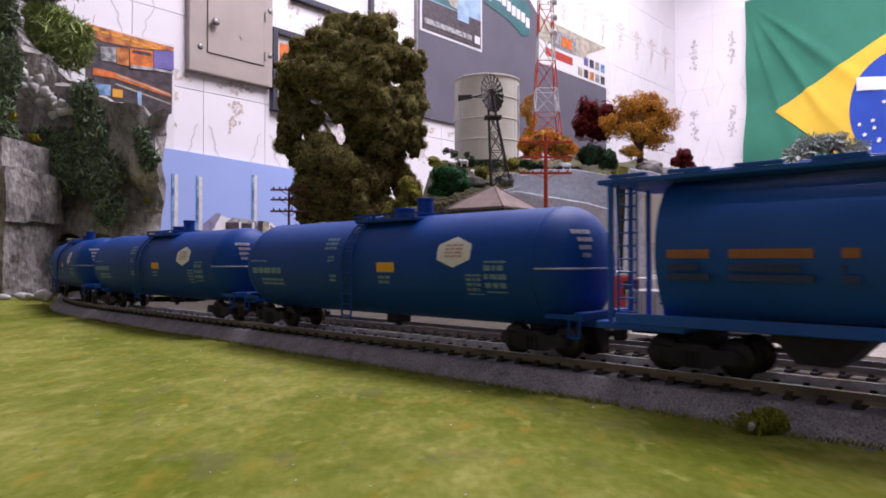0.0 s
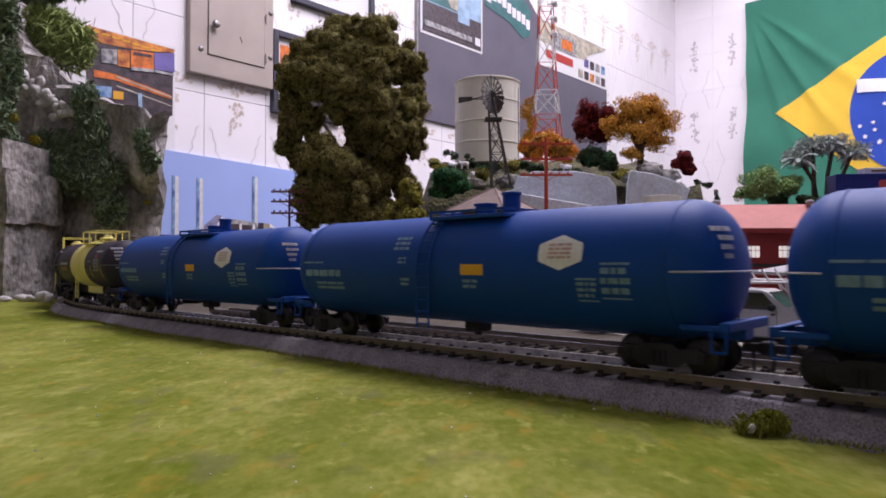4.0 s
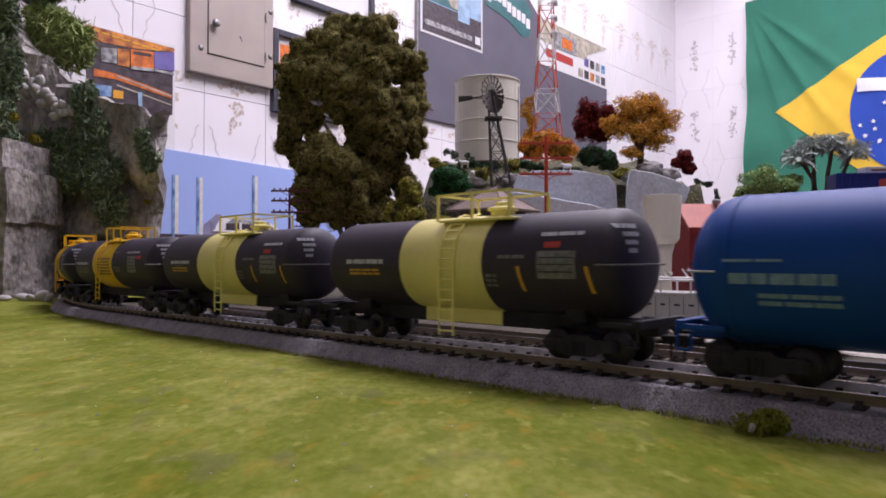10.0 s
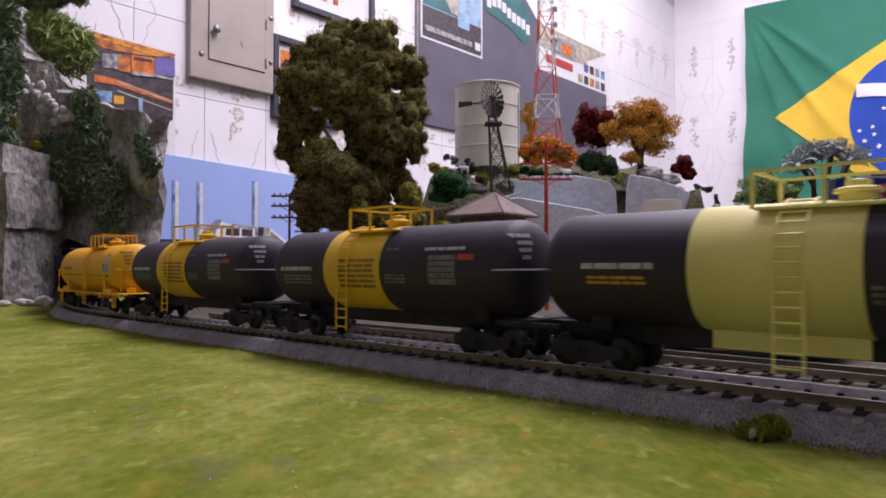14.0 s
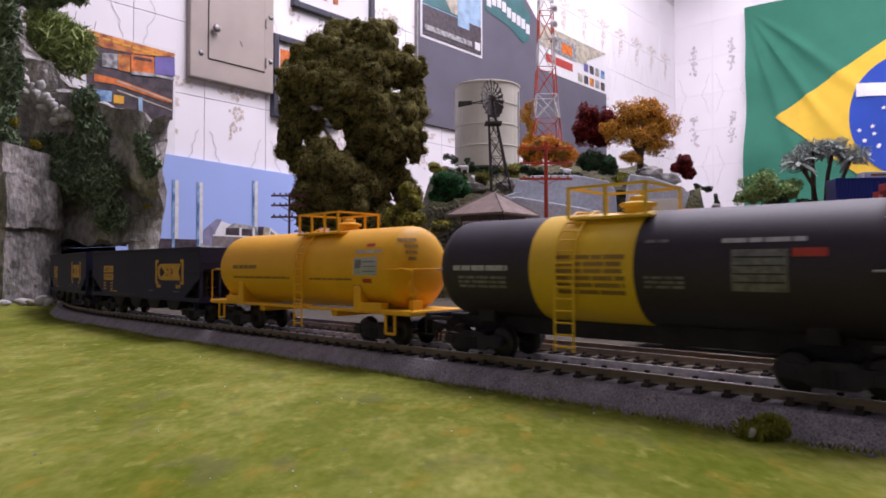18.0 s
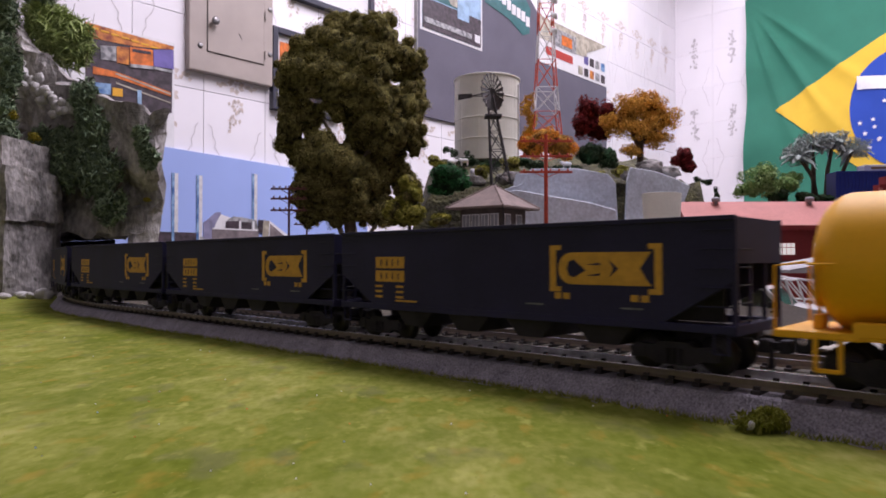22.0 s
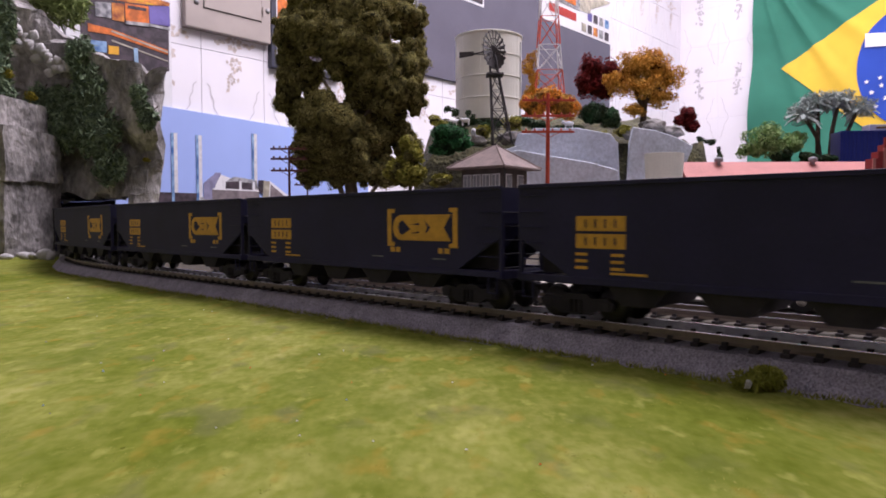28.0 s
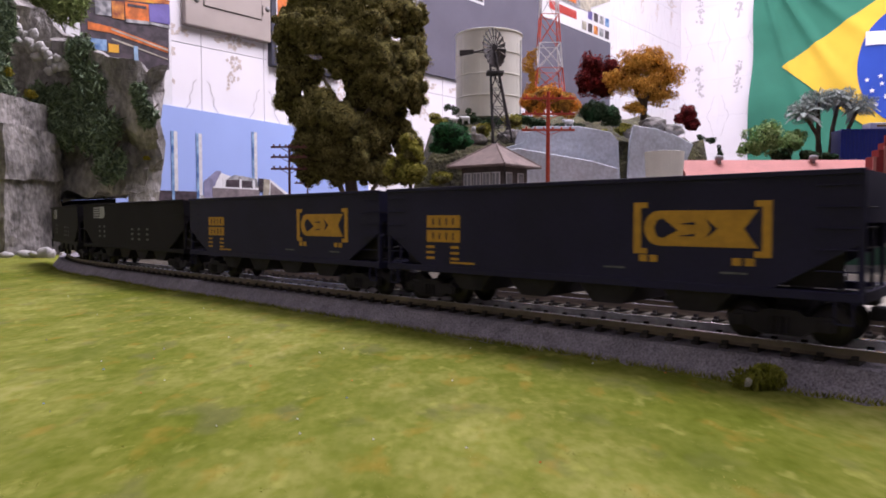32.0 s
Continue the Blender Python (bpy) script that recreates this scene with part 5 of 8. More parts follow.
def notice_board():
    t = wall_thing("notice_board", "large dark grey-violet board with posters pinned on", "board", WALL_A)
    x0, x1 = a(2.24), a(0.855)
    bm = B()
    prism(bm, [(x0, 0.556), (x1, 0.556), (x1, 1.60), (a(1.0), 1.60), (a(1.62), 1.128), (x0, 1.128)], -0.012, 0.002)
    part("panel", bm, "board", t)
    part("panel_edge", box(B(), x1, x1 + 0.006, -0.014, 0.002, 0.556, 1.60), "steel", t)


notice_board()


def board_posters():
    t = wall_thing("poster", "train poster with green and yellow print", "poster", WALL_A)
    x0, x1, z0, z1 = a(1.222), a(0.866), 0.867, 1.33
    patch(t, "sheet", x0, x1, z0, z1, 0.0135, "paper", "white poster border")
    patch(t, "printed_sky", x0 + 0.01, x1 - 0.01, z0 + 0.01, z1 - 0.01, 0.0147, "print_sky")
    patch(t, "printed_field", x0 + 0.01, x1 - 0.01, z0 + 0.01, z0 + 0.12, 0.0159, "print_dark")
    patch(t, "printed_flag", x0 + 0.15, x1 - 0.01, z0 + 0.125, z0 + 0.30, 0.0159, "print_teal")
    patch(t, "printed_flag_lozenge", 0, 0, 0, 0, 0.0171, "print_tan", pts=[(x0 + 0.24, z0 + 0.19), (x0 + 0.19, z0 + 0.13), (x0 + 0.15, z0 + 0.13), (x0 + 0.15, z0 + 0.27), (x0 + 0.20, z0 + 0.28)])
    patch(t, "printed_figure_shape", x0 + 0.085, x0 + 0.155, z0 + 0.09, z0 + 0.27, 0.0175, "print_sky")
    patch(t, "printed_lettering_bar", x0 + 0.07, x1 - 0.02, z0 + 0.03, z0 + 0.05, 0.0175, "print_grey")
    patch(t, "printed_mark", x0 + 0.018, x0 + 0.05, z0 + 0.025, z0 + 0.055, 0.0175, "paper")
    b = wall_thing("pennant", "teal pennant with white lettering band", "pennant", WALL_A)
    pts = [(a(1.24), 1.07), (a(1.24), 1.30), (a(1.36), 1.30), (a(1.56), 1.13), (a(1.55), 1.02), (a(1.50), 1.00), (a(1.40), 1.045)]
    patch(b, "cloth", 0, 0, 0, 0, 0.014, "print_teal", "", pts)
    for i in range(9):
        u = 1.25 + i * 0.034
        z = 1.115 - 0.0016 * (i - 2) ** 2 + 0.01 * math.sin(i)
        patch(b, "lettering_bar", a(u + 0.028), a(u), z - 0.02, z + 0.022, 0.0155, "paper")
    c = wall_thing("poster", "collage poster of trains and small badges", "poster", WALL_A)
    x0, x1, z0, z1 = a(2.238), a(1.624), 0.917, 1.127
    patch(c, "sheet", x0, x1, z0, z1, 0.0138, "paper", "white poster paper")
    patch(c, "printed_photo", x0 + 0.20, x1 - 0.005, z0 + 0.105, z1 - 0.004, 0.0150, "print_tan")
    patch(c, "printed_photo", x0 + 0.30, x0 + 0.50, z0 + 0.10, z1 - 0.03, 0.0162, "print_grey")
    patch(c, "printed_loco", x0 + 0.34, x0 + 0.43, z0 + 0.115, z1 - 0.05, 0.0174, "print_orange")
    patch(c, "printed_grass", 0, 0, 0, 0, 0.0162, "print_tan", pts=[(x0 + 0.004, z1 - 0.004), (x0 + 0.20, z1 - 0.004), (x0 + 0.20, z0 + 0.13)])
    patch(c, "red_lettering_bar", x0 + 0.33, x0 + 0.56, z0 + 0.045, z0 + 0.082, 0.0150, "red")
    for i, mt in enumerate(("print_dark", "print_grey", "print_red", "print_dark", "print_tan", "print_blue", "print_grey", "print_dark", "print_violet")):
        patch(c, "badge", x0 + 0.02 + (i % 5) * 0.055, x0 + 0.06 + (i % 5) * 0.055, z0 + 0.012 + (i // 5) * 0.06, z0 + 0.052 + (i // 5) * 0.06, 0.0150, mt)


board_posters()


def backdrop_board():
    t = wall_thing("backdrop", "pale blue painted sky backdrop with printed factory", "backdrop", WALL_A)
    tagged(t, kind="structure")
    x0, x1 = a(0.62), a(-0.55)
    bm = B()
    prism(bm, [(x0, -0.03), (x1, -0.03), (x1, 0.345), (x0, 0.300)], -0.010, 0.0)
    part("painted_sky", bm, "backdrop", t)

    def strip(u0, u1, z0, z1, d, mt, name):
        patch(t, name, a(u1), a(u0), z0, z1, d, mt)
    for u, top in ((-0.039, 0.262), (0.028, 0.262), (0.194, 0.281)):
        strip(u - 0.008, u + 0.009, 0.02, top, 0.0112, "white_metal", "printed_stack")
        strip(u - 0.008, u - 0.001, 0.02, top, 0.0124, "print_blue", "printed_stack_shade")
    strip(-0.10, 0.02, 0.02, 0.110, 0.0118, "print_dark", "printed_factory")
    strip(0.03, 0.30, 0.02, 0.100, 0.0118, "print_grey", "printed_factory")
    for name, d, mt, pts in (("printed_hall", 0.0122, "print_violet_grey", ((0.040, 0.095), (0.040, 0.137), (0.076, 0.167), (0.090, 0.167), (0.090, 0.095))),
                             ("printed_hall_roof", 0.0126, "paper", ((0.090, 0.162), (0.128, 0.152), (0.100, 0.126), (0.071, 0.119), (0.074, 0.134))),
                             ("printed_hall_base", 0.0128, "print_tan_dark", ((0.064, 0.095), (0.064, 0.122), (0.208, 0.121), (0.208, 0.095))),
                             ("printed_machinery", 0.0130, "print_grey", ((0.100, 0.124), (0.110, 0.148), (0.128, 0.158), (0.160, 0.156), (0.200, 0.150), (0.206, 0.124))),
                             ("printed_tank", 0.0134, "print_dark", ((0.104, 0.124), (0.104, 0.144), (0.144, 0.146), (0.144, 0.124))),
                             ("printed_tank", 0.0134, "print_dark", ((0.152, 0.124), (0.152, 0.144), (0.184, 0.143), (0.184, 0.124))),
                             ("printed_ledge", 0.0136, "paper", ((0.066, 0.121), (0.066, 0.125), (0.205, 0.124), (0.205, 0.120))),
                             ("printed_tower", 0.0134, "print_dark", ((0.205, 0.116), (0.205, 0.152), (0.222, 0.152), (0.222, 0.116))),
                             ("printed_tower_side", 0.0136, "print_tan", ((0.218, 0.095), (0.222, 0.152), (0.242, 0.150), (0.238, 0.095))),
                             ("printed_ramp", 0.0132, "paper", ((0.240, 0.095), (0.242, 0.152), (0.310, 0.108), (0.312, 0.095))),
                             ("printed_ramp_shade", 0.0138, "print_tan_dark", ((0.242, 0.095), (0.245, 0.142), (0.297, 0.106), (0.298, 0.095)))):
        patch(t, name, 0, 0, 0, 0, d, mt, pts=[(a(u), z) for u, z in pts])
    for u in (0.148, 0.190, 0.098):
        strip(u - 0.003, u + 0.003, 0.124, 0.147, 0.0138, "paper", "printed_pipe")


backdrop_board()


def brazil_flag():
    """A cloth flag pinned at its corners: a fine sheet with folds."""
    t = wall_thing("flag", "large green cloth flag with yellow lozenge and blue disc", "flag", WALL_B)
    x0, w, h = 0.426, 1.62, 1.30
    top = 1.500

    def cloth(u, v):
        x = x0 + u * w
        sag = -0.22 * math.sin(math.pi * min(u * 0.5 + 0.0, 1)) * u ** 0.35 * 0.75
        z = top + sag * (1 - 0.6 * v) - v * h + 0.01 * math.sin(9 * u + 2 * v)
        fold = 0.012 * math.sin(11 * (u * 1.3 - v * 0.35) + 1.0) * (1 - u * 0.6)
        ang, dist = math.atan2(v * h, u * w + 0.012), math.hypot(u * w, v * h)
        for a0, wd, amp, reach in ((0.68, 0.060, 0.042, 0.62), (0.97, 0.045, 0.042, 0.75), (1.22, 0.045, 0.030, 0.9)):
            fold -= amp * math.exp(-((ang - a0 - 0.06 * math.sin(3 * dist)) / wd) ** 2) * min(1, dist * 3.5) * math.exp(-(dist / reach) ** 2)
        fold += 0.014 * math.sin(17 * v + 5 * u) * math.exp(-u * 5)
        x += 0.018 * v * math.sin(6 * v)
        return Vector((x, -0.05 + fold * min(1, v * 4 + u * 3) * 0.9, z))

    def sheet(name, fn, material, lift, label, n=60):
        bm = B()
        g = [[None] * (n + 1) for _ in range(n + 1)]
        for i in range(n + 1):
            for j in range(n + 1):
                u, v = fn(i / n, j / n)
                p = cloth(u, v)
                p.y -= lift
                g[i][j] = bm.verts.new(p)
        for i in range(n):
            for j in range(n):
                q = (g[i][j], g[i + 1][j], g[i + 1][j + 1], g[i][j + 1])
                bm.faces.new(q)
        bmesh.ops.remove_doubles(bm, verts=bm.verts, dist=1e-6)
        return part(name, bm, material, t, label, True)
    sheet("green_cloth", lambda a2, b2: (a2, b2), "flag_green", 0, "", 120)
    sheet("yellow_lozenge", lambda a2, b2: (0.5 + (a2 + b2 - 1) * 0.405, 0.5 + (b2 - a2) * 0.38), "flag_yellow", 0.006, "yellow lozenge", 110)

    def disc(a2, b2):
        x, y = 2 * a2 - 1, 2 * b2 - 1
        return 0.5 + 0.185 * x * math.sqrt(max(0, 1 - y * y / 2)), 0.5 + 0.25 * y * math.sqrt(max(0, 1 - x * x / 2))
    sheet("blue_disc", disc, "flag_blue", 0.012, "blue disc", 80)
    sheet("white_band", lambda a2, b2: (0.334 + a2 * 0.332, 0.402 - 0.034 * a2 + 0.12 * a2 * a2 + (b2 - 0.5) * 0.052), "flag_white", 0.018, "white band across the disc", 60)
    rng = random.Random(3)
    for k in range(22):
        a3, r3 = rng.uniform(0, 6.28), rng.uniform(0.1, 0.85)
        u, v = 0.5 + 0.185 * r3 * math.cos(a3), 0.56 + 0.17 * r3 * math.sin(a3) * 0.9
        if k < 5:
            u, v = ((0.345, 0.56), (0.36, 0.60), (0.385, 0.575), (0.40, 0.62), (0.375, 0.655))[k]
        bm = B()
        pts = []
        for i in range(10):
            r = 0.0125 if i % 2 == 0 else 0.0055
            p = cloth(u, v) + Vector((r * math.sin(i * math.pi / 5), -0.0185, r * math.cos(i * math.pi / 5)))
            pts.append(bm.verts.new(p))
        bm.faces.new(pts)
        part("star", bm, "flag_white", t)


brazil_flag()




def foliage(name, label, category, base, blobs, material, count, size, seed, trunk=None, trunk_mat="bark", group="", clumps=9, spread=0.36, long=1.0, droop=0.0, core=0.0):
    """A plant at base; blobs and trunk lines are given in the room's metres."""
    o = Vector(base)
    t = thing(name, label, category, group, at=o)
    for i, (pts, rad) in enumerate(trunk or ()):
        part("trunk" if i == 0 else "limb", tube(B(), [Vector(p) - o for p in pts], rad, 7), trunk_mat, t, smooth=True)
    if category == "reeds":
        for i, b in enumerate(blobs):
            for k in range(5):
                c = Vector(b[:3]) - o + Vector((b[3] * (k - 2) * 0.35, 0, -b[5]))
                part("stalk", tube(B(), [c, c + Vector((0.002 * (k - 2), 0, b[5])), c + Vector((0.006 * (k - 2), 0, b[5] * 2.0))], [0.0007, 0.0006, 0.0003], 5), "bark_pale", t)
    if category == "ivy":
        for i, b in enumerate(blobs):
            c = Vector(b[:3]) - o
            part("stem", tube(B(), [c + Vector((b[3] * 0.6, 0.004, b[5])), c + Vector((b[3] * 0.1, -0.004, b[5] * 0.3)), c + Vector((-b[3] * 0.3, -0.002, -b[5] * 0.5)), c + Vector((0, 0, -b[5] * 1.25))], [0.0009, 0.0008, 0.0007, 0.0004], 6), "bark", t)
    rel = [(b[0] - o.x, b[1] - o.y, b[2] - o.z, *b[3:]) for b in blobs]
    part_mesh("crown", leaf_mesh("crown", rel, count, size, seed, clumps, spread, long, droop), material, t)
    # the darker core stands in for shade deep in the crown
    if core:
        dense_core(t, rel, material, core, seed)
    return t


# leaf material to its darker core, which paints the inner shade
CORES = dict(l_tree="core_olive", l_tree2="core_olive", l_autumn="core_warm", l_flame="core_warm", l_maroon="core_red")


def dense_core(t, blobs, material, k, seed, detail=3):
    """The packed inner foam of a model tree: knobbly lumps inside the leaves, coloured darker to give shade between
    clumps.
    """
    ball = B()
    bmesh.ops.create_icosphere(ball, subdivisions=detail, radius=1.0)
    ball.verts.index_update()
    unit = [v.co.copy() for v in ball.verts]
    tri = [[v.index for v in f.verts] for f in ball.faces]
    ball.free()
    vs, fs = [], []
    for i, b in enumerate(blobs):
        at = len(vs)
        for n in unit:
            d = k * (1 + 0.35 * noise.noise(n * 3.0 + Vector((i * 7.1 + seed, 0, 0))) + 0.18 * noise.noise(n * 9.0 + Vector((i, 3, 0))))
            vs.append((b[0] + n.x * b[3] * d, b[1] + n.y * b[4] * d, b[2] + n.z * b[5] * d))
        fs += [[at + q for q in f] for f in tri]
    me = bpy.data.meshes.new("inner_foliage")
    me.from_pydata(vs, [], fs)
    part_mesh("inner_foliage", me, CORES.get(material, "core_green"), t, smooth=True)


# ---- the big olive tree ----
def big_tree():
    base = Vector((-0.118, 0.86, -0.004))
    s = 0.86 / 1184

    def q(px, py, d=0.0):
        return ((px - 620) * s, d, (471 - py) * s + 0.046)
    blobs = []
    rng = random.Random(9)
    for px, py, rw, rh, d in ((628, 64, 48, 36, 0), (588, 86, 50, 42, 0.01), (668, 86, 48, 42, -0.01), (545, 116, 48, 42, 0), (706, 116, 40, 45, 0.02), (622, 122, 60, 45, -0.02),
                              (513, 152, 34, 38, 0), (560, 162, 48, 38, -0.03), (655, 150, 50, 40, -0.03), (728, 122, 24, 32, 0.02), (608, 186, 50, 34, -0.04), (514, 200, 30, 36, 0.01), (538, 222, 30, 34, 0.0),
                              (513, 250, 30, 38, -0.01), (528, 282, 30, 24, 0.0), (668, 205, 46, 42, -0.035), (718, 210, 36, 44, 0.0), (638, 228, 30, 28, -0.01), (692, 252, 42, 42, -0.02), (728, 250, 26, 46, 0.01),
                              (652, 268, 32, 36, 0.01), (600, 318, 58, 48, -0.055), (575, 345, 46, 40, -0.045), (625, 350, 50, 44, -0.035), (548, 366, 32, 34, -0.01), (600, 388, 60, 28, -0.02), (662, 330, 36, 46, 0.01),
                              (694, 312, 34, 36, 0.02), (660, 385, 40, 30, 0.0), (715, 345, 28, 44, 0.02), (545, 395, 30, 20, 0.0), (690, 390, 40, 28, 0.01), (602, 208, 32, 20, -0.02), (552, 216, 22, 24, -0.01), (630, 258, 26, 28, -0.01), (556, 266, 20, 24, -0.01), (738, 180, 20, 30, 0.01)):
        x, y, z = q(px, py, d)
        blobs.append((x, y, z, 1.17 * rw * s, min(rw, rh) * s * 1.05, 1.17 * rh * s))
    tufts = []                          # round knobs of foam over each bough, mostly on its upper front
    for x, y, z, rx, ry, rz in blobs:
        for k in range(16):
            w = Vector((rng.gauss(0, 1), rng.gauss(-0.35, 0.9), rng.gauss(0.25, 1))).normalized() * rng.uniform(0.6, 0.86)
            q2 = rng.uniform(0.18, 0.42)
            tufts.append((x + w.x * rx, y + w.y * ry, z + w.z * rz, rx * q2, ry * q2, (rx + rz) / 2 * q2))
    t = thing("big_tree", "tall olive-green model tree with clumpy foam foliage", "tree", at=base)
    part("trunk", tube(B(), [(0, 0, 0), (0.002, 0, 0.05), (-0.003, 0.002, 0.11), (0.0, 0, 0.17), (0.004, 0, 0.24), (0.0, 0, 0.31)], [0.011, 0.009, 0.008, 0.007, 0.005, 0.002], 9), "bark_pale", t, smooth=True)
    for tip, r in (((-0.055, -0.01, 0.20), 0.004), ((0.055, -0.01, 0.22), 0.004), ((-0.045, 0.0, 0.29), 0.003), ((0.05, 0.0, 0.30), 0.003), ((-0.03, -0.02, 0.12), 0.004), ((0.04, -0.01, 0.10), 0.004), ((-0.062, -0.005, 0.165), 0.003), ((-0.034, -0.012, 0.222), 0.0045), ((-0.046, 0.0, 0.212), 0.003)):
        z0 = tip[2] - 0.075
        part("limb", tube(B(), [(0, 0, max(z0, 0.02)), (tip[0] * 0.5, tip[1] * 0.5, z0 + 0.045), tip], [r, r * 0.8, r * 0.4], 6), "bark_pale", t, smooth=True)
    me = leaf_mesh("crown", tufts, 170000, 0.0012, 17, clumps=14, spread=0.5)
    part_mesh("crown", me, "l_tree", t)
    # darker lumps under the tufts and boughs colour in the shaded gaps
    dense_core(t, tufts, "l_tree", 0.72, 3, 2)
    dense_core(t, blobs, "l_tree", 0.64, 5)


big_tree()


# ---- the cliff ----
def cliff():
    t = thing("cliff", "grey plaster rock cliff with ledges and cracks", "cliff", at=Vector((-0.5, 0.92, 0)))
    tops = [(-0.80, 0.42), (-0.60, 0.40), (-0.578, 0.345), (-0.516, 0.291), (-0.477, 0.268), (-0.376, 0.236), (-0.36, 0.232)]

    def top(x):
        for (a0, h0), (a1, h1) in zip(tops, tops[1:]):
            if x <= a1:
                return h0 + (h1 - h0) * (x - a0) / (a1 - a0)
        return tops[-1][1]
    nu, nv = 110, 80
    bm = B()
    g = []
    for i in range(nu + 1):
        u = i / nu
        col = []
        xt = -0.80 + (0.80 - 0.374) * u
        xb = -0.80 + (0.80 - 0.408) * u
        h = top(xt) + 0.008 * nz(xt, 0, 60, 4)
        for j in range(nv + 1):
            v = j / nv
            z = -0.006 + (h + 0.006) * v
            x = xb + (xt - xb) * v ** 0.7
            y = 0.935 + 0.014 * nz(x, z, 9, 1) + 0.006 * nz(x * 1.7, z * 0.7, 30, 2) + 0.004 * nz(x, z * 0.5, 85, 5)
            ledge = math.floor((z + 0.02 * nz(x, 0, 14, 8)) / 0.055)
            y += 0.008 * nz(ledge * 3.1, math.floor((x + 0.01 * ledge) / 0.045) * 1.7, 1.0, 9)
            if z > 0.60 * h and x > -0.50:
                y -= 0.022 * min(1, (z / h - 0.60) * 9)
            y -= 0.02 * (1 - v) ** 2
            col.append(bm.verts.new((x + 0.5, y - 0.92, z)))
        g.append(col)
    for i in range(nu):
        for j in range(nv):
            c = g[i][j].co
            if -0.525 < c.x - 0.5 < -0.425 and c.z < 0.068:
                continue
            bm.faces.new((g[i][j], g[i + 1][j], g[i + 1][j + 1], g[i][j + 1]))
    bmesh.ops.delete(bm, geom=[v for v in bm.verts if not v.link_faces], context="VERTS")
    o = part("rock_face", bm, "rock", t)
    s = o.modifiers.new("depth", "SOLIDIFY")
    s.thickness, s.offset = 0.025, -1
    # the split pillar in front
    bm = B()
    for x0, x1, z0, z1, y in ((-0.60, -0.506, -0.006, 0.090, 0.815), (-0.60, -0.502, 0.088, 0.150, 0.812), (-0.60, -0.512, 0.149, 0.184, 0.820)):
        bq = B()
        box(bq, x0, x1, y - 0.045, y + 0.07, z0, z1)
        bmesh.ops.subdivide_edges(bq, edges=bq.edges[:], cuts=14, use_grid_fill=True)
        for v in bq.verts:
            d = noise.noise_vector(v.co * 20) * 0.0035 + noise.noise_vector(v.co * 90) * 0.0018
            v.co += d
        me = bpy.data.meshes.new("pillar_block")
        bq.to_mesh(me)
        bq.free()
        part_mesh("pillar_block", me, "rock_dark", t, m=Matrix.Translation((0.5, -0.92, 0)))


cliff()


def pebble_mesh(seed):
    bm = B()
    r = bmesh.ops.create_icosphere(bm, subdivisions=2, radius=1.0)["verts"]
    for v in r:
        v.co *= 1 + 0.45 * noise.noise(v.co * 1.6 + Vector((seed * 5.3, 0, 0)))
    me = bpy.data.meshes.new("stone")
    bm.to_mesh(me)
    bm.free()
    me.materials.append(M["stone"])
    me.polygons.foreach_set("use_smooth", [True] * len(me.polygons))
    return me


PEBBLES = [pebble_mesh(i) for i in range(4)]


def stones():
    rng = random.Random(4)
    run = [(0, 0), (2, 18), (-8, 26), (12, 30), (22, 40), (4, 40), (30, 52), (42, 50), (52, 62), (36, 66), (60, 74), (72, 70), (66, 84), (78, 84), (48, 56), (84, 78), (58, 90), (26, 24)]
    for i, (dx, dy) in enumerate(run):
        p = Vector(((-0.5498, 0.8750, 0.2971)[0] + dx * 0.00074, 0.872 + rng.uniform(-0.004, 0.004), (-0.5498, 0.8750, 0.2971)[2] - dy * 0.00074))
        o = new("stone", PEBBLES[i % 4])
        k = rng.uniform(0.0054, 0.0082)
        o.matrix_world = Matrix.LocRotScale(p, Euler((rng.uniform(0, 6), rng.uniform(0, 6), rng.uniform(0, 6))), (k, k * 0.85, k * 0.8))
        tagged(o, "pale grey rounded stone lying on the cliff ledge", "stone", "ledge stones")
    for i, (px, w) in enumerate(((-12, 1.0), (16, 1.2), (38, 0.9), (52, 1.25), (70, 0.95), (86, 0.7))):
        o = new("stone", PEBBLES[(i + 1) % 4])
        k = 0.0056 * w
        x = -0.475 + (px - 0) * 0.00060
        o.matrix_world = Matrix.LocRotScale((x, 0.735 + 0.006 * (i % 2), -0.0025 + k * 0.55), Euler((0.2 * i, 0.3 * i, i)), (k * 1.25, k, k * 0.75))
        tagged(o, "white rounded stone at the edge of the lawn", "stone", "lawn stones")


stones()
foliage("ivy", "dark green ivy hanging down the cliff face", "ivy", (-0.4530, 0.8800, 0.0948),
        [(*(-0.4737, 0.8800, 0.2519), 0.0180, 0.015, 0.0316), (*(-0.4619, 0.8800, 0.2068), 0.0225, 0.015, 0.0346), (*(-0.4538, 0.8800, 0.1545), 0.0316, 0.016, 0.0346),
         (*(-0.4383, 0.8800, 0.1134), 0.0225, 0.014, 0.0286), (*(-0.4726, 0.8800, 0.1694), 0.0225, 0.014, 0.0301), (*(-0.4947, 0.8800, 0.1545), 0.0150, 0.012, 0.0255)], "l_ivy", 9500, 0.0028, 31, clumps=46, spread=0.36, long=1.9, droop=0.6)
foliage("ivy", "green ivy clump on the cliff beside the split pillar", "ivy", (-0.5168, 0.8800, 0.1321),
        [(*(-0.5288, 0.8800, 0.1919), 0.0165, 0.014, 0.0270), (*(-0.5135, 0.8800, 0.1619), 0.0270, 0.014, 0.0331), (*(-0.5013, 0.8800, 0.1956), 0.0180, 0.012, 0.0225)], "l_ivy", 5600, 0.0028, 32, clumps=40, spread=0.36, long=1.9, droop=0.5)
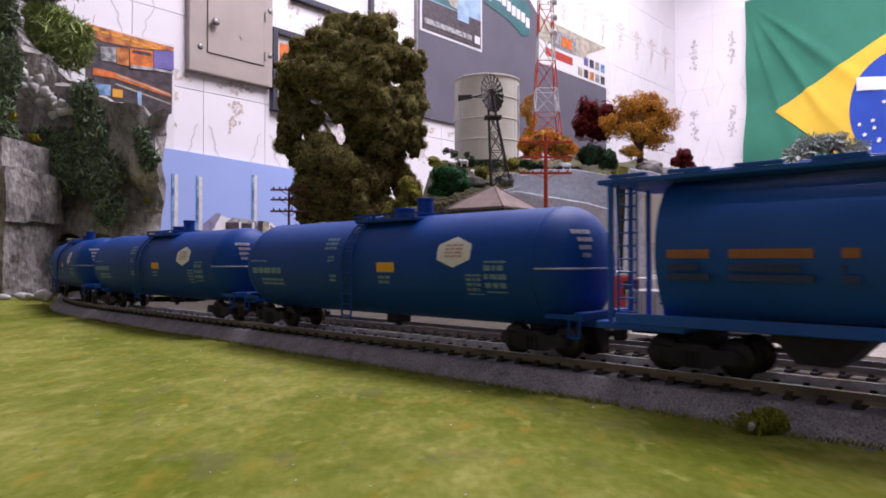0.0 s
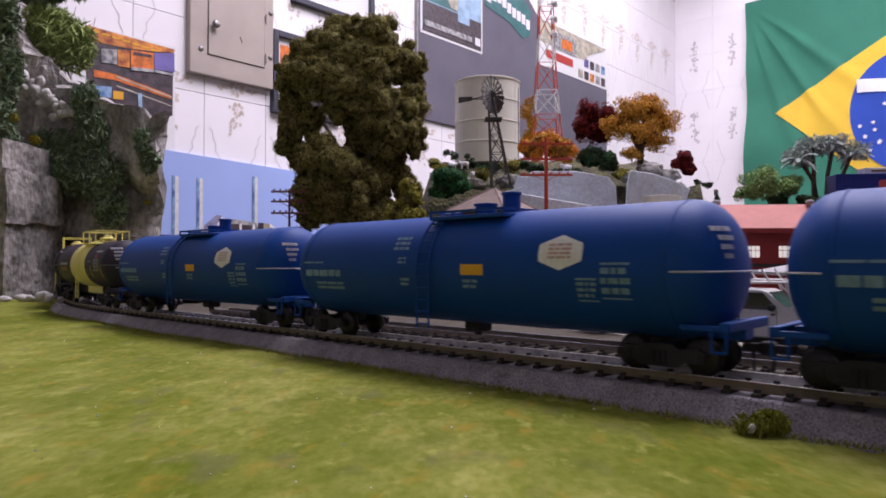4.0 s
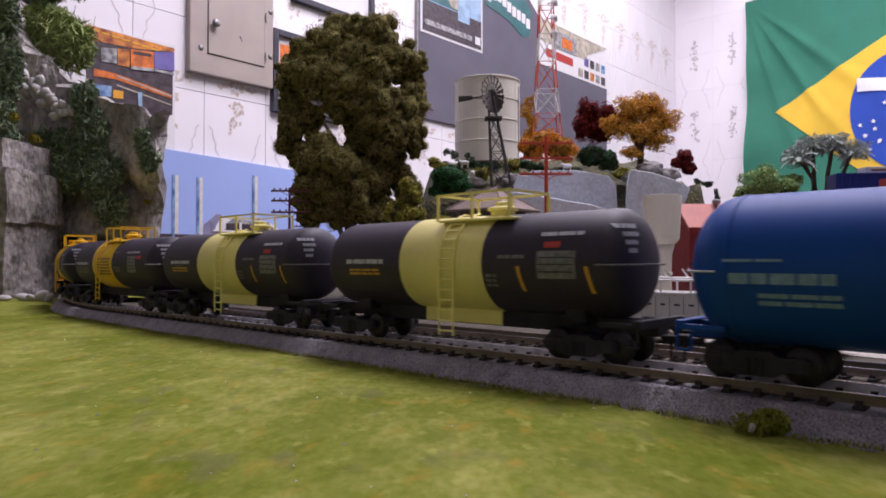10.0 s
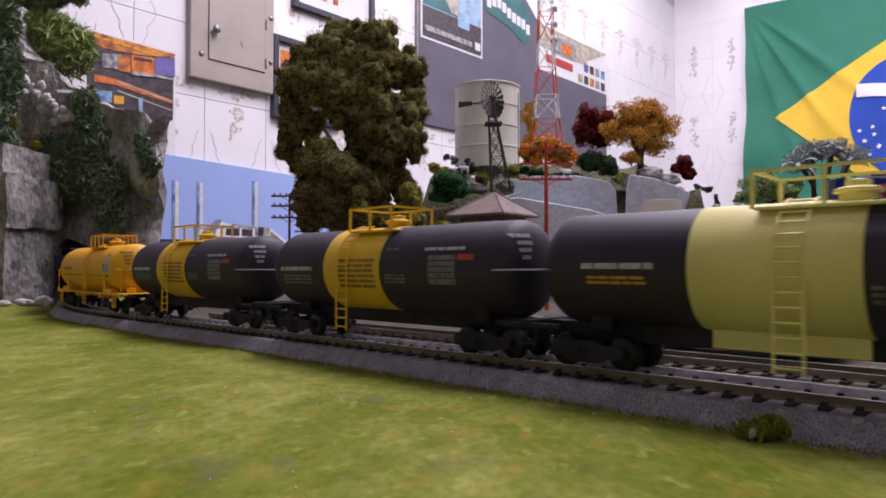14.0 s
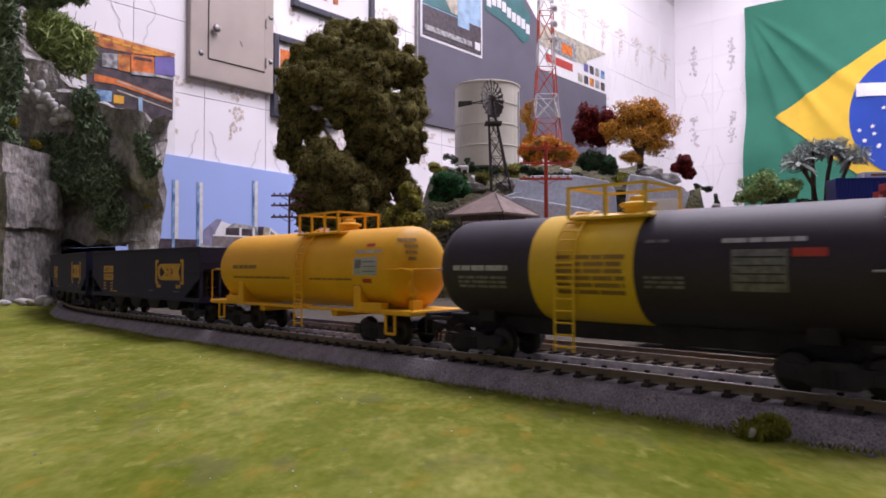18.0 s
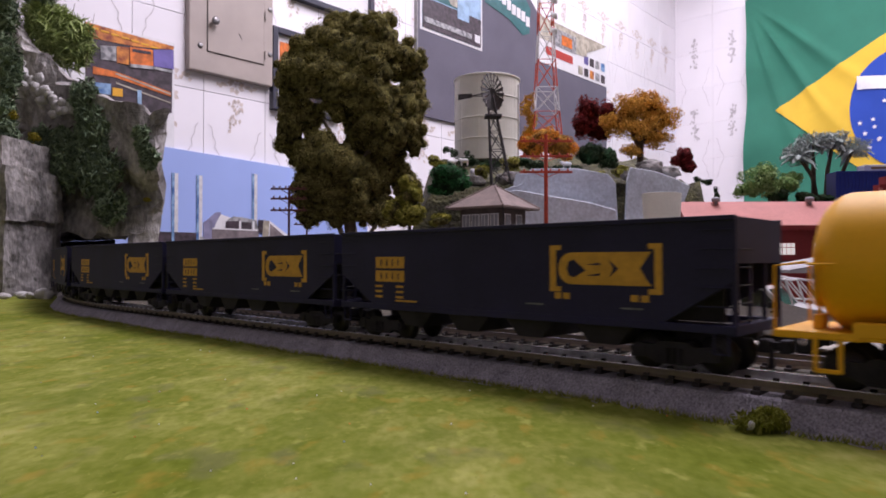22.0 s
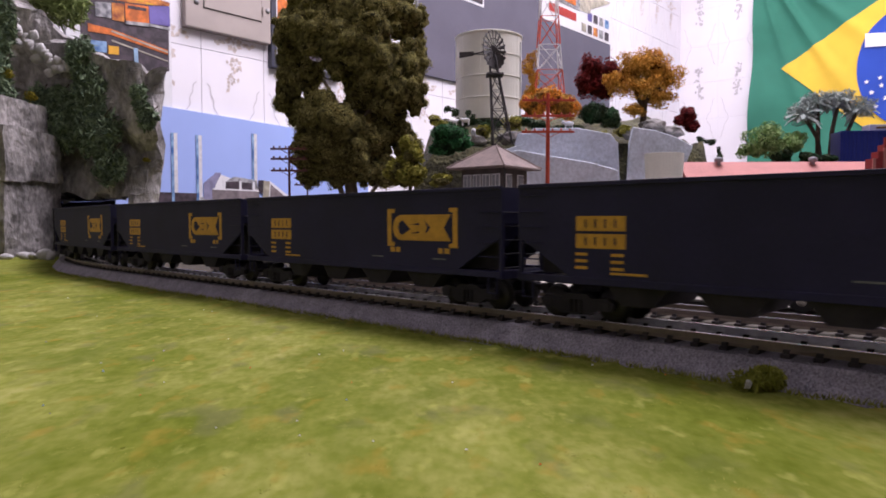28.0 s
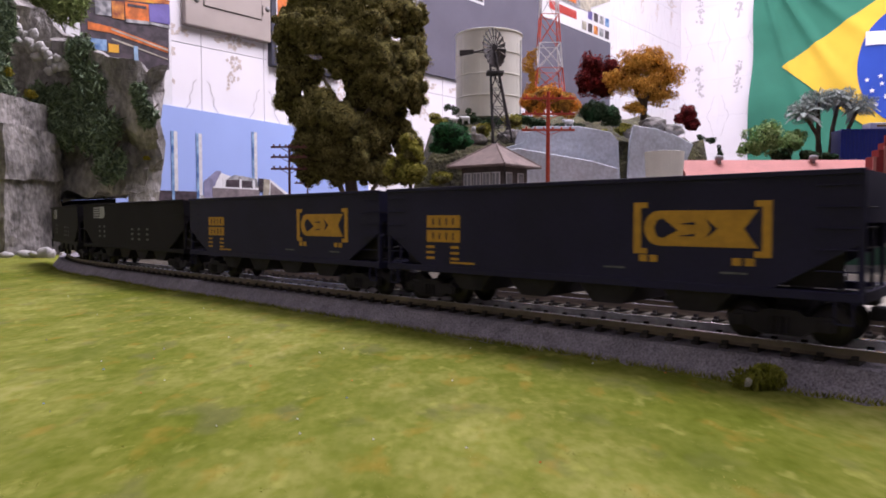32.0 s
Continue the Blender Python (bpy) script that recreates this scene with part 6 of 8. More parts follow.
foliage("ivy", "small dark ivy tuft near the cliff's corner", "ivy", (-0.3981, 0.8800, 0.1694),
        [(*(-0.3984, 0.8800, 0.1979), 0.0180, 0.012, 0.0210), (*(-0.3847, 0.8800, 0.1732), 0.0165, 0.012, 0.0165)], "l_ivy", 1500, 0.0026, 33, clumps=10, spread=0.45, long=1.8, droop=0.4)
foliage("ivy", "dark overhanging creeper along the cliff's high end", "ivy", (-0.5248, 0.8000, 0.1782),
        [(*(-0.5441, 0.8200, 0.3429), 0.0249, 0.02, 0.0415), (*(-0.5315, 0.8100, 0.2698), 0.0166, 0.016, 0.0485), (*(-0.5266, 0.8000, 0.2055), 0.0166, 0.014, 0.0318), (*(-0.5113, 0.8400, 0.3792), 0.0346, 0.02, 0.0111), (*(-0.4756, 0.8400, 0.3821), 0.0235, 0.02, 0.0069)], "l_ivy", 5200, 0.0026, 34, clumps=40, spread=0.4, long=2.4, droop=0.7)
for i, (p, r) in enumerate((((-0.5160, 0.8000, 0.2164), 0.010), ((-0.5257, 0.8600, 0.1987), 0.008), ((-0.5277, 0.8600, 0.1848), 0.007), ((-0.4434, 0.8900, 0.1822), 0.006), ((-0.3996, 0.9050, 0.1208), 0.006))):
    foliage("lichen", "yellow-green lichen tuft on the rock", "lichen", p, [(*p, r, r * 0.8, r * 0.8)], "l_yellow", 420, 0.0014, 40 + i, group="rock lichen", clumps=6, spread=0.6)
foliage("reeds", "feathery green reeds growing on the cliff top", "reeds", (-0.5441, 0.9500, 0.3010),
        [(*(-0.5631, 0.9600, 0.3696), 0.0292, 0.03, 0.0405), (*(-0.5398, 0.9700, 0.3564), 0.0292, 0.03, 0.0421), (*(-0.5777, 0.9500, 0.3825), 0.0195, 0.02, 0.0324)],
        "l_reed", 5200, 0.0024, 35, clumps=40, spread=0.50, long=4.2, droop=-0.5)


# ---- the hill behind the tracks ----
def hill_height(x, y):
    h = 0.150 + 0.075 * min(max((y - 1.02) / 0.20, 0), 1)
    h += 0.012 * nz(x, y, 14, 2) + 0.004 * nz(x, y, 60, 3)
    left = min(max((x + 0.10) / 0.10, 0), 1)
    right = min(max((0.40 + 0.12 * max(0, 0.15 - abs(y - 1.05)) - x) / 0.03, 0), 1)
    front = min(max((y - 0.96) / 0.02, 0), 1)
    return -0.006 + (h + 0.006) * left * left * (3 - 2 * left) * right * front


hill = part_mesh("hill", grid_mesh("hill", -0.22, 0.64, 0.955, 1.95, 90, 100, hill_height), "soil", None, smooth=True)
tagged(hill, "brown-green earth hill carrying the model farm", "hill", kind="structure")


def terrace_height(x, y):
    f = min(max((y - 0.80) / 0.015, 0), 1) * min(max((x - 0.40) / 0.03, 0), 1)
    return -0.006 + (0.112 + 0.006 * nz(x, y, 25, 6)) * f


terrace = part_mesh("terrace", grid_mesh("terrace", 0.39, 1.5, 0.79, 1.7, 60, 60, terrace_height), "soil", None, smooth=True)
tagged(terrace, "raised earth terrace behind the red building", "terrace", kind="structure")


def rock_board(name, label, pts, y0, y1, lean):
    bm = B()
    fr = [bm.verts.new((x, y0 + (y1 - y0) * (x - pts[0][0]) / (pts[-1][0] - pts[0][0]) + lean * z, z)) for x, z in pts]
    f = bm.faces.new(fr)
    r = bmesh.ops.extrude_face_region(bm, geom=[f])["geom"]
    bmesh.ops.translate(bm, vec=(0.004, 0.022, 0), verts=[v for v in r if isinstance(v, bmesh.types.BMVert)])
    bmesh.ops.bevel(bm, geom=[e for e in bm.edges], offset=0.0007, segments=1, affect="EDGES", profile=0.5)
    return solo(name, bm, "grey_panel", label, "rock wall", "rock walls")


rock_board("rock_wall", "smooth blue-grey rock wall below the autumn trees", [(0.083, -0.005), (0.085, 0.140), (0.112, 0.148), (0.125, 0.170), (0.19, 0.171), (0.236, 0.163), (0.247, 0.150), (0.255, -0.005)], 0.94, 0.95, 0.04)
rock_board("rock_wall", "angular blue-grey rock wall with a peaked top", [(0.248, -0.005), (0.258, 0.150), (0.263, 0.170), (0.300, 0.168), (0.335, 0.160), (0.372, 0.146), (0.377, 0.130), (0.385, -0.005)], 0.925, 0.99, 0.03)
rock_board("rock_wall", "dark blue-grey rock block under the windmill", [(0.100, -0.005), (0.100, 0.150), (0.104, 0.163), (0.138, 0.163), (0.142, 0.150), (0.145, -0.005)], 0.945, 0.948, 0.03)
rock_board("rock_wall", "low blue-grey slab leaning on the rock wall", [(0.06, -0.005), (0.062, 0.128), (0.10, 0.135), (0.20, 0.118), (0.235, 0.108), (0.24, -0.005)], 0.90, 0.905, 0.02)


def lump(name, label, p, r, seed, material="boulder"):
    bm = B()
    for v in bmesh.ops.create_icosphere(bm, subdivisions=3, radius=1.0)["verts"]:
        n = v.co.copy()
        d = 1 + 0.35 * noise.noise(n * 1.6 + Vector((seed * 3.3, 0, 0))) + 0.12 * noise.noise(n * 5)
        v.co = Vector((n.x * r[0], n.y * r[1], n.z * r[2])) * d
    return solo(name, bm, material, label, "boulder", "hill boulders", at=p)


lump("boulder", "pale grey boulder beside the orange tree", (0.3100, 1.0000, 0.1800), (0.020, 0.016, 0.010), 1)
lump("boulder", "grey flat boulder on the rock wall", (0.3395, 1.0000, 0.1715), (0.016, 0.014, 0.009), 2)
lump("boulder", "small grey boulder under the red bush", (0.2760, 0.9850, 0.1662), (0.014, 0.012, 0.010), 3)
lump("boulder", "mossy grey boulder by the windmill", (0.1045, 1.0200, 0.1637), (0.022, 0.016, 0.011), 4, "rock")
lump("boulder", "dark boulder below the green bush", (0.0466, 1.0200, 0.1602), (0.018, 0.014, 0.010), 5, "rock")


# ---- farm on the hill ----
def silo():
    x, y, z = (0.0813, 1.2300, 0.2243)
    t = thing("storage_tank", "cream ribbed steel storage tank on the hill", "storage tank", at=Vector((x, y, z - 0.006)))
    r, h = 0.0592, 0.150
    prof = [(r, 0)]
    for i in range(1, 4):
        prof += [(r, h * i / 4 - 0.0012), (r + 0.0010, h * i / 4 - 0.0006), (r + 0.0010, h * i / 4 + 0.0006), (r, h * i / 4 + 0.0012)]
    part("shell", lathe(B(), prof + [(r, h)], 64), "silo", t)
    part("rim", lathe(B(), [(r + 0.0002, h - 0.002), (r + 0.0018, h - 0.001), (r + 0.0018, h + 0.0012), (r, h + 0.002)], 64), "silo", t)
    part("roof", lathe(B(), [(r, h + 0.0015), (r * 0.5, h + 0.006), (0.001, h + 0.009)], 64), "silo", t)
    for i in range(10):
        a2 = 2 * math.pi * i / 10
        part("seam", box(B(), r - 0.0004, r + 0.0004, -0.0005, 0.0005, 0, h, m=Matrix.Rotation(a2, 4, "Z")), "silo", t)
    part("pipe", rod(B(), (r * 0.93, -r * 0.42, 0), (r * 0.93, -r * 0.42, h * 0.92), 0.0012, 8), "white_metal", t)


silo()


def windmill():
    x, y, z = (0.0711, 1.0000, 0.1528)
    t = thing("windmill", "dark metal farm windmill on lattice tower", "windmill", at=Vector((x, y, z - 0.004)))
    h = 0.138

    def leg(k, j, z0):
        w = 0.0115 * (1 - z0 / (h * 1.06)) + 0.0028
        return Vector((k * w + 0.016 * (1 - z0 / h), j * w, z0))
    for k in (-1, 1):
        for j in (-1, 1):
            part("leg", rod(B(), leg(k, j, 0), leg(k, j, h), 0.0013, 6), "dark_metal", t)
    n = 5
    for i in range(n):
        z0, z1 = h * i / n, h * (i + 1) / n
        for a2, b2 in (((-1, -1), (1, -1)), ((1, -1), (1, 1)), ((1, 1), (-1, 1)), ((-1, 1), (-1, -1))):
            part("brace", rod(B(), leg(*a2, z0), leg(*b2, z1), 0.0008, 5), "dark_metal", t)
            part("brace", rod(B(), leg(*b2, z0), leg(*a2, z1), 0.0008, 5), "dark_metal", t)
            part("girt", rod(B(), leg(*a2, z1), leg(*b2, z1), 0.0006, 5), "dark_metal", t)
    part("platform", box(B(), -0.0085, 0.0165, -0.012, 0.012, h * 0.755, h * 0.78, 0.0006), "dark_metal", t)
    top = Vector((0.003, -0.004, h + 0.004))
    head = part("head", box(B(), -0.004, 0.004, -0.006, 0.008, h - 0.006, h + 0.010, 0.001), "dark_metal", t)
    ax = Matrix.Translation(top) @ Matrix.Rotation(radians(50), 4, "Z") @ Matrix.Rotation(math.pi / 2, 4, "X")
    for i in range(18):
        a2 = 2 * math.pi * i / 18
        bm = B()
        prism(bm, [(0.006, -0.0010), (0.0285, -0.0036), (0.0285, 0.0036), (0.006, 0.0010)], -0.0003, 0.0003, ax @ Matrix.Rotation(a2, 4, "Z") @ Matrix.Rotation(0.4, 4, "X") @ Matrix.Rotation(math.pi / 2, 4, "X"))
        part("blade", bm, "dark_metal", head)
    for rr in (0.0165, 0.0270):
        bm = B()
        pts = [ax @ Vector((rr * math.cos(2 * math.pi * i / 24), rr * math.sin(2 * math.pi * i / 24), 0)) for i in range(25)]
        tube(bm, pts, [0.0006] * 25, 5)
        part("wheel_ring", bm, "dark_metal", head)
    part("hub", rod(B(), top + Vector((0, -0.004, 0)), top + Vector((0, 0.004, 0)), 0.004, 12), "dark_metal", head)
    bm = B()
    rod(bm, top, top + Vector((-0.034, 0.01, -0.004)), 0.0009, 6)
    rod(bm, top + Vector((0, 0, -0.006)), top + Vector((-0.034, 0.01, -0.004)), 0.0007, 6)
    part("tail_boom", bm, "dark_metal", head)
    bm = B()
    prism(bm, [(-0.030, -0.006), (-0.051, -0.010), (-0.051, -0.001), (-0.030, 0.000)], 0.0096, 0.0104, Matrix.Translation(top))
    part("tail_vane", bm, "dark_metal", head)


windmill()


def radio_tower():
    x, y, z = (0.2004, 1.3000, 0.2302)
    t = thing("radio_tower", "red and white lattice radio tower with dishes", "radio tower", at=Vector((x, y, z - 0.004)))
    lv = [0.0, 0.055, 0.098, 0.146, 0.200, 0.254, 0.310, 0.370, 0.43]

    def c(k, z0):
        w = 0.042 - 0.145 * z0 * (1 - z0 / 0.7)
        a2 = k * math.pi / 2 + math.pi / 4
        return Vector((w * math.cos(a2) * 1.1, w * math.sin(a2) * 1.1, z0))
    for i, (z0, z1) in enumerate(zip(lv, lv[1:])):
        mt = "white_metal" if i in (2, 4, 6) else "red_metal"
        for k in range(4):
            part("leg", rod(B(), c(k, z0), c(k, z1), 0.0011, 5), mt, t)
            part("brace", rod(B(), c(k, z0), c(k + 1, z1), 0.0007, 5), mt, t)
            part("brace", rod(B(), c(k + 1, z0), c(k, z1), 0.0007, 5), mt, t)
            part("girt", rod(B(), c(k, z1), c(k + 1, z1), 0.0007, 5), mt, t)
    for zz in (0.318, 0.288, 0.258):
        bm = B()
        lathe(bm, [(0.009, -0.0035), (0.0095, -0.003), (0.006, 0.000), (0.002, 0.003)], 20, "z", Matrix.Translation((0.017, -0.012, zz)) @ Matrix.Rotation(radians(70), 4, "X") @ Matrix.Rotation(radians(35), 4, "Y"))
        d = part("dish", bm, "white_metal", t, "grey-white dish aerial")
        part("dish_bracket", rod(B(), (0.017, -0.011, zz), (0.004, 0, zz), 0.0009, 6), "steel", d)


radio_tower()


def telegraph(name, label, px_base, h, arms, w, mt, group, r=0.0016, pins=4):
    t = thing(name, label, "telegraph pole", group, at=Vector(px_base))
    part("pole", rod(B(), (0, 0, -0.004), (0, 0, h), r, 10, r * 0.75), mt, t)
    for z in arms:
        part("crossarm", box(B(), -w / 2, w / 2, -0.0021, -0.0003, z - 0.0011, z + 0.0011, 0.0002), mt, t)
        for i in range(pins):
            x = -w / 2 + w * (i + 0.5) / pins
            part("insulator", lathe(B(), [(0.0006, 0), (0.0010, 0.0004), (0.0010, 0.0018), (0.0005, 0.0024)], 8, "z", Matrix.Translation((x, -0.0012, z + 0.0011))), mt, t)
        bm = B()
        for k in (-1, 1):
            rod(bm, (k * w * 0.22, -0.0012, z - 0.001), (0, -0.0014, z - 0.006), 0.0004, 5)
        part("arm_brace", bm, mt, t)
    return t


telegraph("telegraph_pole", "red-brown telegraph pole with three crossarms", (-0.1795, 0.7800, 0.0098), 0.1170, [0.0885, 0.1020, 0.1135], 0.0420, "brown_wood", "brown telegraph poles", pins=6)
telegraph("telegraph_pole", "far red-brown telegraph pole half behind the tree", (-0.2236, 1.1000, 0.0151), 0.108, [0.083, 0.094, 0.104], 0.042, "brown_wood", "brown telegraph poles", pins=6)
telegraph("telegraph_pole", "bright red telegraph pole beside the hut", ((0.1080, 0.7000, 0.0131)[0], 0.70, 0.0), 0.172, [0.1325, 0.1490, 0.1650], 0.0545, "red_metal", "", 0.0025, 6)

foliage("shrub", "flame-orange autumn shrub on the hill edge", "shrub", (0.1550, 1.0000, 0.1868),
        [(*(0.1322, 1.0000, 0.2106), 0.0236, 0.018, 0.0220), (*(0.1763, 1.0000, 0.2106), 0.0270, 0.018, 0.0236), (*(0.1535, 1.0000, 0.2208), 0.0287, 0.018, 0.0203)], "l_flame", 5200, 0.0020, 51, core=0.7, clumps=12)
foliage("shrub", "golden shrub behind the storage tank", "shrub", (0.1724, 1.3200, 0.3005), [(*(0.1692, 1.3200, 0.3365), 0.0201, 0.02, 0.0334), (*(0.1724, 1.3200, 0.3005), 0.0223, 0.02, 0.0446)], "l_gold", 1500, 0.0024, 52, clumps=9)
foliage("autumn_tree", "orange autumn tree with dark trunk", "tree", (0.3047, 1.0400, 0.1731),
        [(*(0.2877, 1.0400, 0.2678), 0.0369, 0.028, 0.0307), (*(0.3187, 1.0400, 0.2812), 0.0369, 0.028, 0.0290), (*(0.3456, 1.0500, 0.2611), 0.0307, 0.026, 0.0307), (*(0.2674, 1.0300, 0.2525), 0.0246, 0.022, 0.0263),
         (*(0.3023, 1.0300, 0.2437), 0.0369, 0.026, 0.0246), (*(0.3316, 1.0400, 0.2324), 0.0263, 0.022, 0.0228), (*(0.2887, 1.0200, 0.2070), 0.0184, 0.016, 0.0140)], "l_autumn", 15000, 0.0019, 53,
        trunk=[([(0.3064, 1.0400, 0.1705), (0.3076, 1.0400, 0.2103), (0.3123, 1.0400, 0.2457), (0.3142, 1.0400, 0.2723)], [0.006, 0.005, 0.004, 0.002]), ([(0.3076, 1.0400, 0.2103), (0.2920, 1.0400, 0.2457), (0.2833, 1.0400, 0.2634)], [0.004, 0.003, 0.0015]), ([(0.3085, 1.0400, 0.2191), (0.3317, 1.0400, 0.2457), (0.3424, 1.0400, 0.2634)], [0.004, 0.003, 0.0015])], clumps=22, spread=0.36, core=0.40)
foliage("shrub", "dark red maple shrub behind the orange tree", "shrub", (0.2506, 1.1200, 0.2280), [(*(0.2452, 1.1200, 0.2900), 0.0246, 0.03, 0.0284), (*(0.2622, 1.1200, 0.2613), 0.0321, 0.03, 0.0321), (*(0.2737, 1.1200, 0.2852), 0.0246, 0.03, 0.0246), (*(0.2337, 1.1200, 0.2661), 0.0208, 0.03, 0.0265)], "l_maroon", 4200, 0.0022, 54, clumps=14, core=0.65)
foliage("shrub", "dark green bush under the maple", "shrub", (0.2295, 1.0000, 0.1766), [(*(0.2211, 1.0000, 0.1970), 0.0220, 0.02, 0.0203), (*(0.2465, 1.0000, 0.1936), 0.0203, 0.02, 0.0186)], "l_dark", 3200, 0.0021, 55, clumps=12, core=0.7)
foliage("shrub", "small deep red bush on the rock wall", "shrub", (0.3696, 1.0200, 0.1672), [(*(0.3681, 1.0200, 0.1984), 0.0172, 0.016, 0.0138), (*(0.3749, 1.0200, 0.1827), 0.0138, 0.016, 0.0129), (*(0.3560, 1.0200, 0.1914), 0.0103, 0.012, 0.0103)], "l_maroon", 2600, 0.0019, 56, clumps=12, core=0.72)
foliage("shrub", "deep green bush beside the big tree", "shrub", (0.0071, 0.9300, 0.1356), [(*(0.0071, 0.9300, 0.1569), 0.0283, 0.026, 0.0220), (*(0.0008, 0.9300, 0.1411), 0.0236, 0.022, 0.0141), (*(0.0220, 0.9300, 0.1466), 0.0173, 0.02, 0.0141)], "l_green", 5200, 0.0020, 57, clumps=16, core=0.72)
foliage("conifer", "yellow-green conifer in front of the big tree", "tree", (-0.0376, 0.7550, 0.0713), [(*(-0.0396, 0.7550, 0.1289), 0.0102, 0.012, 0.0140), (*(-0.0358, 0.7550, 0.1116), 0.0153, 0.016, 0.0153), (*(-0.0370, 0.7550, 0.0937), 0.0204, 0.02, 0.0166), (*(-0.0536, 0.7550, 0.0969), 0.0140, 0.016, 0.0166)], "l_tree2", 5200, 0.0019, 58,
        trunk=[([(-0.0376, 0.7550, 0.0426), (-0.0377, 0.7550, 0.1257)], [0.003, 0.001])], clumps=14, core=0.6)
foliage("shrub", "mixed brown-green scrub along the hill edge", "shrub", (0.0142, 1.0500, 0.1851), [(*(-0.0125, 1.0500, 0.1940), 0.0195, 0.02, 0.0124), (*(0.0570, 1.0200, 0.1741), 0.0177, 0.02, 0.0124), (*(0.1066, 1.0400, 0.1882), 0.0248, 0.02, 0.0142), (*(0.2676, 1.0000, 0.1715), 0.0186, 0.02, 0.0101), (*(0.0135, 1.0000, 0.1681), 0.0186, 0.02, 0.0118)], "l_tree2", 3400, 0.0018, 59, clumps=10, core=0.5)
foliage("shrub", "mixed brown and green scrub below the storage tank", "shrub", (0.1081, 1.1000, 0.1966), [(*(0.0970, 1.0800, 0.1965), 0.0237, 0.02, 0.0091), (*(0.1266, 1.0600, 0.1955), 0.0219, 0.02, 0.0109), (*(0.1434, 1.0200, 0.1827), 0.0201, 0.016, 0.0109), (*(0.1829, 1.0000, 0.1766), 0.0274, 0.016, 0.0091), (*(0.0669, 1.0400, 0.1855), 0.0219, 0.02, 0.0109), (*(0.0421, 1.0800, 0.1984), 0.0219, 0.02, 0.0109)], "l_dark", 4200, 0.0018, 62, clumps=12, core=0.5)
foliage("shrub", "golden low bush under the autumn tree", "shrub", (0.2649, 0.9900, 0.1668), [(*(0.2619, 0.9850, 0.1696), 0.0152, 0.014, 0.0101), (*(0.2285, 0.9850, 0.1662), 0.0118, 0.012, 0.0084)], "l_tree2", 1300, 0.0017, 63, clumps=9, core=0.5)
foliage("shrub", "dark scrub behind the rock wall", "shrub", (0.4259, 1.0800, 0.1525), [(*(0.4260, 1.0800, 0.1635), 0.0128, 0.012, 0.0082), (*(0.4359, 1.0600, 0.1460), 0.0082, 0.012, 0.0146), (*(0.4096, 1.0800, 0.1690), 0.0082, 0.012, 0.0073)], "l_dark", 900, 0.0017, 60, clumps=6)
foliage("shrub", "purple-brown scrub at the storage tank's foot", "shrub", (0.0110, 1.1800, 0.2179), [(*(0.0108, 1.1600, 0.2247), 0.0157, 0.015, 0.0137), (*(0.0425, 1.1400, 0.2167), 0.0137, 0.015, 0.0088)], "l_dark", 900, 0.0017, 61, clumps=6)


def cow_mesh():
    bm = B()
    for c, r in (((0, 0, 0.0105), (0.0095, 0.0042, 0.0048)), ((0.0105, 0, 0.0140), (0.0036, 0.0024, 0.0026)), ((0.008, 0, 0.0125), (0.004, 0.0026, 0.0034))):
        bmesh.ops.create_uvsphere(bm, u_segments=12, v_segments=8, radius=1.0, matrix=Matrix.Translation(c) @ Matrix.Diagonal((*r, 1)))
    for x in (-0.0065, 0.0062):
        for y in (-0.0024, 0.0024):
            rod(bm, (x, y, 0), (x, y, 0.009), 0.0009, 6, 0.0013)
    me = bpy.data.meshes.new("cow_figure")
    bm.to_mesh(me)
    bm.free()
    me.materials.append(M["paper"])
    return me


COW = cow_mesh()
for i, (p, rz) in enumerate((((0.0138, 1.0200, 0.1879), 30), ((0.0332, 1.0300, 0.1911), 160), ((0.0440, 1.0000, 0.1715), 75), ((0.0987, 1.0500, 0.1976), 10), ((0.1827, 0.9850, 0.1796), 170))):
    o = new("cow_figure", COW)
    o.matrix_world = Matrix.Translation((p[0], p[1], p[2] - 0.006)) @ Matrix.Rotation(radians(rz), 4, "Z") @ Matrix.Diagonal((0.75, 0.75, 0.75, 1))
    tagged(o, "small white animal figurine grazing on the hill", "figurine", "farm animals")


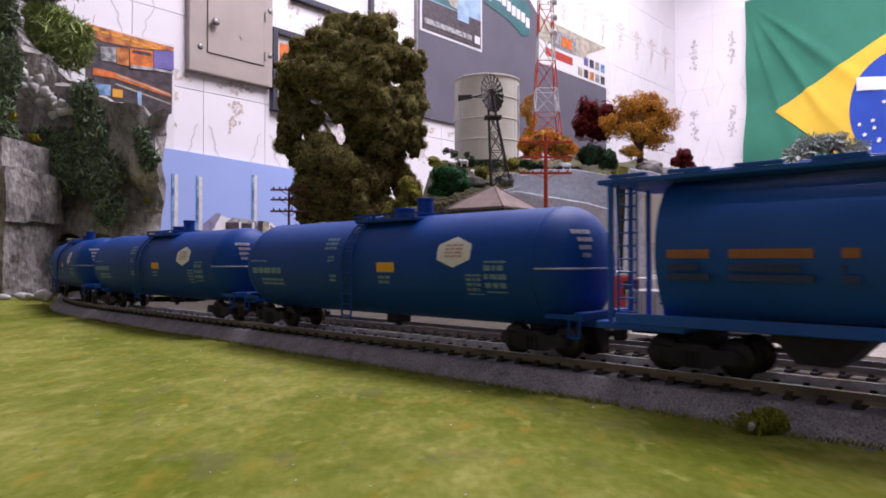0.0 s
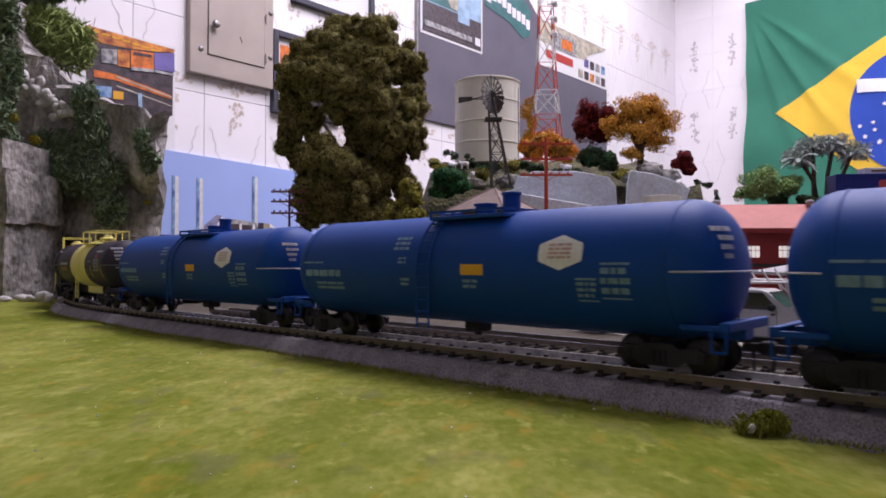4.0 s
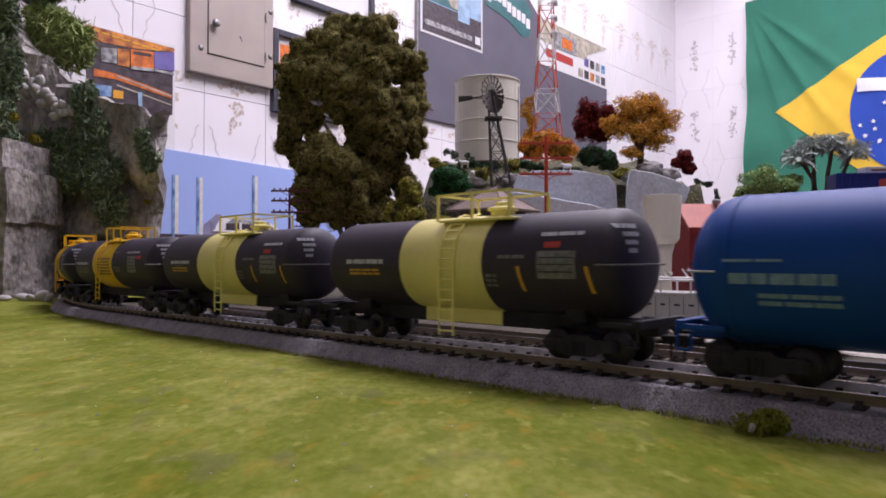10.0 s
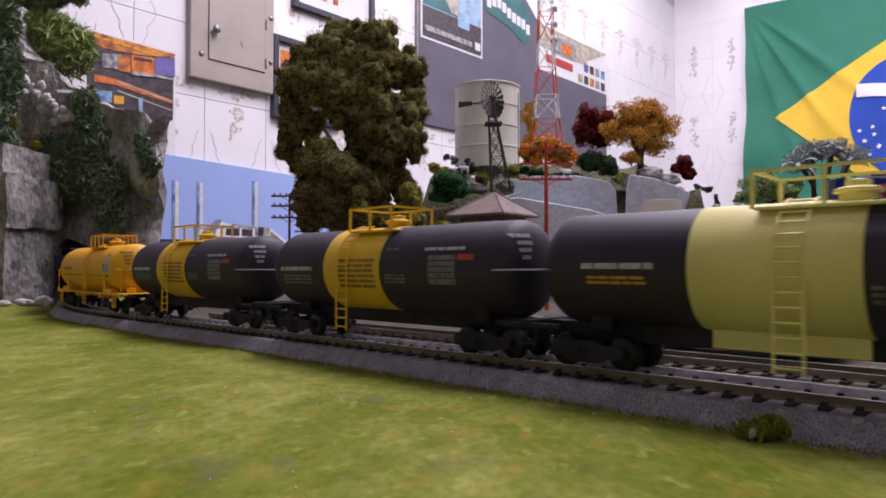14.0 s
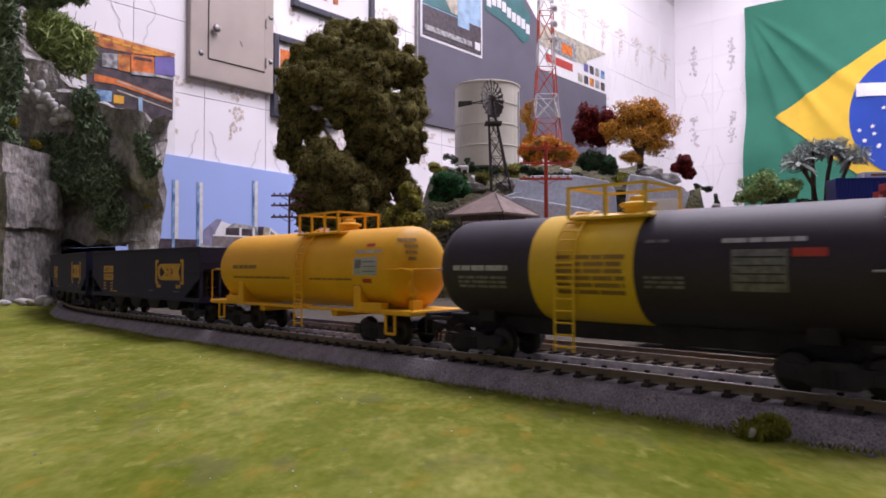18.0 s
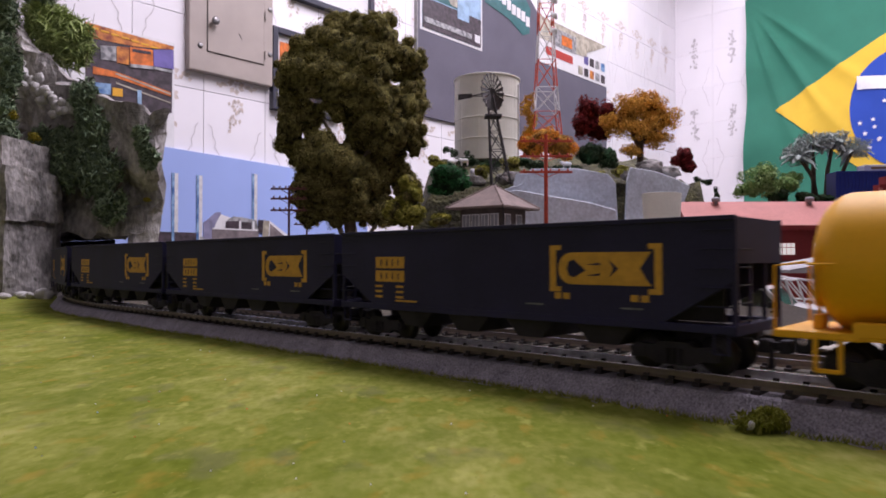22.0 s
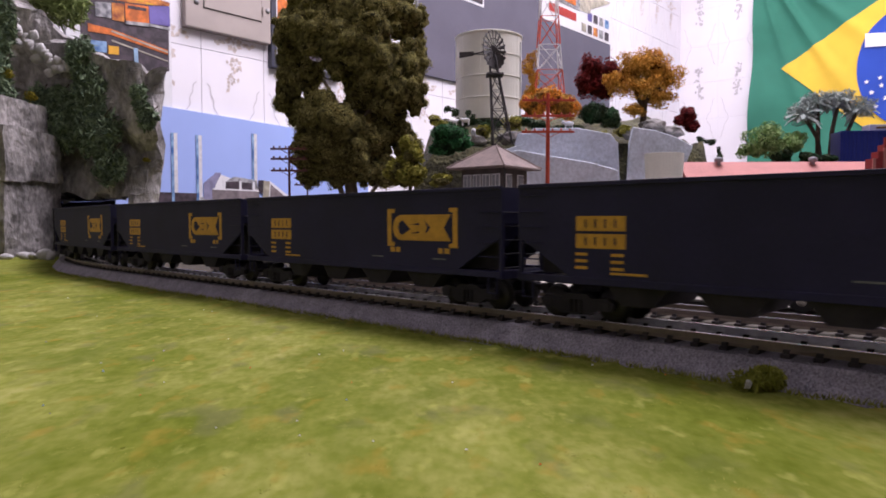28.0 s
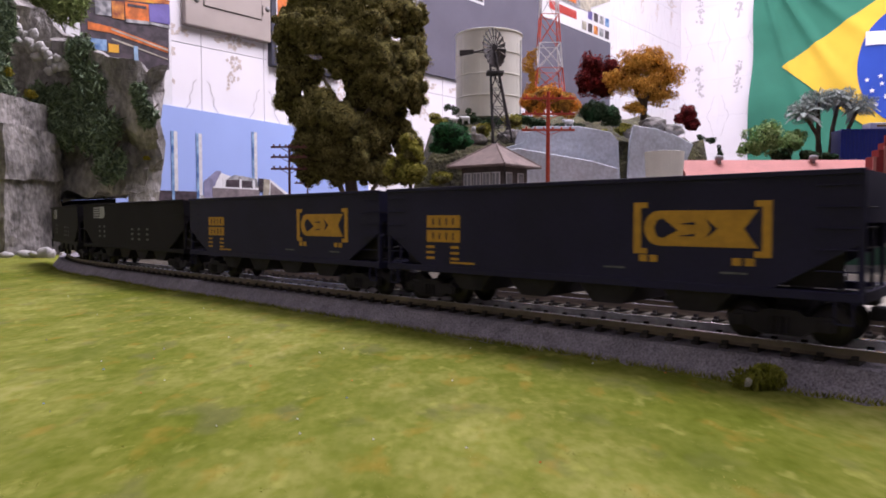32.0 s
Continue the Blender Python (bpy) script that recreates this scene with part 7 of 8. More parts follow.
# ---- lineside buildings ----
def signal_hut():
    x, y, _ = (0.0481, 0.6400, 0.0804)
    t = thing("signal_hut", "dark wooden hut with brown hipped roof", "hut", at=pose(x, y, -0.0045, 0, 0, -38))
    w, d, h = 0.0225, 0.0225, 0.096
    part("wall", box(B(), -w, w, -d, d, 0, h, 0.0006), "hut_wall", t)
    bm = B()
    e, z0, z1 = 0.0100, h - 0.003, h + 0.0205
    low = [bm.verts.new(v) for v in ((-w - e, -d - e, z0), (w + e, -d - e, z0), (w + e, d + e, z0), (-w - e, d + e, z0))]
    low2 = [bm.verts.new((v.co.x, v.co.y, z0 + 0.0016)) for v in low]
    ridge = [bm.verts.new((-0.002, 0, z1)), bm.verts.new((0.002, 0, z1))]
    bm.faces.new(low)
    for i in range(4):
        bm.faces.new((low[i], low[(i + 1) % 4], low2[(i + 1) % 4], low2[i]))
    bm.faces.new((low2[0], low2[1], ridge[1], ridge[0]))
    bm.faces.new((low2[2], low2[3], ridge[0], ridge[1]))
    bm.faces.new((low2[1], low2[2], ridge[1]))
    bm.faces.new((low2[3], low2[0], ridge[0]))
    roof = part("roof", bm, "roof_brown", t)
    for a2, b2 in (((-w - e, -d - e, z0 + 0.0016), (-0.002, 0, z1)), ((w + e, -d - e, z0 + 0.0016), (0.002, 0, z1)), ((w + e, d + e, z0 + 0.0016), (0.002, 0, z1))):
        part("hip_cap", rod(B(), a2, b2, 0.0009, 6), "roof_brown", roof)
    for i in range(4):
        x0 = -w + 0.003 + i * 0.0106
        win = part("window_frame", box(B(), x0, x0 + 0.009, -d - 0.0008, -d + 0.001, h - 0.022, h - 0.008), "window_white", t)
        part("pane", box(B(), x0 + 0.001, x0 + 0.0040, -d - 0.0011, -d, h - 0.021, h - 0.009), "pane", win)
        part("pane", box(B(), x0 + 0.0050, x0 + 0.008, -d - 0.0011, -d, h - 0.021, h - 0.009), "pane", win)
    for i in range(2):
        y0 = -d + 0.007 + i * 0.020
        win = part("window_frame", box(B(), w - 0.001, w + 0.0008, y0, y0 + 0.010, h - 0.022, h - 0.008), "window_white", t)
        part("pane", box(B(), w, w + 0.0011, y0 + 0.001, y0 + 0.009, h - 0.021, h - 0.009), "pane", win)
    part("downpipe", tube(B(), [(w + e - 0.002, -d - e + 0.002, z0), (w + 0.004, -d, h - 0.012), (w + 0.002, -d, 0.0)], [0.0008] * 3, 6), "dark_metal", t)


signal_hut()


def water_tower():
    x, y = 0.1702, 0.5200
    t = thing("water_tower", "white goblet-shaped concrete water tower", "water tower", at=Vector((x, y, -0.0045)))
    part("tank", lathe(B(), [(0.0092, 0.0590), (0.0128, 0.0630), (0.0148, 0.0968), (0.0138, 0.0970), (0.0130, 0.0945), (0.001, 0.0945)], 40), "silo", t, smooth=False)
    part("column", lathe(B(), [(0.0100, 0), (0.0088, 0.006), (0.0072, 0.020), (0.0066, 0.036), (0.0074, 0.052), (0.0094, 0.0595)], 32), "silo", t, smooth=True)
    part("collar", lathe(B(), [(0.0069, 0.0352), (0.0076, 0.0358), (0.0076, 0.0372), (0.0069, 0.0378)], 32), "silo", t)


water_tower()


def red_building():
    x, y, _ = (0.3075, 0.6200, 0.0268)
    t = thing("red_building", "long red building with pink roof and white windows", "building", at=pose(x, y, -0.0045, 0, 0, -2.0))
    L, d, e, r = 0.088, 0.03, 0.0745, 0.0965
    part("wall", box(B(), -L, L, -d, d, 0, e, 0.0004), "brick_red", t)
    bm = B()
    prism(bm, [(-d - 0.004, e - 0.002), (0, r), (d + 0.004, e - 0.002), (d + 0.004, e + 0.001), (0, r + 0.0028), (-d - 0.004, e + 0.001)], -L - 0.002, L + 0.002, Matrix.Rotation(math.pi / 2, 4, "Z"))
    part("roof", bm, "roof_pink", t)
    bm = B()
    prism(bm, [(-d, e), (d, e), (0, r)], -L, L, Matrix.Rotation(math.pi / 2, 4, "Z"))
    part("gable", bm, "brick_red", t)
    part("eave_board", box(B(), -L - 0.002, L + 0.002, -d - 0.0055, -d - 0.0038, e - 0.003, e + 0.0012), "brick_red", t)
    part("wall_band", box(B(), -L, L, -d - 0.0008, -d + 0.001, 0.0420, 0.0445), "dark_metal", t)
    for i in range(5):
        x0 = -0.0729 + i * 0.0309
        win = part("window", box(B(), x0, x0 + 0.0152, -d - 0.0004, -d + 0.001, 0.0495, 0.0605), "brick_red", t)
        for c in range(4):
            for z0, z1 in ((0.0500, 0.0560), (0.0566, 0.0600)):
                part("pane", box(B(), x0 + 0.0005 + c * 0.0037, x0 + 0.0035 + c * 0.0037, -d - 0.0009, -d, z0, z1), "window_lit", win)
    for x0 in (-0.055, 0.030):
        part("roof_vent", lathe(B(), [(0.0015, 0), (0.0015, 0.006), (0.0035, 0.0065), (0.004, 0.009), (0.003, 0.0105), (0.0005, 0.011)], 14, "z", Matrix.Translation((x0, -0.004, r - 0.004))), "grey_roof", t, "small grey roof vent", True)
    # stepped front gable
    bm = B()
    pts = [(0.0, 0.0), (0.0, 0.098), (0.005, 0.098), (0.005, 0.104), (0.010, 0.104), (0.010, 0.110), (0.015, 0.110), (0.015, 0.117), (0.030, 0.117), (0.030, 0.110), (0.035, 0.110), (0.035, 0.104), (0.040, 0.104), (0.040, 0.098), (0.045, 0.098), (0.045, 0.0)]
    prism(bm, [(0.058 + a2, b2) for a2, b2 in pts], -d - 0.016, -d - 0.006)
    part("stepped_gable", bm, "brick_red", t)
    for i in range(5):
        part("pilaster", box(B(), 0.058 + i * 0.009, 0.0605 + i * 0.009, -d - 0.0175, -d - 0.0155, 0, 0.098 + 0.006 * min(i, 4 - i) * 1.5), "roof_pink", t)
    part("gable_lamp", box(B(), 0.071, 0.077, -d - 0.020, -d - 0.016, 0.076, 0.080, 0.0005), "dark_metal", t)


red_building()


def station():
    x, y, _ = (0.2767, 0.4400, 0.0238)
    t = thing("station_building", "low station shed with pale roof and green band", "building", at=pose(x, y, -0.0045, 0, 0, -6))
    part("wall", box(B(), -0.022, 0.10, -0.02, 0.03, 0.0, 0.046, 0.0005), "grey_roof", t)
    part("green_band", box(B(), -0.0225, 0.1005, -0.0208, 0.0305, 0.0165, 0.0280), "green_band", t)
    bm = B()
    prism(bm, [(-0.060, 0.0375), (0.105, 0.0375), (0.105, 0.0690), (-0.060, 0.0395)], -0.034, 0.036)
    part("roof", bm, "grey_roof", t)
    for i in range(7):
        part("lettering_bar", box(B(), -0.014 + i * 0.0052, -0.0105 + i * 0.0052, -0.0212, -0.0198, 0.0318, 0.0345), "print_dark", t)
    for i in range(3):
        w2 = part("window_frame", box(B(), 0.002 + i * 0.03, 0.016 + i * 0.03, -0.0213, -0.0198, 0.0035, 0.0135), "window_white", t)
        part("pane", box(B(), 0.003 + i * 0.03, 0.015 + i * 0.03, -0.0216, -0.0205, 0.0045, 0.0125), "glass_dark", w2)
    part("platform", box(B(), -0.06, 0.12, -0.040, -0.020, 0.0, 0.012, 0.0006), "wall_white", t)


station()


def lattice_boom():
    t = thing("lattice_crane", "white lattice crane boom parked by the station", "crane", at=Vector((0.200, 0.378, -0.0045)))
    part("base", box(B(), 0.000, 0.030, -0.005, 0.010, 0.0, 0.010, 0.001), "grey_roof", t)
    part("mast", rod(B(), (0.012, 0, 0.010), (0.012, 0, 0.024), 0.0030, 12), "white_metal", t)
    a0, a1 = Vector((-0.010, 0, 0.0362)), Vector((0.018, 0.002, 0.0330))
    b0, b1 = Vector((-0.004, 0, 0.0240)), Vector((0.020, 0.002, 0.0228))
    for p, q in ((a0, a1), (b0, b1), (a0, b0), (a1, b1)):
        for dy in (-0.004, 0.004):
            part("chord", rod(B(), p + Vector((0, dy, 0)), q + Vector((0, dy, 0)), 0.0005, 6), "white_metal", t)
    for i in range(4):
        for dy in (-0.004, 0.004):
            part("lacing", rod(B(), a0.lerp(a1, i / 4) + Vector((0, dy, 0)), b0.lerp(b1, (i + 0.8) / 4) + Vector((0, dy, 0)), 0.0004, 5), "white_metal", t)


lattice_boom()


def vehicle_wheel(t, x, y, r=0.0046, w=0.0034):
    m = Matrix.Translation((x, y, r)) @ Matrix.Rotation(math.pi / 2, 4, "X")
    o = part("wheel", lathe(B(), [(r * 0.6, -w / 2), (r * 0.94, -w / 2), (r, -w / 2 + 0.0005), (r, w / 2 - 0.0005), (r * 0.94, w / 2), (r * 0.6, w / 2)], 20, "z", m), "tyre", t, smooth=False)
    part("rim", lathe(B(), [(r * 0.2, -w / 2 - 0.0003), (r * 0.58, -w / 2 + 0.0002), (r * 0.58, w / 2 - 0.0002), (r * 0.2, w / 2 + 0.0003)], 16, "z", m), "chrome", o)


def pickup():
    t = thing("pickup_truck", "white crew-cab service pickup with ladder rack", "pickup truck", at=pose(0.1584, 0.3574, -0.0040, 0, 0, -41.5))
    W = 0.0125
    bm = B()
    prism(bm, [(-0.0064, 0.0075), (0.0475, 0.0075), (0.0480, 0.0150), (0.0470, 0.0200), (0.0440, 0.0212), (0.0250, 0.0226), (0.0170, 0.0308), (0.0140, 0.0318), (-0.0040, 0.0318), (-0.0060, 0.0305)], -W, W)
    bmesh.ops.bevel(bm, geom=[e for e in bm.edges if abs((e.verts[0].co - e.verts[1].co).y) < 1e-5], offset=0.0011, segments=3, affect="EDGES", profile=0.5)
    cab = part("cab", bm, "truck_white", t)
    for pts in ([(-0.0044, 0.0217), (0.0020, 0.0217), (0.0020, 0.0302), (-0.0036, 0.0302)], [(0.0050, 0.0217), (0.0200, 0.0217), (0.0215, 0.0228), (0.0148, 0.0302), (0.0050, 0.0302)]):
        for k in (-1, 1):
            bm = B()
            prism(bm, pts, k * (W - 0.0001), k * (W + 0.0004))
            part("side_window", bm, "glass_dark", cab)
    bm = B()
    prism(bm, [(0.0246, 0.0230), (0.0254, 0.0230), (0.0180, 0.0306), (0.0172, 0.0303)], -W + 0.0018, W - 0.0018)
    part("windscreen", bm, "glass_dark", cab)
    for x0 in (-0.0054, 0.0035, 0.0212):
        part("door_line", box(B(), x0, x0 + 0.0003, -W - 0.0002, -W + 0.0002, 0.0085, 0.0300 if x0 < 0.02 else 0.0216), "print_grey", cab)
    for x0 in (0.0008, 0.0186):
        part("door_handle", box(B(), x0, x0 + 0.0018, -W - 0.0005, -W + 0.0002, 0.0190, 0.0198), "darkline", cab)
    part("fuel_flap", box(B(), 0.0015, 0.0035, -W - 0.0003, -W + 0.0002, 0.0148, 0.0182), "darkline", cab)
    part("door_mark", box(B(), 0.0075, 0.0160, -W - 0.0003, -W + 0.0002, 0.0145, 0.0170), "print_dark", cab, "dark door lettering bar")
    part("mirror", box(B(), 0.0180, 0.0206, -W - 0.0030, -W + 0.0002, 0.0212, 0.0245, 0.0005), "darkline", cab)
    part("grille", box(B(), 0.0472, 0.0486, -0.0085, 0.0085, 0.0105, 0.0170, 0.0004), "darkline", cab)
    part("bumper", box(B(), 0.0460, 0.0500, -W, W, 0.0055, 0.0095, 0.0008), "chrome", t)
    for k in (-1, 1):
        part("headlight", box(B(), 0.0455, 0.0484, k * 0.0090, k * (W + 0.0002), 0.0150, 0.0190, 0.0004), "chrome", cab)
        for x0 in (-0.0332, 0.0332):
            part("wheel_arch", lathe(B(), [(0.0005, -0.0004), (0.0070, -0.0004), (0.0070, 0.0004), (0.0005, 0.0004)], 24, "z", Matrix.Translation((x0, k * W, 0.0075)) @ Matrix.Rotation(math.pi / 2, 4, "X")), "tyre", t)
    part("chassis", box(B(), -0.0570, 0.0440, -0.0100, 0.0100, 0.0040, 0.0078, 0.0005), "tyre", t)
    bed = part("service_body", box(B(), -0.0590, -0.0068, -W - 0.0004, W + 0.0004, 0.0078, 0.0272, 0.0007), "truck_white", t)
    part("body_rail", box(B(), -0.0592, -0.0066, -W - 0.0008, W + 0.0008, 0.0268, 0.0284, 0.0003), "truck_white", bed)
    for i in range(7):
        x0 = -0.0575 + i * 0.0080
        part("locker_line", box(B(), x0, x0 + 0.0003, -W - 0.0007, -W, 0.0100, 0.0262), "print_grey", bed)
        if i < 6:
            part("latch", box(B(), x0 + 0.0030, x0 + 0.0058, -W - 0.0008, -W, 0.0212, 0.0222), "darkline", bed)
    for k in (-1, 1):
        for x0 in (-0.0560, -0.0390, -0.0220, -0.0090):
            part("rack_post", rod(B(), (x0, k * 0.0115, 0.0280), (x0, k * 0.0115, 0.0350), 0.0006, 6), "white_metal", t)
        part("rack_rail", rod(B(), (-0.0570, k * 0.0115, 0.0350), (0.0260, k * 0.0115, 0.0354), 0.0006, 6), "white_metal", t)
        part("rack_strut", rod(B(), (0.0250, k * 0.0115, 0.0354), (0.0290, k * 0.0112, 0.0222), 0.0005, 6), "white_metal", t)
    for x0 in (-0.0560, -0.0390, -0.0220, -0.0090, 0.0090, 0.0250):
        part("rack_crossbar", rod(B(), (x0, -0.0115, 0.0351), (x0, 0.0115, 0.0351), 0.0005, 6), "white_metal", t)
    for i in range(6):
        x0 = -0.0440 + i * 0.0125
        for k in (-1, 1):
            part("rack_stake", rod(B(), (x0, k * 0.0115, 0.0350), (x0 - 0.0045, k * 0.0115, 0.0400 + 0.0010 * (i % 3)), 0.0005, 6), "white_metal", t)
    for y0 in (-0.004, 0.004):
        part("ladder_rail", rod(B(), (-0.050, y0, 0.0362), (0.022, y0, 0.0366), 0.0005, 6), "white_metal", t)
    for i in range(9):
        part("ladder_rung", rod(B(), (-0.046 + i * 0.008, -0.004, 0.0363), (-0.046 + i * 0.008, 0.004, 0.0363), 0.0004, 6), "white_metal", t)
    for x0 in (-0.0332, 0.0332):
        for k in (-1, 1):
            vehicle_wheel(t, x0, k * 0.0114, 0.0057, 0.0034)


pickup()


def red_truck():
    x, y = 0.1170, 0.4480
    t = thing("red_truck", "bright red lorry cab with chrome parts", "truck", at=pose(x, y, -0.0040, 0, 0, 24))
    bm = B()
    box(bm, -0.013, 0.010, -0.011, 0.011, 0.008, 0.035, 0.002)
    cab = part("cab", bm, "truck_red", t)
    part("roof_fairing", box(B(), -0.011, 0.006, -0.0095, 0.0095, 0.0348, 0.0385, 0.0014), "white_metal", cab)
    part("windscreen", box(B(), 0.0095, 0.0106, -0.0092, 0.0092, 0.0235, 0.0325, 0.0004), "glass_dark", cab)
    for k in (-1, 1):
        part("side_window", box(B(), -0.004, 0.007, k * 0.0108, k * 0.0113, 0.0235, 0.0320), "glass_dark", cab)
    part("grille", box(B(), 0.0098, 0.0110, -0.006, 0.006, 0.0105, 0.0205, 0.0003), "chrome", cab)
    part("bumper", box(B(), 0.009, 0.0125, -0.0112, 0.0112, 0.0050, 0.0090, 0.0008), "chrome", t)
    for k in (-1, 1):
        part("exhaust_stack", rod(B(), (-0.0145, k * 0.009, 0.008), (-0.0145, k * 0.009, 0.042), 0.0012, 10), "chrome", t)
        part("fuel_tank", rod(B(), (-0.022, k * 0.010, 0.0085), (-0.010, k * 0.010, 0.0085), 0.0036, 14), "chrome", t)
    part("chassis", box(B(), -0.026, 0.008, -0.005, 0.005, 0.006, 0.009, 0.0005), "tyre", t)
    part("sleeper_box", box(B(), -0.024, -0.0155, -0.010, 0.010, 0.010, 0.028, 0.001), "white_metal", t)
    for x0 in (0.004, -0.020):
        for k in (-1, 1):
            vehicle_wheel(t, x0, k * 0.0098, 0.0055, 0.0036)


red_truck()


def container_truck():
    x, y, z = (0.5544, 0.8600, 0.1213)
    t = thing("container", "dark blue container box on the terrace", "container", at=pose(x, y, 0.106, 0, 0, -6))
    L, d, h = 0.052, 0.014, 0.047
    part("box", box(B(), -L, L, -d, d, 0.004, h, 0.0006), "container", t)
    for i in range(24):
        x0 = -L + 0.003 + i * (2 * L - 0.006) / 23
        part("rib", box(B(), x0 - 0.0008, x0 + 0.0008, -d - 0.0008, -d + 0.0004, 0.006, h - 0.002), "container", t)
    for z0 in (0.004, h - 0.0016):
        part("edge_rail", box(B(), -L - 0.0004, L + 0.0004, -d - 0.0012, -d + 0.0004, z0, z0 + 0.0018), "container", t)
    part("skid", box(B(), -L, L, -d + 0.002, d - 0.002, -0.002, 0.005), "tyre", t)
    o = thing("crate", "small white box with dark marks on the container", "crate", at=pose(x + 0.012, y + 0.002, 0.106 + h, 0, 0, -6))
    part("box", box(B(), -0.026, 0.040, -0.010, 0.010, 0.0, 0.009, 0.0006), "truck_white", o)
    part("mark", box(B(), -0.018, 0.004, -0.0105, -0.0098, 0.0035, 0.006), "dark_text", o)


container_truck()


def palm(base, crown, seed, lean):
    o = Vector(base)
    t = thing("palm_tree", "grey-green model palm tree with bare trunk", "palm tree", "palm trees", at=o)
    c = Vector(crown) - o
    part("trunk", tube(B(), [(0, 0, -0.006), (c.x * 0.15, 0, c.z * 0.4), (c.x * 0.6, 0, c.z * 0.75), tuple(c)], [0.0034, 0.0028, 0.0024, 0.0018], 8), "bark", t, smooth=True)
    rng = random.Random(seed)
    for i in range(15):
        a2, up = rng.uniform(0, 6.28), rng.uniform(-0.1, 0.9)
        L = rng.uniform(0.018, 0.027)
        pts = []
        for k in range(6):
            s = k / 5
            pts.append(c + Vector((math.cos(a2) * L * s, math.sin(a2) * L * s, L * (up * s - 0.75 * s * s))))
        v, f = [], []
        side = Vector((-math.sin(a2), math.cos(a2), 0))
        for k, p in enumerate(pts):
            w = 0.0052 * (1 - abs(k / 5 - 0.4) * 1.3)
            v += [p + side * w - Vector((0, 0, w * 0.5)), p + Vector((0, 0, 0.0006)), p - side * w - Vector((0, 0, w * 0.5))]
        for k in range(5):
            f += [(3 * k, 3 * k + 1, 3 * k + 4, 3 * k + 3), (3 * k + 1, 3 * k + 2, 3 * k + 5, 3 * k + 4)]
        me = bpy.data.meshes.new("frond")
        me.from_pydata([tuple(q) for q in v], [], f)
        part_mesh("frond", me, "l_sage", t)
    part_mesh("leaf_tuft", leaf_mesh("leaf_tuft", [(c.x, c.y, c.z + 0.002, 0.022, 0.02, 0.014)], 620, 0.0016, seed, 14, 0.5, 2.4, 0.3), "l_sage", t)


for i, (b, c) in enumerate((((0.4907, 0.8800, 0.1306), (0.4682, 0.8800, 0.1754)), ((0.4912, 0.8850, 0.1311), (0.4899, 0.8850, 0.1942)), ((0.5106, 0.8900, 0.1316), (0.5213, 0.8900, 0.1974)), ((0.5338, 0.9000, 0.1326), (0.5537, 0.9000, 0.1891)))):
    palm(b, c, 70 + i, 0)
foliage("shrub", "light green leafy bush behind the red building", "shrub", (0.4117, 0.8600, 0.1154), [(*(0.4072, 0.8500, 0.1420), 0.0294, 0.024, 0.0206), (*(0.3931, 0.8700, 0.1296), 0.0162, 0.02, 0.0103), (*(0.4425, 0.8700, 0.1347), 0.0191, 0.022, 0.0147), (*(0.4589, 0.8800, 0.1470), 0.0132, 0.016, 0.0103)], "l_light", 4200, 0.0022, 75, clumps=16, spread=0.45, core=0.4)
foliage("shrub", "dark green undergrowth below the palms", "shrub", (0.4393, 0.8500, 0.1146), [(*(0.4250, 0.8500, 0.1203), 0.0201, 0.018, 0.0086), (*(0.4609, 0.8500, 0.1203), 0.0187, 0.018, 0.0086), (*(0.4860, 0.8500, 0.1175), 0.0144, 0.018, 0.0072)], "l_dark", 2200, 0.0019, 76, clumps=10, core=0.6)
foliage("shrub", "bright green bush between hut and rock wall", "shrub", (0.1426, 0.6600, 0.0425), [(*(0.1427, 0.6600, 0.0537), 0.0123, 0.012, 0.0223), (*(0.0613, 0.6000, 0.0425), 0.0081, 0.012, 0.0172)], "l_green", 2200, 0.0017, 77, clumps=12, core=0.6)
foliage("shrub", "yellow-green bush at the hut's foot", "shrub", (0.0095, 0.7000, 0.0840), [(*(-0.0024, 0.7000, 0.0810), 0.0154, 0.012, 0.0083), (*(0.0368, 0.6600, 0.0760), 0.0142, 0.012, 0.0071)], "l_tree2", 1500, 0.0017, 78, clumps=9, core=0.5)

far_field = part_mesh("meadow", grid_mesh("meadow", -0.42, -0.27, 0.74, 0.92, 30, 20, lambda x, y: 0.001 + 0.002 * nz(x, y, 30)), "grass", None, smooth=True)
tagged(far_field, "bright green turf beyond the tracks", "meadow", kind="structure")


# ---- small things on the lawn ----
foliage("grass_tuft", "olive grass tuft on the ballast edge", "grass tuft", (0.0774, 0.1630, 0.0), [(0.0774, 0.1630, 0.0022, 0.0062, 0.0042, 0.0030), (0.0795, 0.1640, 0.0024, 0.0038, 0.003, 0.0028)], "l_turf", 3200, 0.0006, 81, clumps=16, spread=0.6, long=1.7, droop=-0.8)


o = new("pebble", PEBBLES[1])
o.matrix_world = Matrix.LocRotScale((0.0735, 0.1602, 0.0022), Euler((0.3, 0.2, 0.5)), (0.0009, 0.0008, 0.0012))
tagged(o, "tiny white pebble in the grass tuft", "pebble")


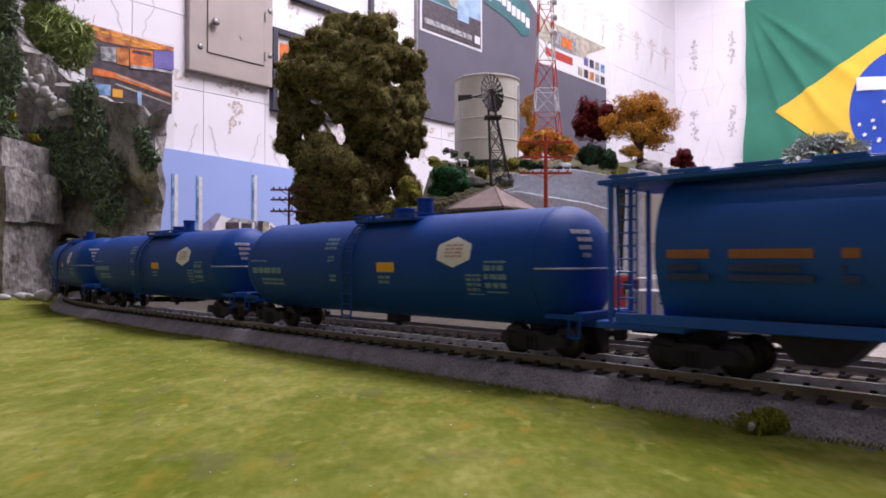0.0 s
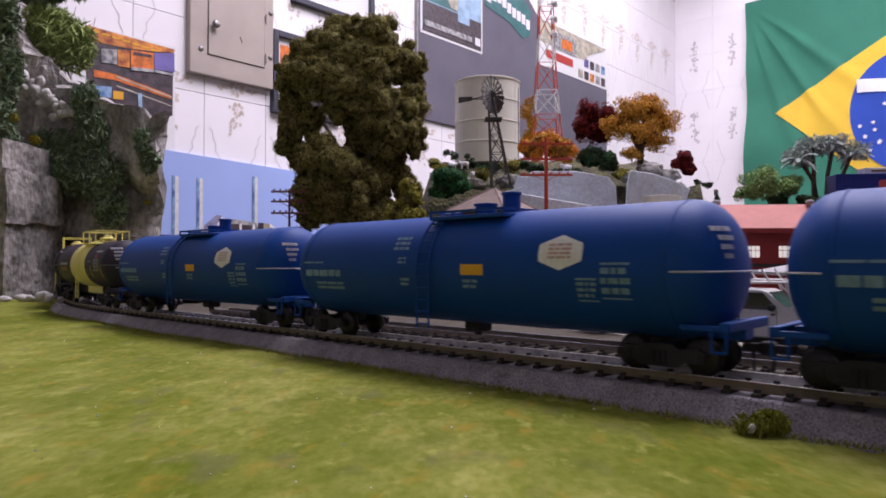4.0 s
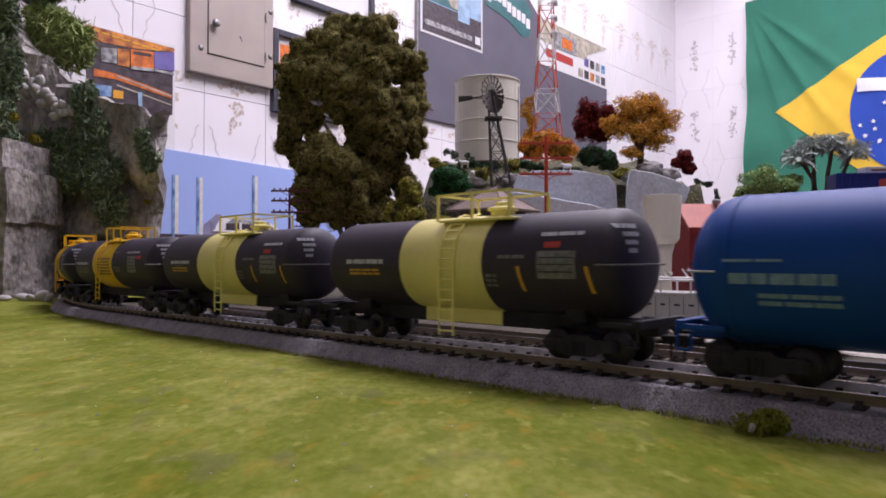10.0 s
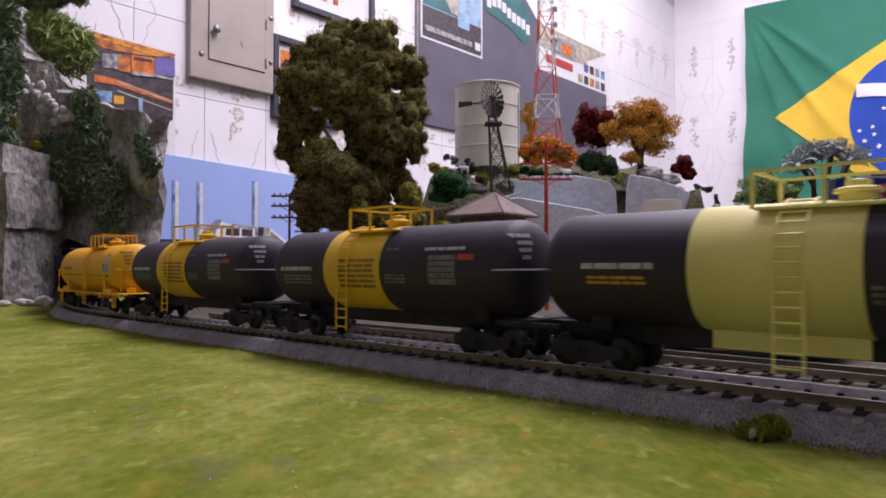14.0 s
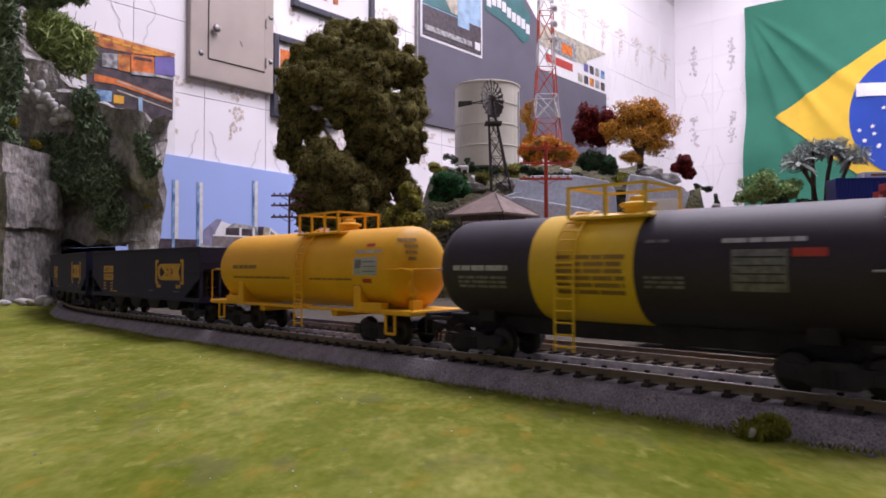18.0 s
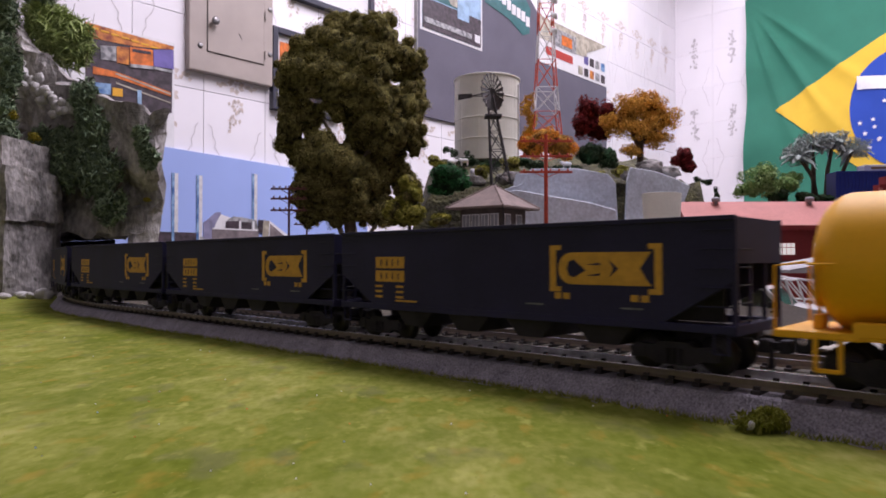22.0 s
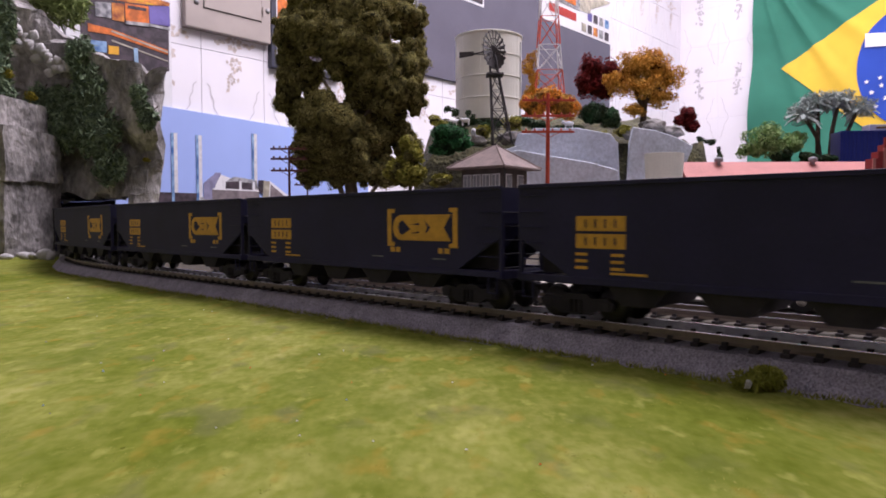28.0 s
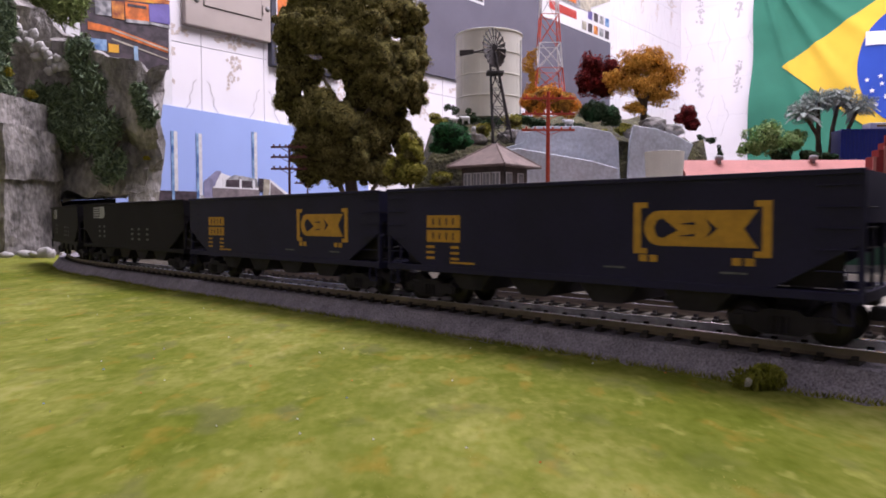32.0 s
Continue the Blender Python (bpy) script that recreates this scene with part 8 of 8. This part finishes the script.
def grass_fringe():
    """Static grass blades leaning over the edge of the ballast."""
    rng = np.random.default_rng(21)
    v, f = [], []
    for i in range(5200):
        s = rng.uniform(-0.10, 0.62)
        p, h = track(s)
        d = 0.0238 + abs(rng.normal(0, 0.0016)) + 0.0012 * math.sin(s * 90) + 0.0008 * math.sin(s * 231)
        q = p - Vector((-math.sin(h), math.cos(h), 0)) * d
        z = lawn_height(q.x, q.y) - 0.0004
        L = rng.uniform(0.0008, 0.0022)
        a2 = rng.uniform(0, 6.28)
        w = Vector((math.cos(a2), math.sin(a2), 0)) * 0.00022
        tip = Vector((rng.normal(0, 0.5), rng.normal(0, 0.5), 1)) * L
        b = Vector((q.x, q.y, z))
        k = len(v)
        v += [tuple(b - w), tuple(b + w), tuple(b + tip)]
        f.append((k, k + 1, k + 2))
    me = bpy.data.meshes.new("grass_fringe")
    me.from_pydata(v, [], f)
    o = part_mesh("grass_fringe", me, "l_turf", None)
    tagged(o, "yellow-green grass blades along the ballast edge", "grass", kind="stuff")


grass_fringe()


def static_grass():
    """Short fibres in loose clumps over the lawn."""
    rng = np.random.default_rng(33)
    n = 60000
    y = 0.095 + 0.42 * rng.uniform(0, 1, n) ** 1.5
    x = rng.uniform(-0.70, 0.52, n) * y
    ok = np.array([side_of(u, w) < -0.0262 for u, w in zip(x, y)])
    x, y = x[ok], y[ok]
    keep = [nz(u * 1.0, w, 60, 4) + 0.6 * nz(u, w, 190, 6) > rng.uniform(-0.45, 0.25) for u, w in zip(x, y)]
    x, y = x[keep], y[keep]
    n = len(x)
    z = np.array([lawn_height(u, w) for u, w in zip(x, y)]) - 0.0003
    ln = rng.uniform(0.0006, 0.0014, n)
    a2 = rng.uniform(0, 6.28, n)
    wx, wy = np.cos(a2) * 0.0003, np.sin(a2) * 0.0003
    b = np.stack([x, y, z], 1)
    w = np.stack([wx, wy, 0 * wx], 1)
    tip = b + np.stack([rng.normal(0, 0.8, n), rng.normal(0, 0.8, n), np.full(n, 0.3)], 1) * ln[:, None]
    v = np.stack([b - w, b + w, tip], 1).reshape(-1, 3)
    me = bpy.data.meshes.new("static_grass")
    me.from_pydata(v.tolist(), [], np.arange(3 * n).reshape(-1, 3).tolist())
    o = part_mesh("static_grass", me, "l_turf", None)
    tagged(o, "short yellow-green grass fibres over the lawn", "grass", kind="stuff")


static_grass()


def crumbs():
    rng = np.random.default_rng(8)
    for mt, n, seed, lab in (("paper", 24, 1, "white"), ("print_orange", 10, 2, "orange"), ("print_sky", 7, 3, "pale blue"), ("print_grey", 10, 4, "grey")):
        v, f = [], []
        for i in range(n):
            y = rng.uniform(0.09, 0.40)
            x = rng.uniform(-0.62, 0.45) * y
            if side_of(x, y) > -0.03:
                continue
            z = lawn_height(x, y) + 0.0003
            r = rng.uniform(0.00025, 0.0005)
            k = len(v)
            for d in ((1, 0, 0), (-0.5, 0.9, 0), (-0.5, -0.9, 0), (0, 0, 0.9)):
                v.append((x + d[0] * r, y + d[1] * r, z + d[2] * r))
            f += [(k, k + 1, k + 3), (k + 1, k + 2, k + 3), (k + 2, k, k + 3), (k, k + 2, k + 1)]
        me = bpy.data.meshes.new("crumbs")
        me.from_pydata(v, [], f)
        o = part_mesh("crumbs", me, mt, None)
        tagged(o, "tiny %s crumbs scattered on the lawn" % lab, "crumbs", kind="stuff")


crumbs()


# ---- wall tiles and their prints ----
def tiles(parent, xs, z0, rows, wz, gap):
    """A field of tiles between the joints xs."""
    kinds = {}
    for x0, x1 in zip(xs, xs[1:]):
        w = round(x1 - x0, 4)
        if w not in kinds:
            bm = box(B(), gap, w - gap, 0.0, 0.007, gap, wz - gap, 0.0005)
            kinds[w] = bpy.data.meshes.new("tile")
            bm.to_mesh(kinds[w])
            bm.free()
        for j in range(rows):
            o = part_mesh("tile", kinds[w], "tile", parent)
            o.matrix_basis = Matrix.Translation((x0, 0, z0 + j * wz))


def print_flower(bm, x, z, s, seed, upright=False):
    """A rosette with leaves above the joint and a trailing spray below it."""
    rng = random.Random(seed)

    def blade(cx, cz, a2, ln, w):
        u, n = (math.cos(a2), math.sin(a2)), (-math.sin(a2), math.cos(a2))
        bm.faces.new([bm.verts.new((cx + u[0] * p + n[0] * q, -0.0008, cz + u[1] * p + n[1] * q)) for p, q in ((0, 0), (ln * 0.45, w), (ln, 0), (ln * 0.45, -w))])
    if upright:                         # a slender spray up and down from the joint
        for k in (-1, 1):
            for i in range(16):
                q = rng.uniform(0.002, 0.052)
                blade(x + rng.uniform(-0.013, 0.013) * s, z + k * q * s, k * math.pi / 2 + rng.uniform(-1.2, 1.2), rng.uniform(0.007, 0.015) * s, 0.0042 * s)
            blade(x, z, k * math.pi / 2, 0.062 * s, 0.0012 * s)
        return
    for cx, cz, r in ((x, z + 0.022 * s, 0.017), (x - 0.004 * s, z - 0.018 * s, 0.013), (x + 0.006 * s, z - 0.048 * s, 0.009)):
        for i in range(7):
            a2 = i * 0.9 + rng.uniform(-0.15, 0.15)
            blade(cx + 0.35 * r * s * math.cos(a2), cz + 0.35 * r * s * math.sin(a2), a2, r * s * 0.8, r * s * 0.34)
        for i in range(3):
            blade(cx, cz, rng.uniform(0, 6.28), r * s * 0.25, r * s * 0.1)
    for k in (-1, 1):
        for i in range(4):
            blade(x + k * (0.016 + 0.006 * i) * s, z + (0.016 + 0.004 * rng.uniform(-1, 2)) * s, math.pi / 2 - k * rng.uniform(0.6, 1.9), rng.uniform(0.008, 0.016) * s, 0.0040 * s)
    for i in range(9):
        blade(x + rng.uniform(-0.012, 0.014) * s, z - (0.004 + 0.0075 * i) * s, -math.pi / 2 + rng.uniform(-0.9, 0.9), rng.uniform(0.008, 0.016) * s, 0.0034 * s)


def print_curl(bm, x, z, s):
    """A vase-shaped outline drawn with a thin line."""
    half = [(0.010, 0.070), (0.0165, 0.064), (0.018, 0.050), (0.024, 0.040), (0.0225, 0.028), (0.034, 0.012), (0.038, 0.0)]
    half = half + [(p, -q) for p, q in half[-2::-1]]
    for k in (-1, 1):
        for (a0, b0), (a1, b1) in zip(half, half[1:]):
            d = Vector((a1 - a0, b1 - b0)).normalized() * 0.0011
            q = [(k * a0 * s - d.y, b0 * s + d.x * k), (k * a0 * s + d.y, b0 * s - d.x * k), (k * a1 * s + d.y, b1 * s - d.x * k), (k * a1 * s - d.y, b1 * s + d.x * k)]
            bm.faces.new([bm.verts.new((x + u, -0.0008, z + w)) for u, w in q])


def prints(parent, x0, n, z0, rows, w, wz, s, flower, slim=1.0):
    for i in range(n):
        for j in range(rows):
            bm = B()
            print_flower(bm, x0 + w * (i + 0.5), z0 + 2 * wz * j, s, i * 7 + j, slim < 1)
            bmesh.ops.scale(bm, vec=(slim, 1, 1), space=Matrix.Translation((-x0 - w * (i + 0.5), 0, 0)), verts=bm.verts)
            part("flower_print", bm, flower, parent)
            bm = B()
            print_curl(bm, x0 + w * i, z0 + 2 * wz * j - wz, s)
            part("line_print", bm, "motif_grey", parent)


ties(main_line, 0.0, 0.0, -0.16, 0.66, 0.008)
ties(siding, 0.056, -0.0015, -0.12, 0.44, 0.008)
TA, TB, TZ = 0.19, 0.222, 0.2135
tiles(wall_tiled_1, [-0.004] + [a(0.045) - 16 * TA + i * TA for i in range(19)], 0.112, 8, TA, 0.0008)
tiles(wall_tiled_2, [-0.003] + [0.226 + i * TB for i in range(10)], 0.2045, 7, TZ, 0.0003)
prints(wall_tiled_1, a(0.045) - 16 * TA, 18, 0.492, 3, TA, TA, 1.45, "motif")
prints(wall_tiled_2, 0.004, 10, 0.845, 2, TB, TZ, 1.65, "motif_grey", 0.9)
motions()
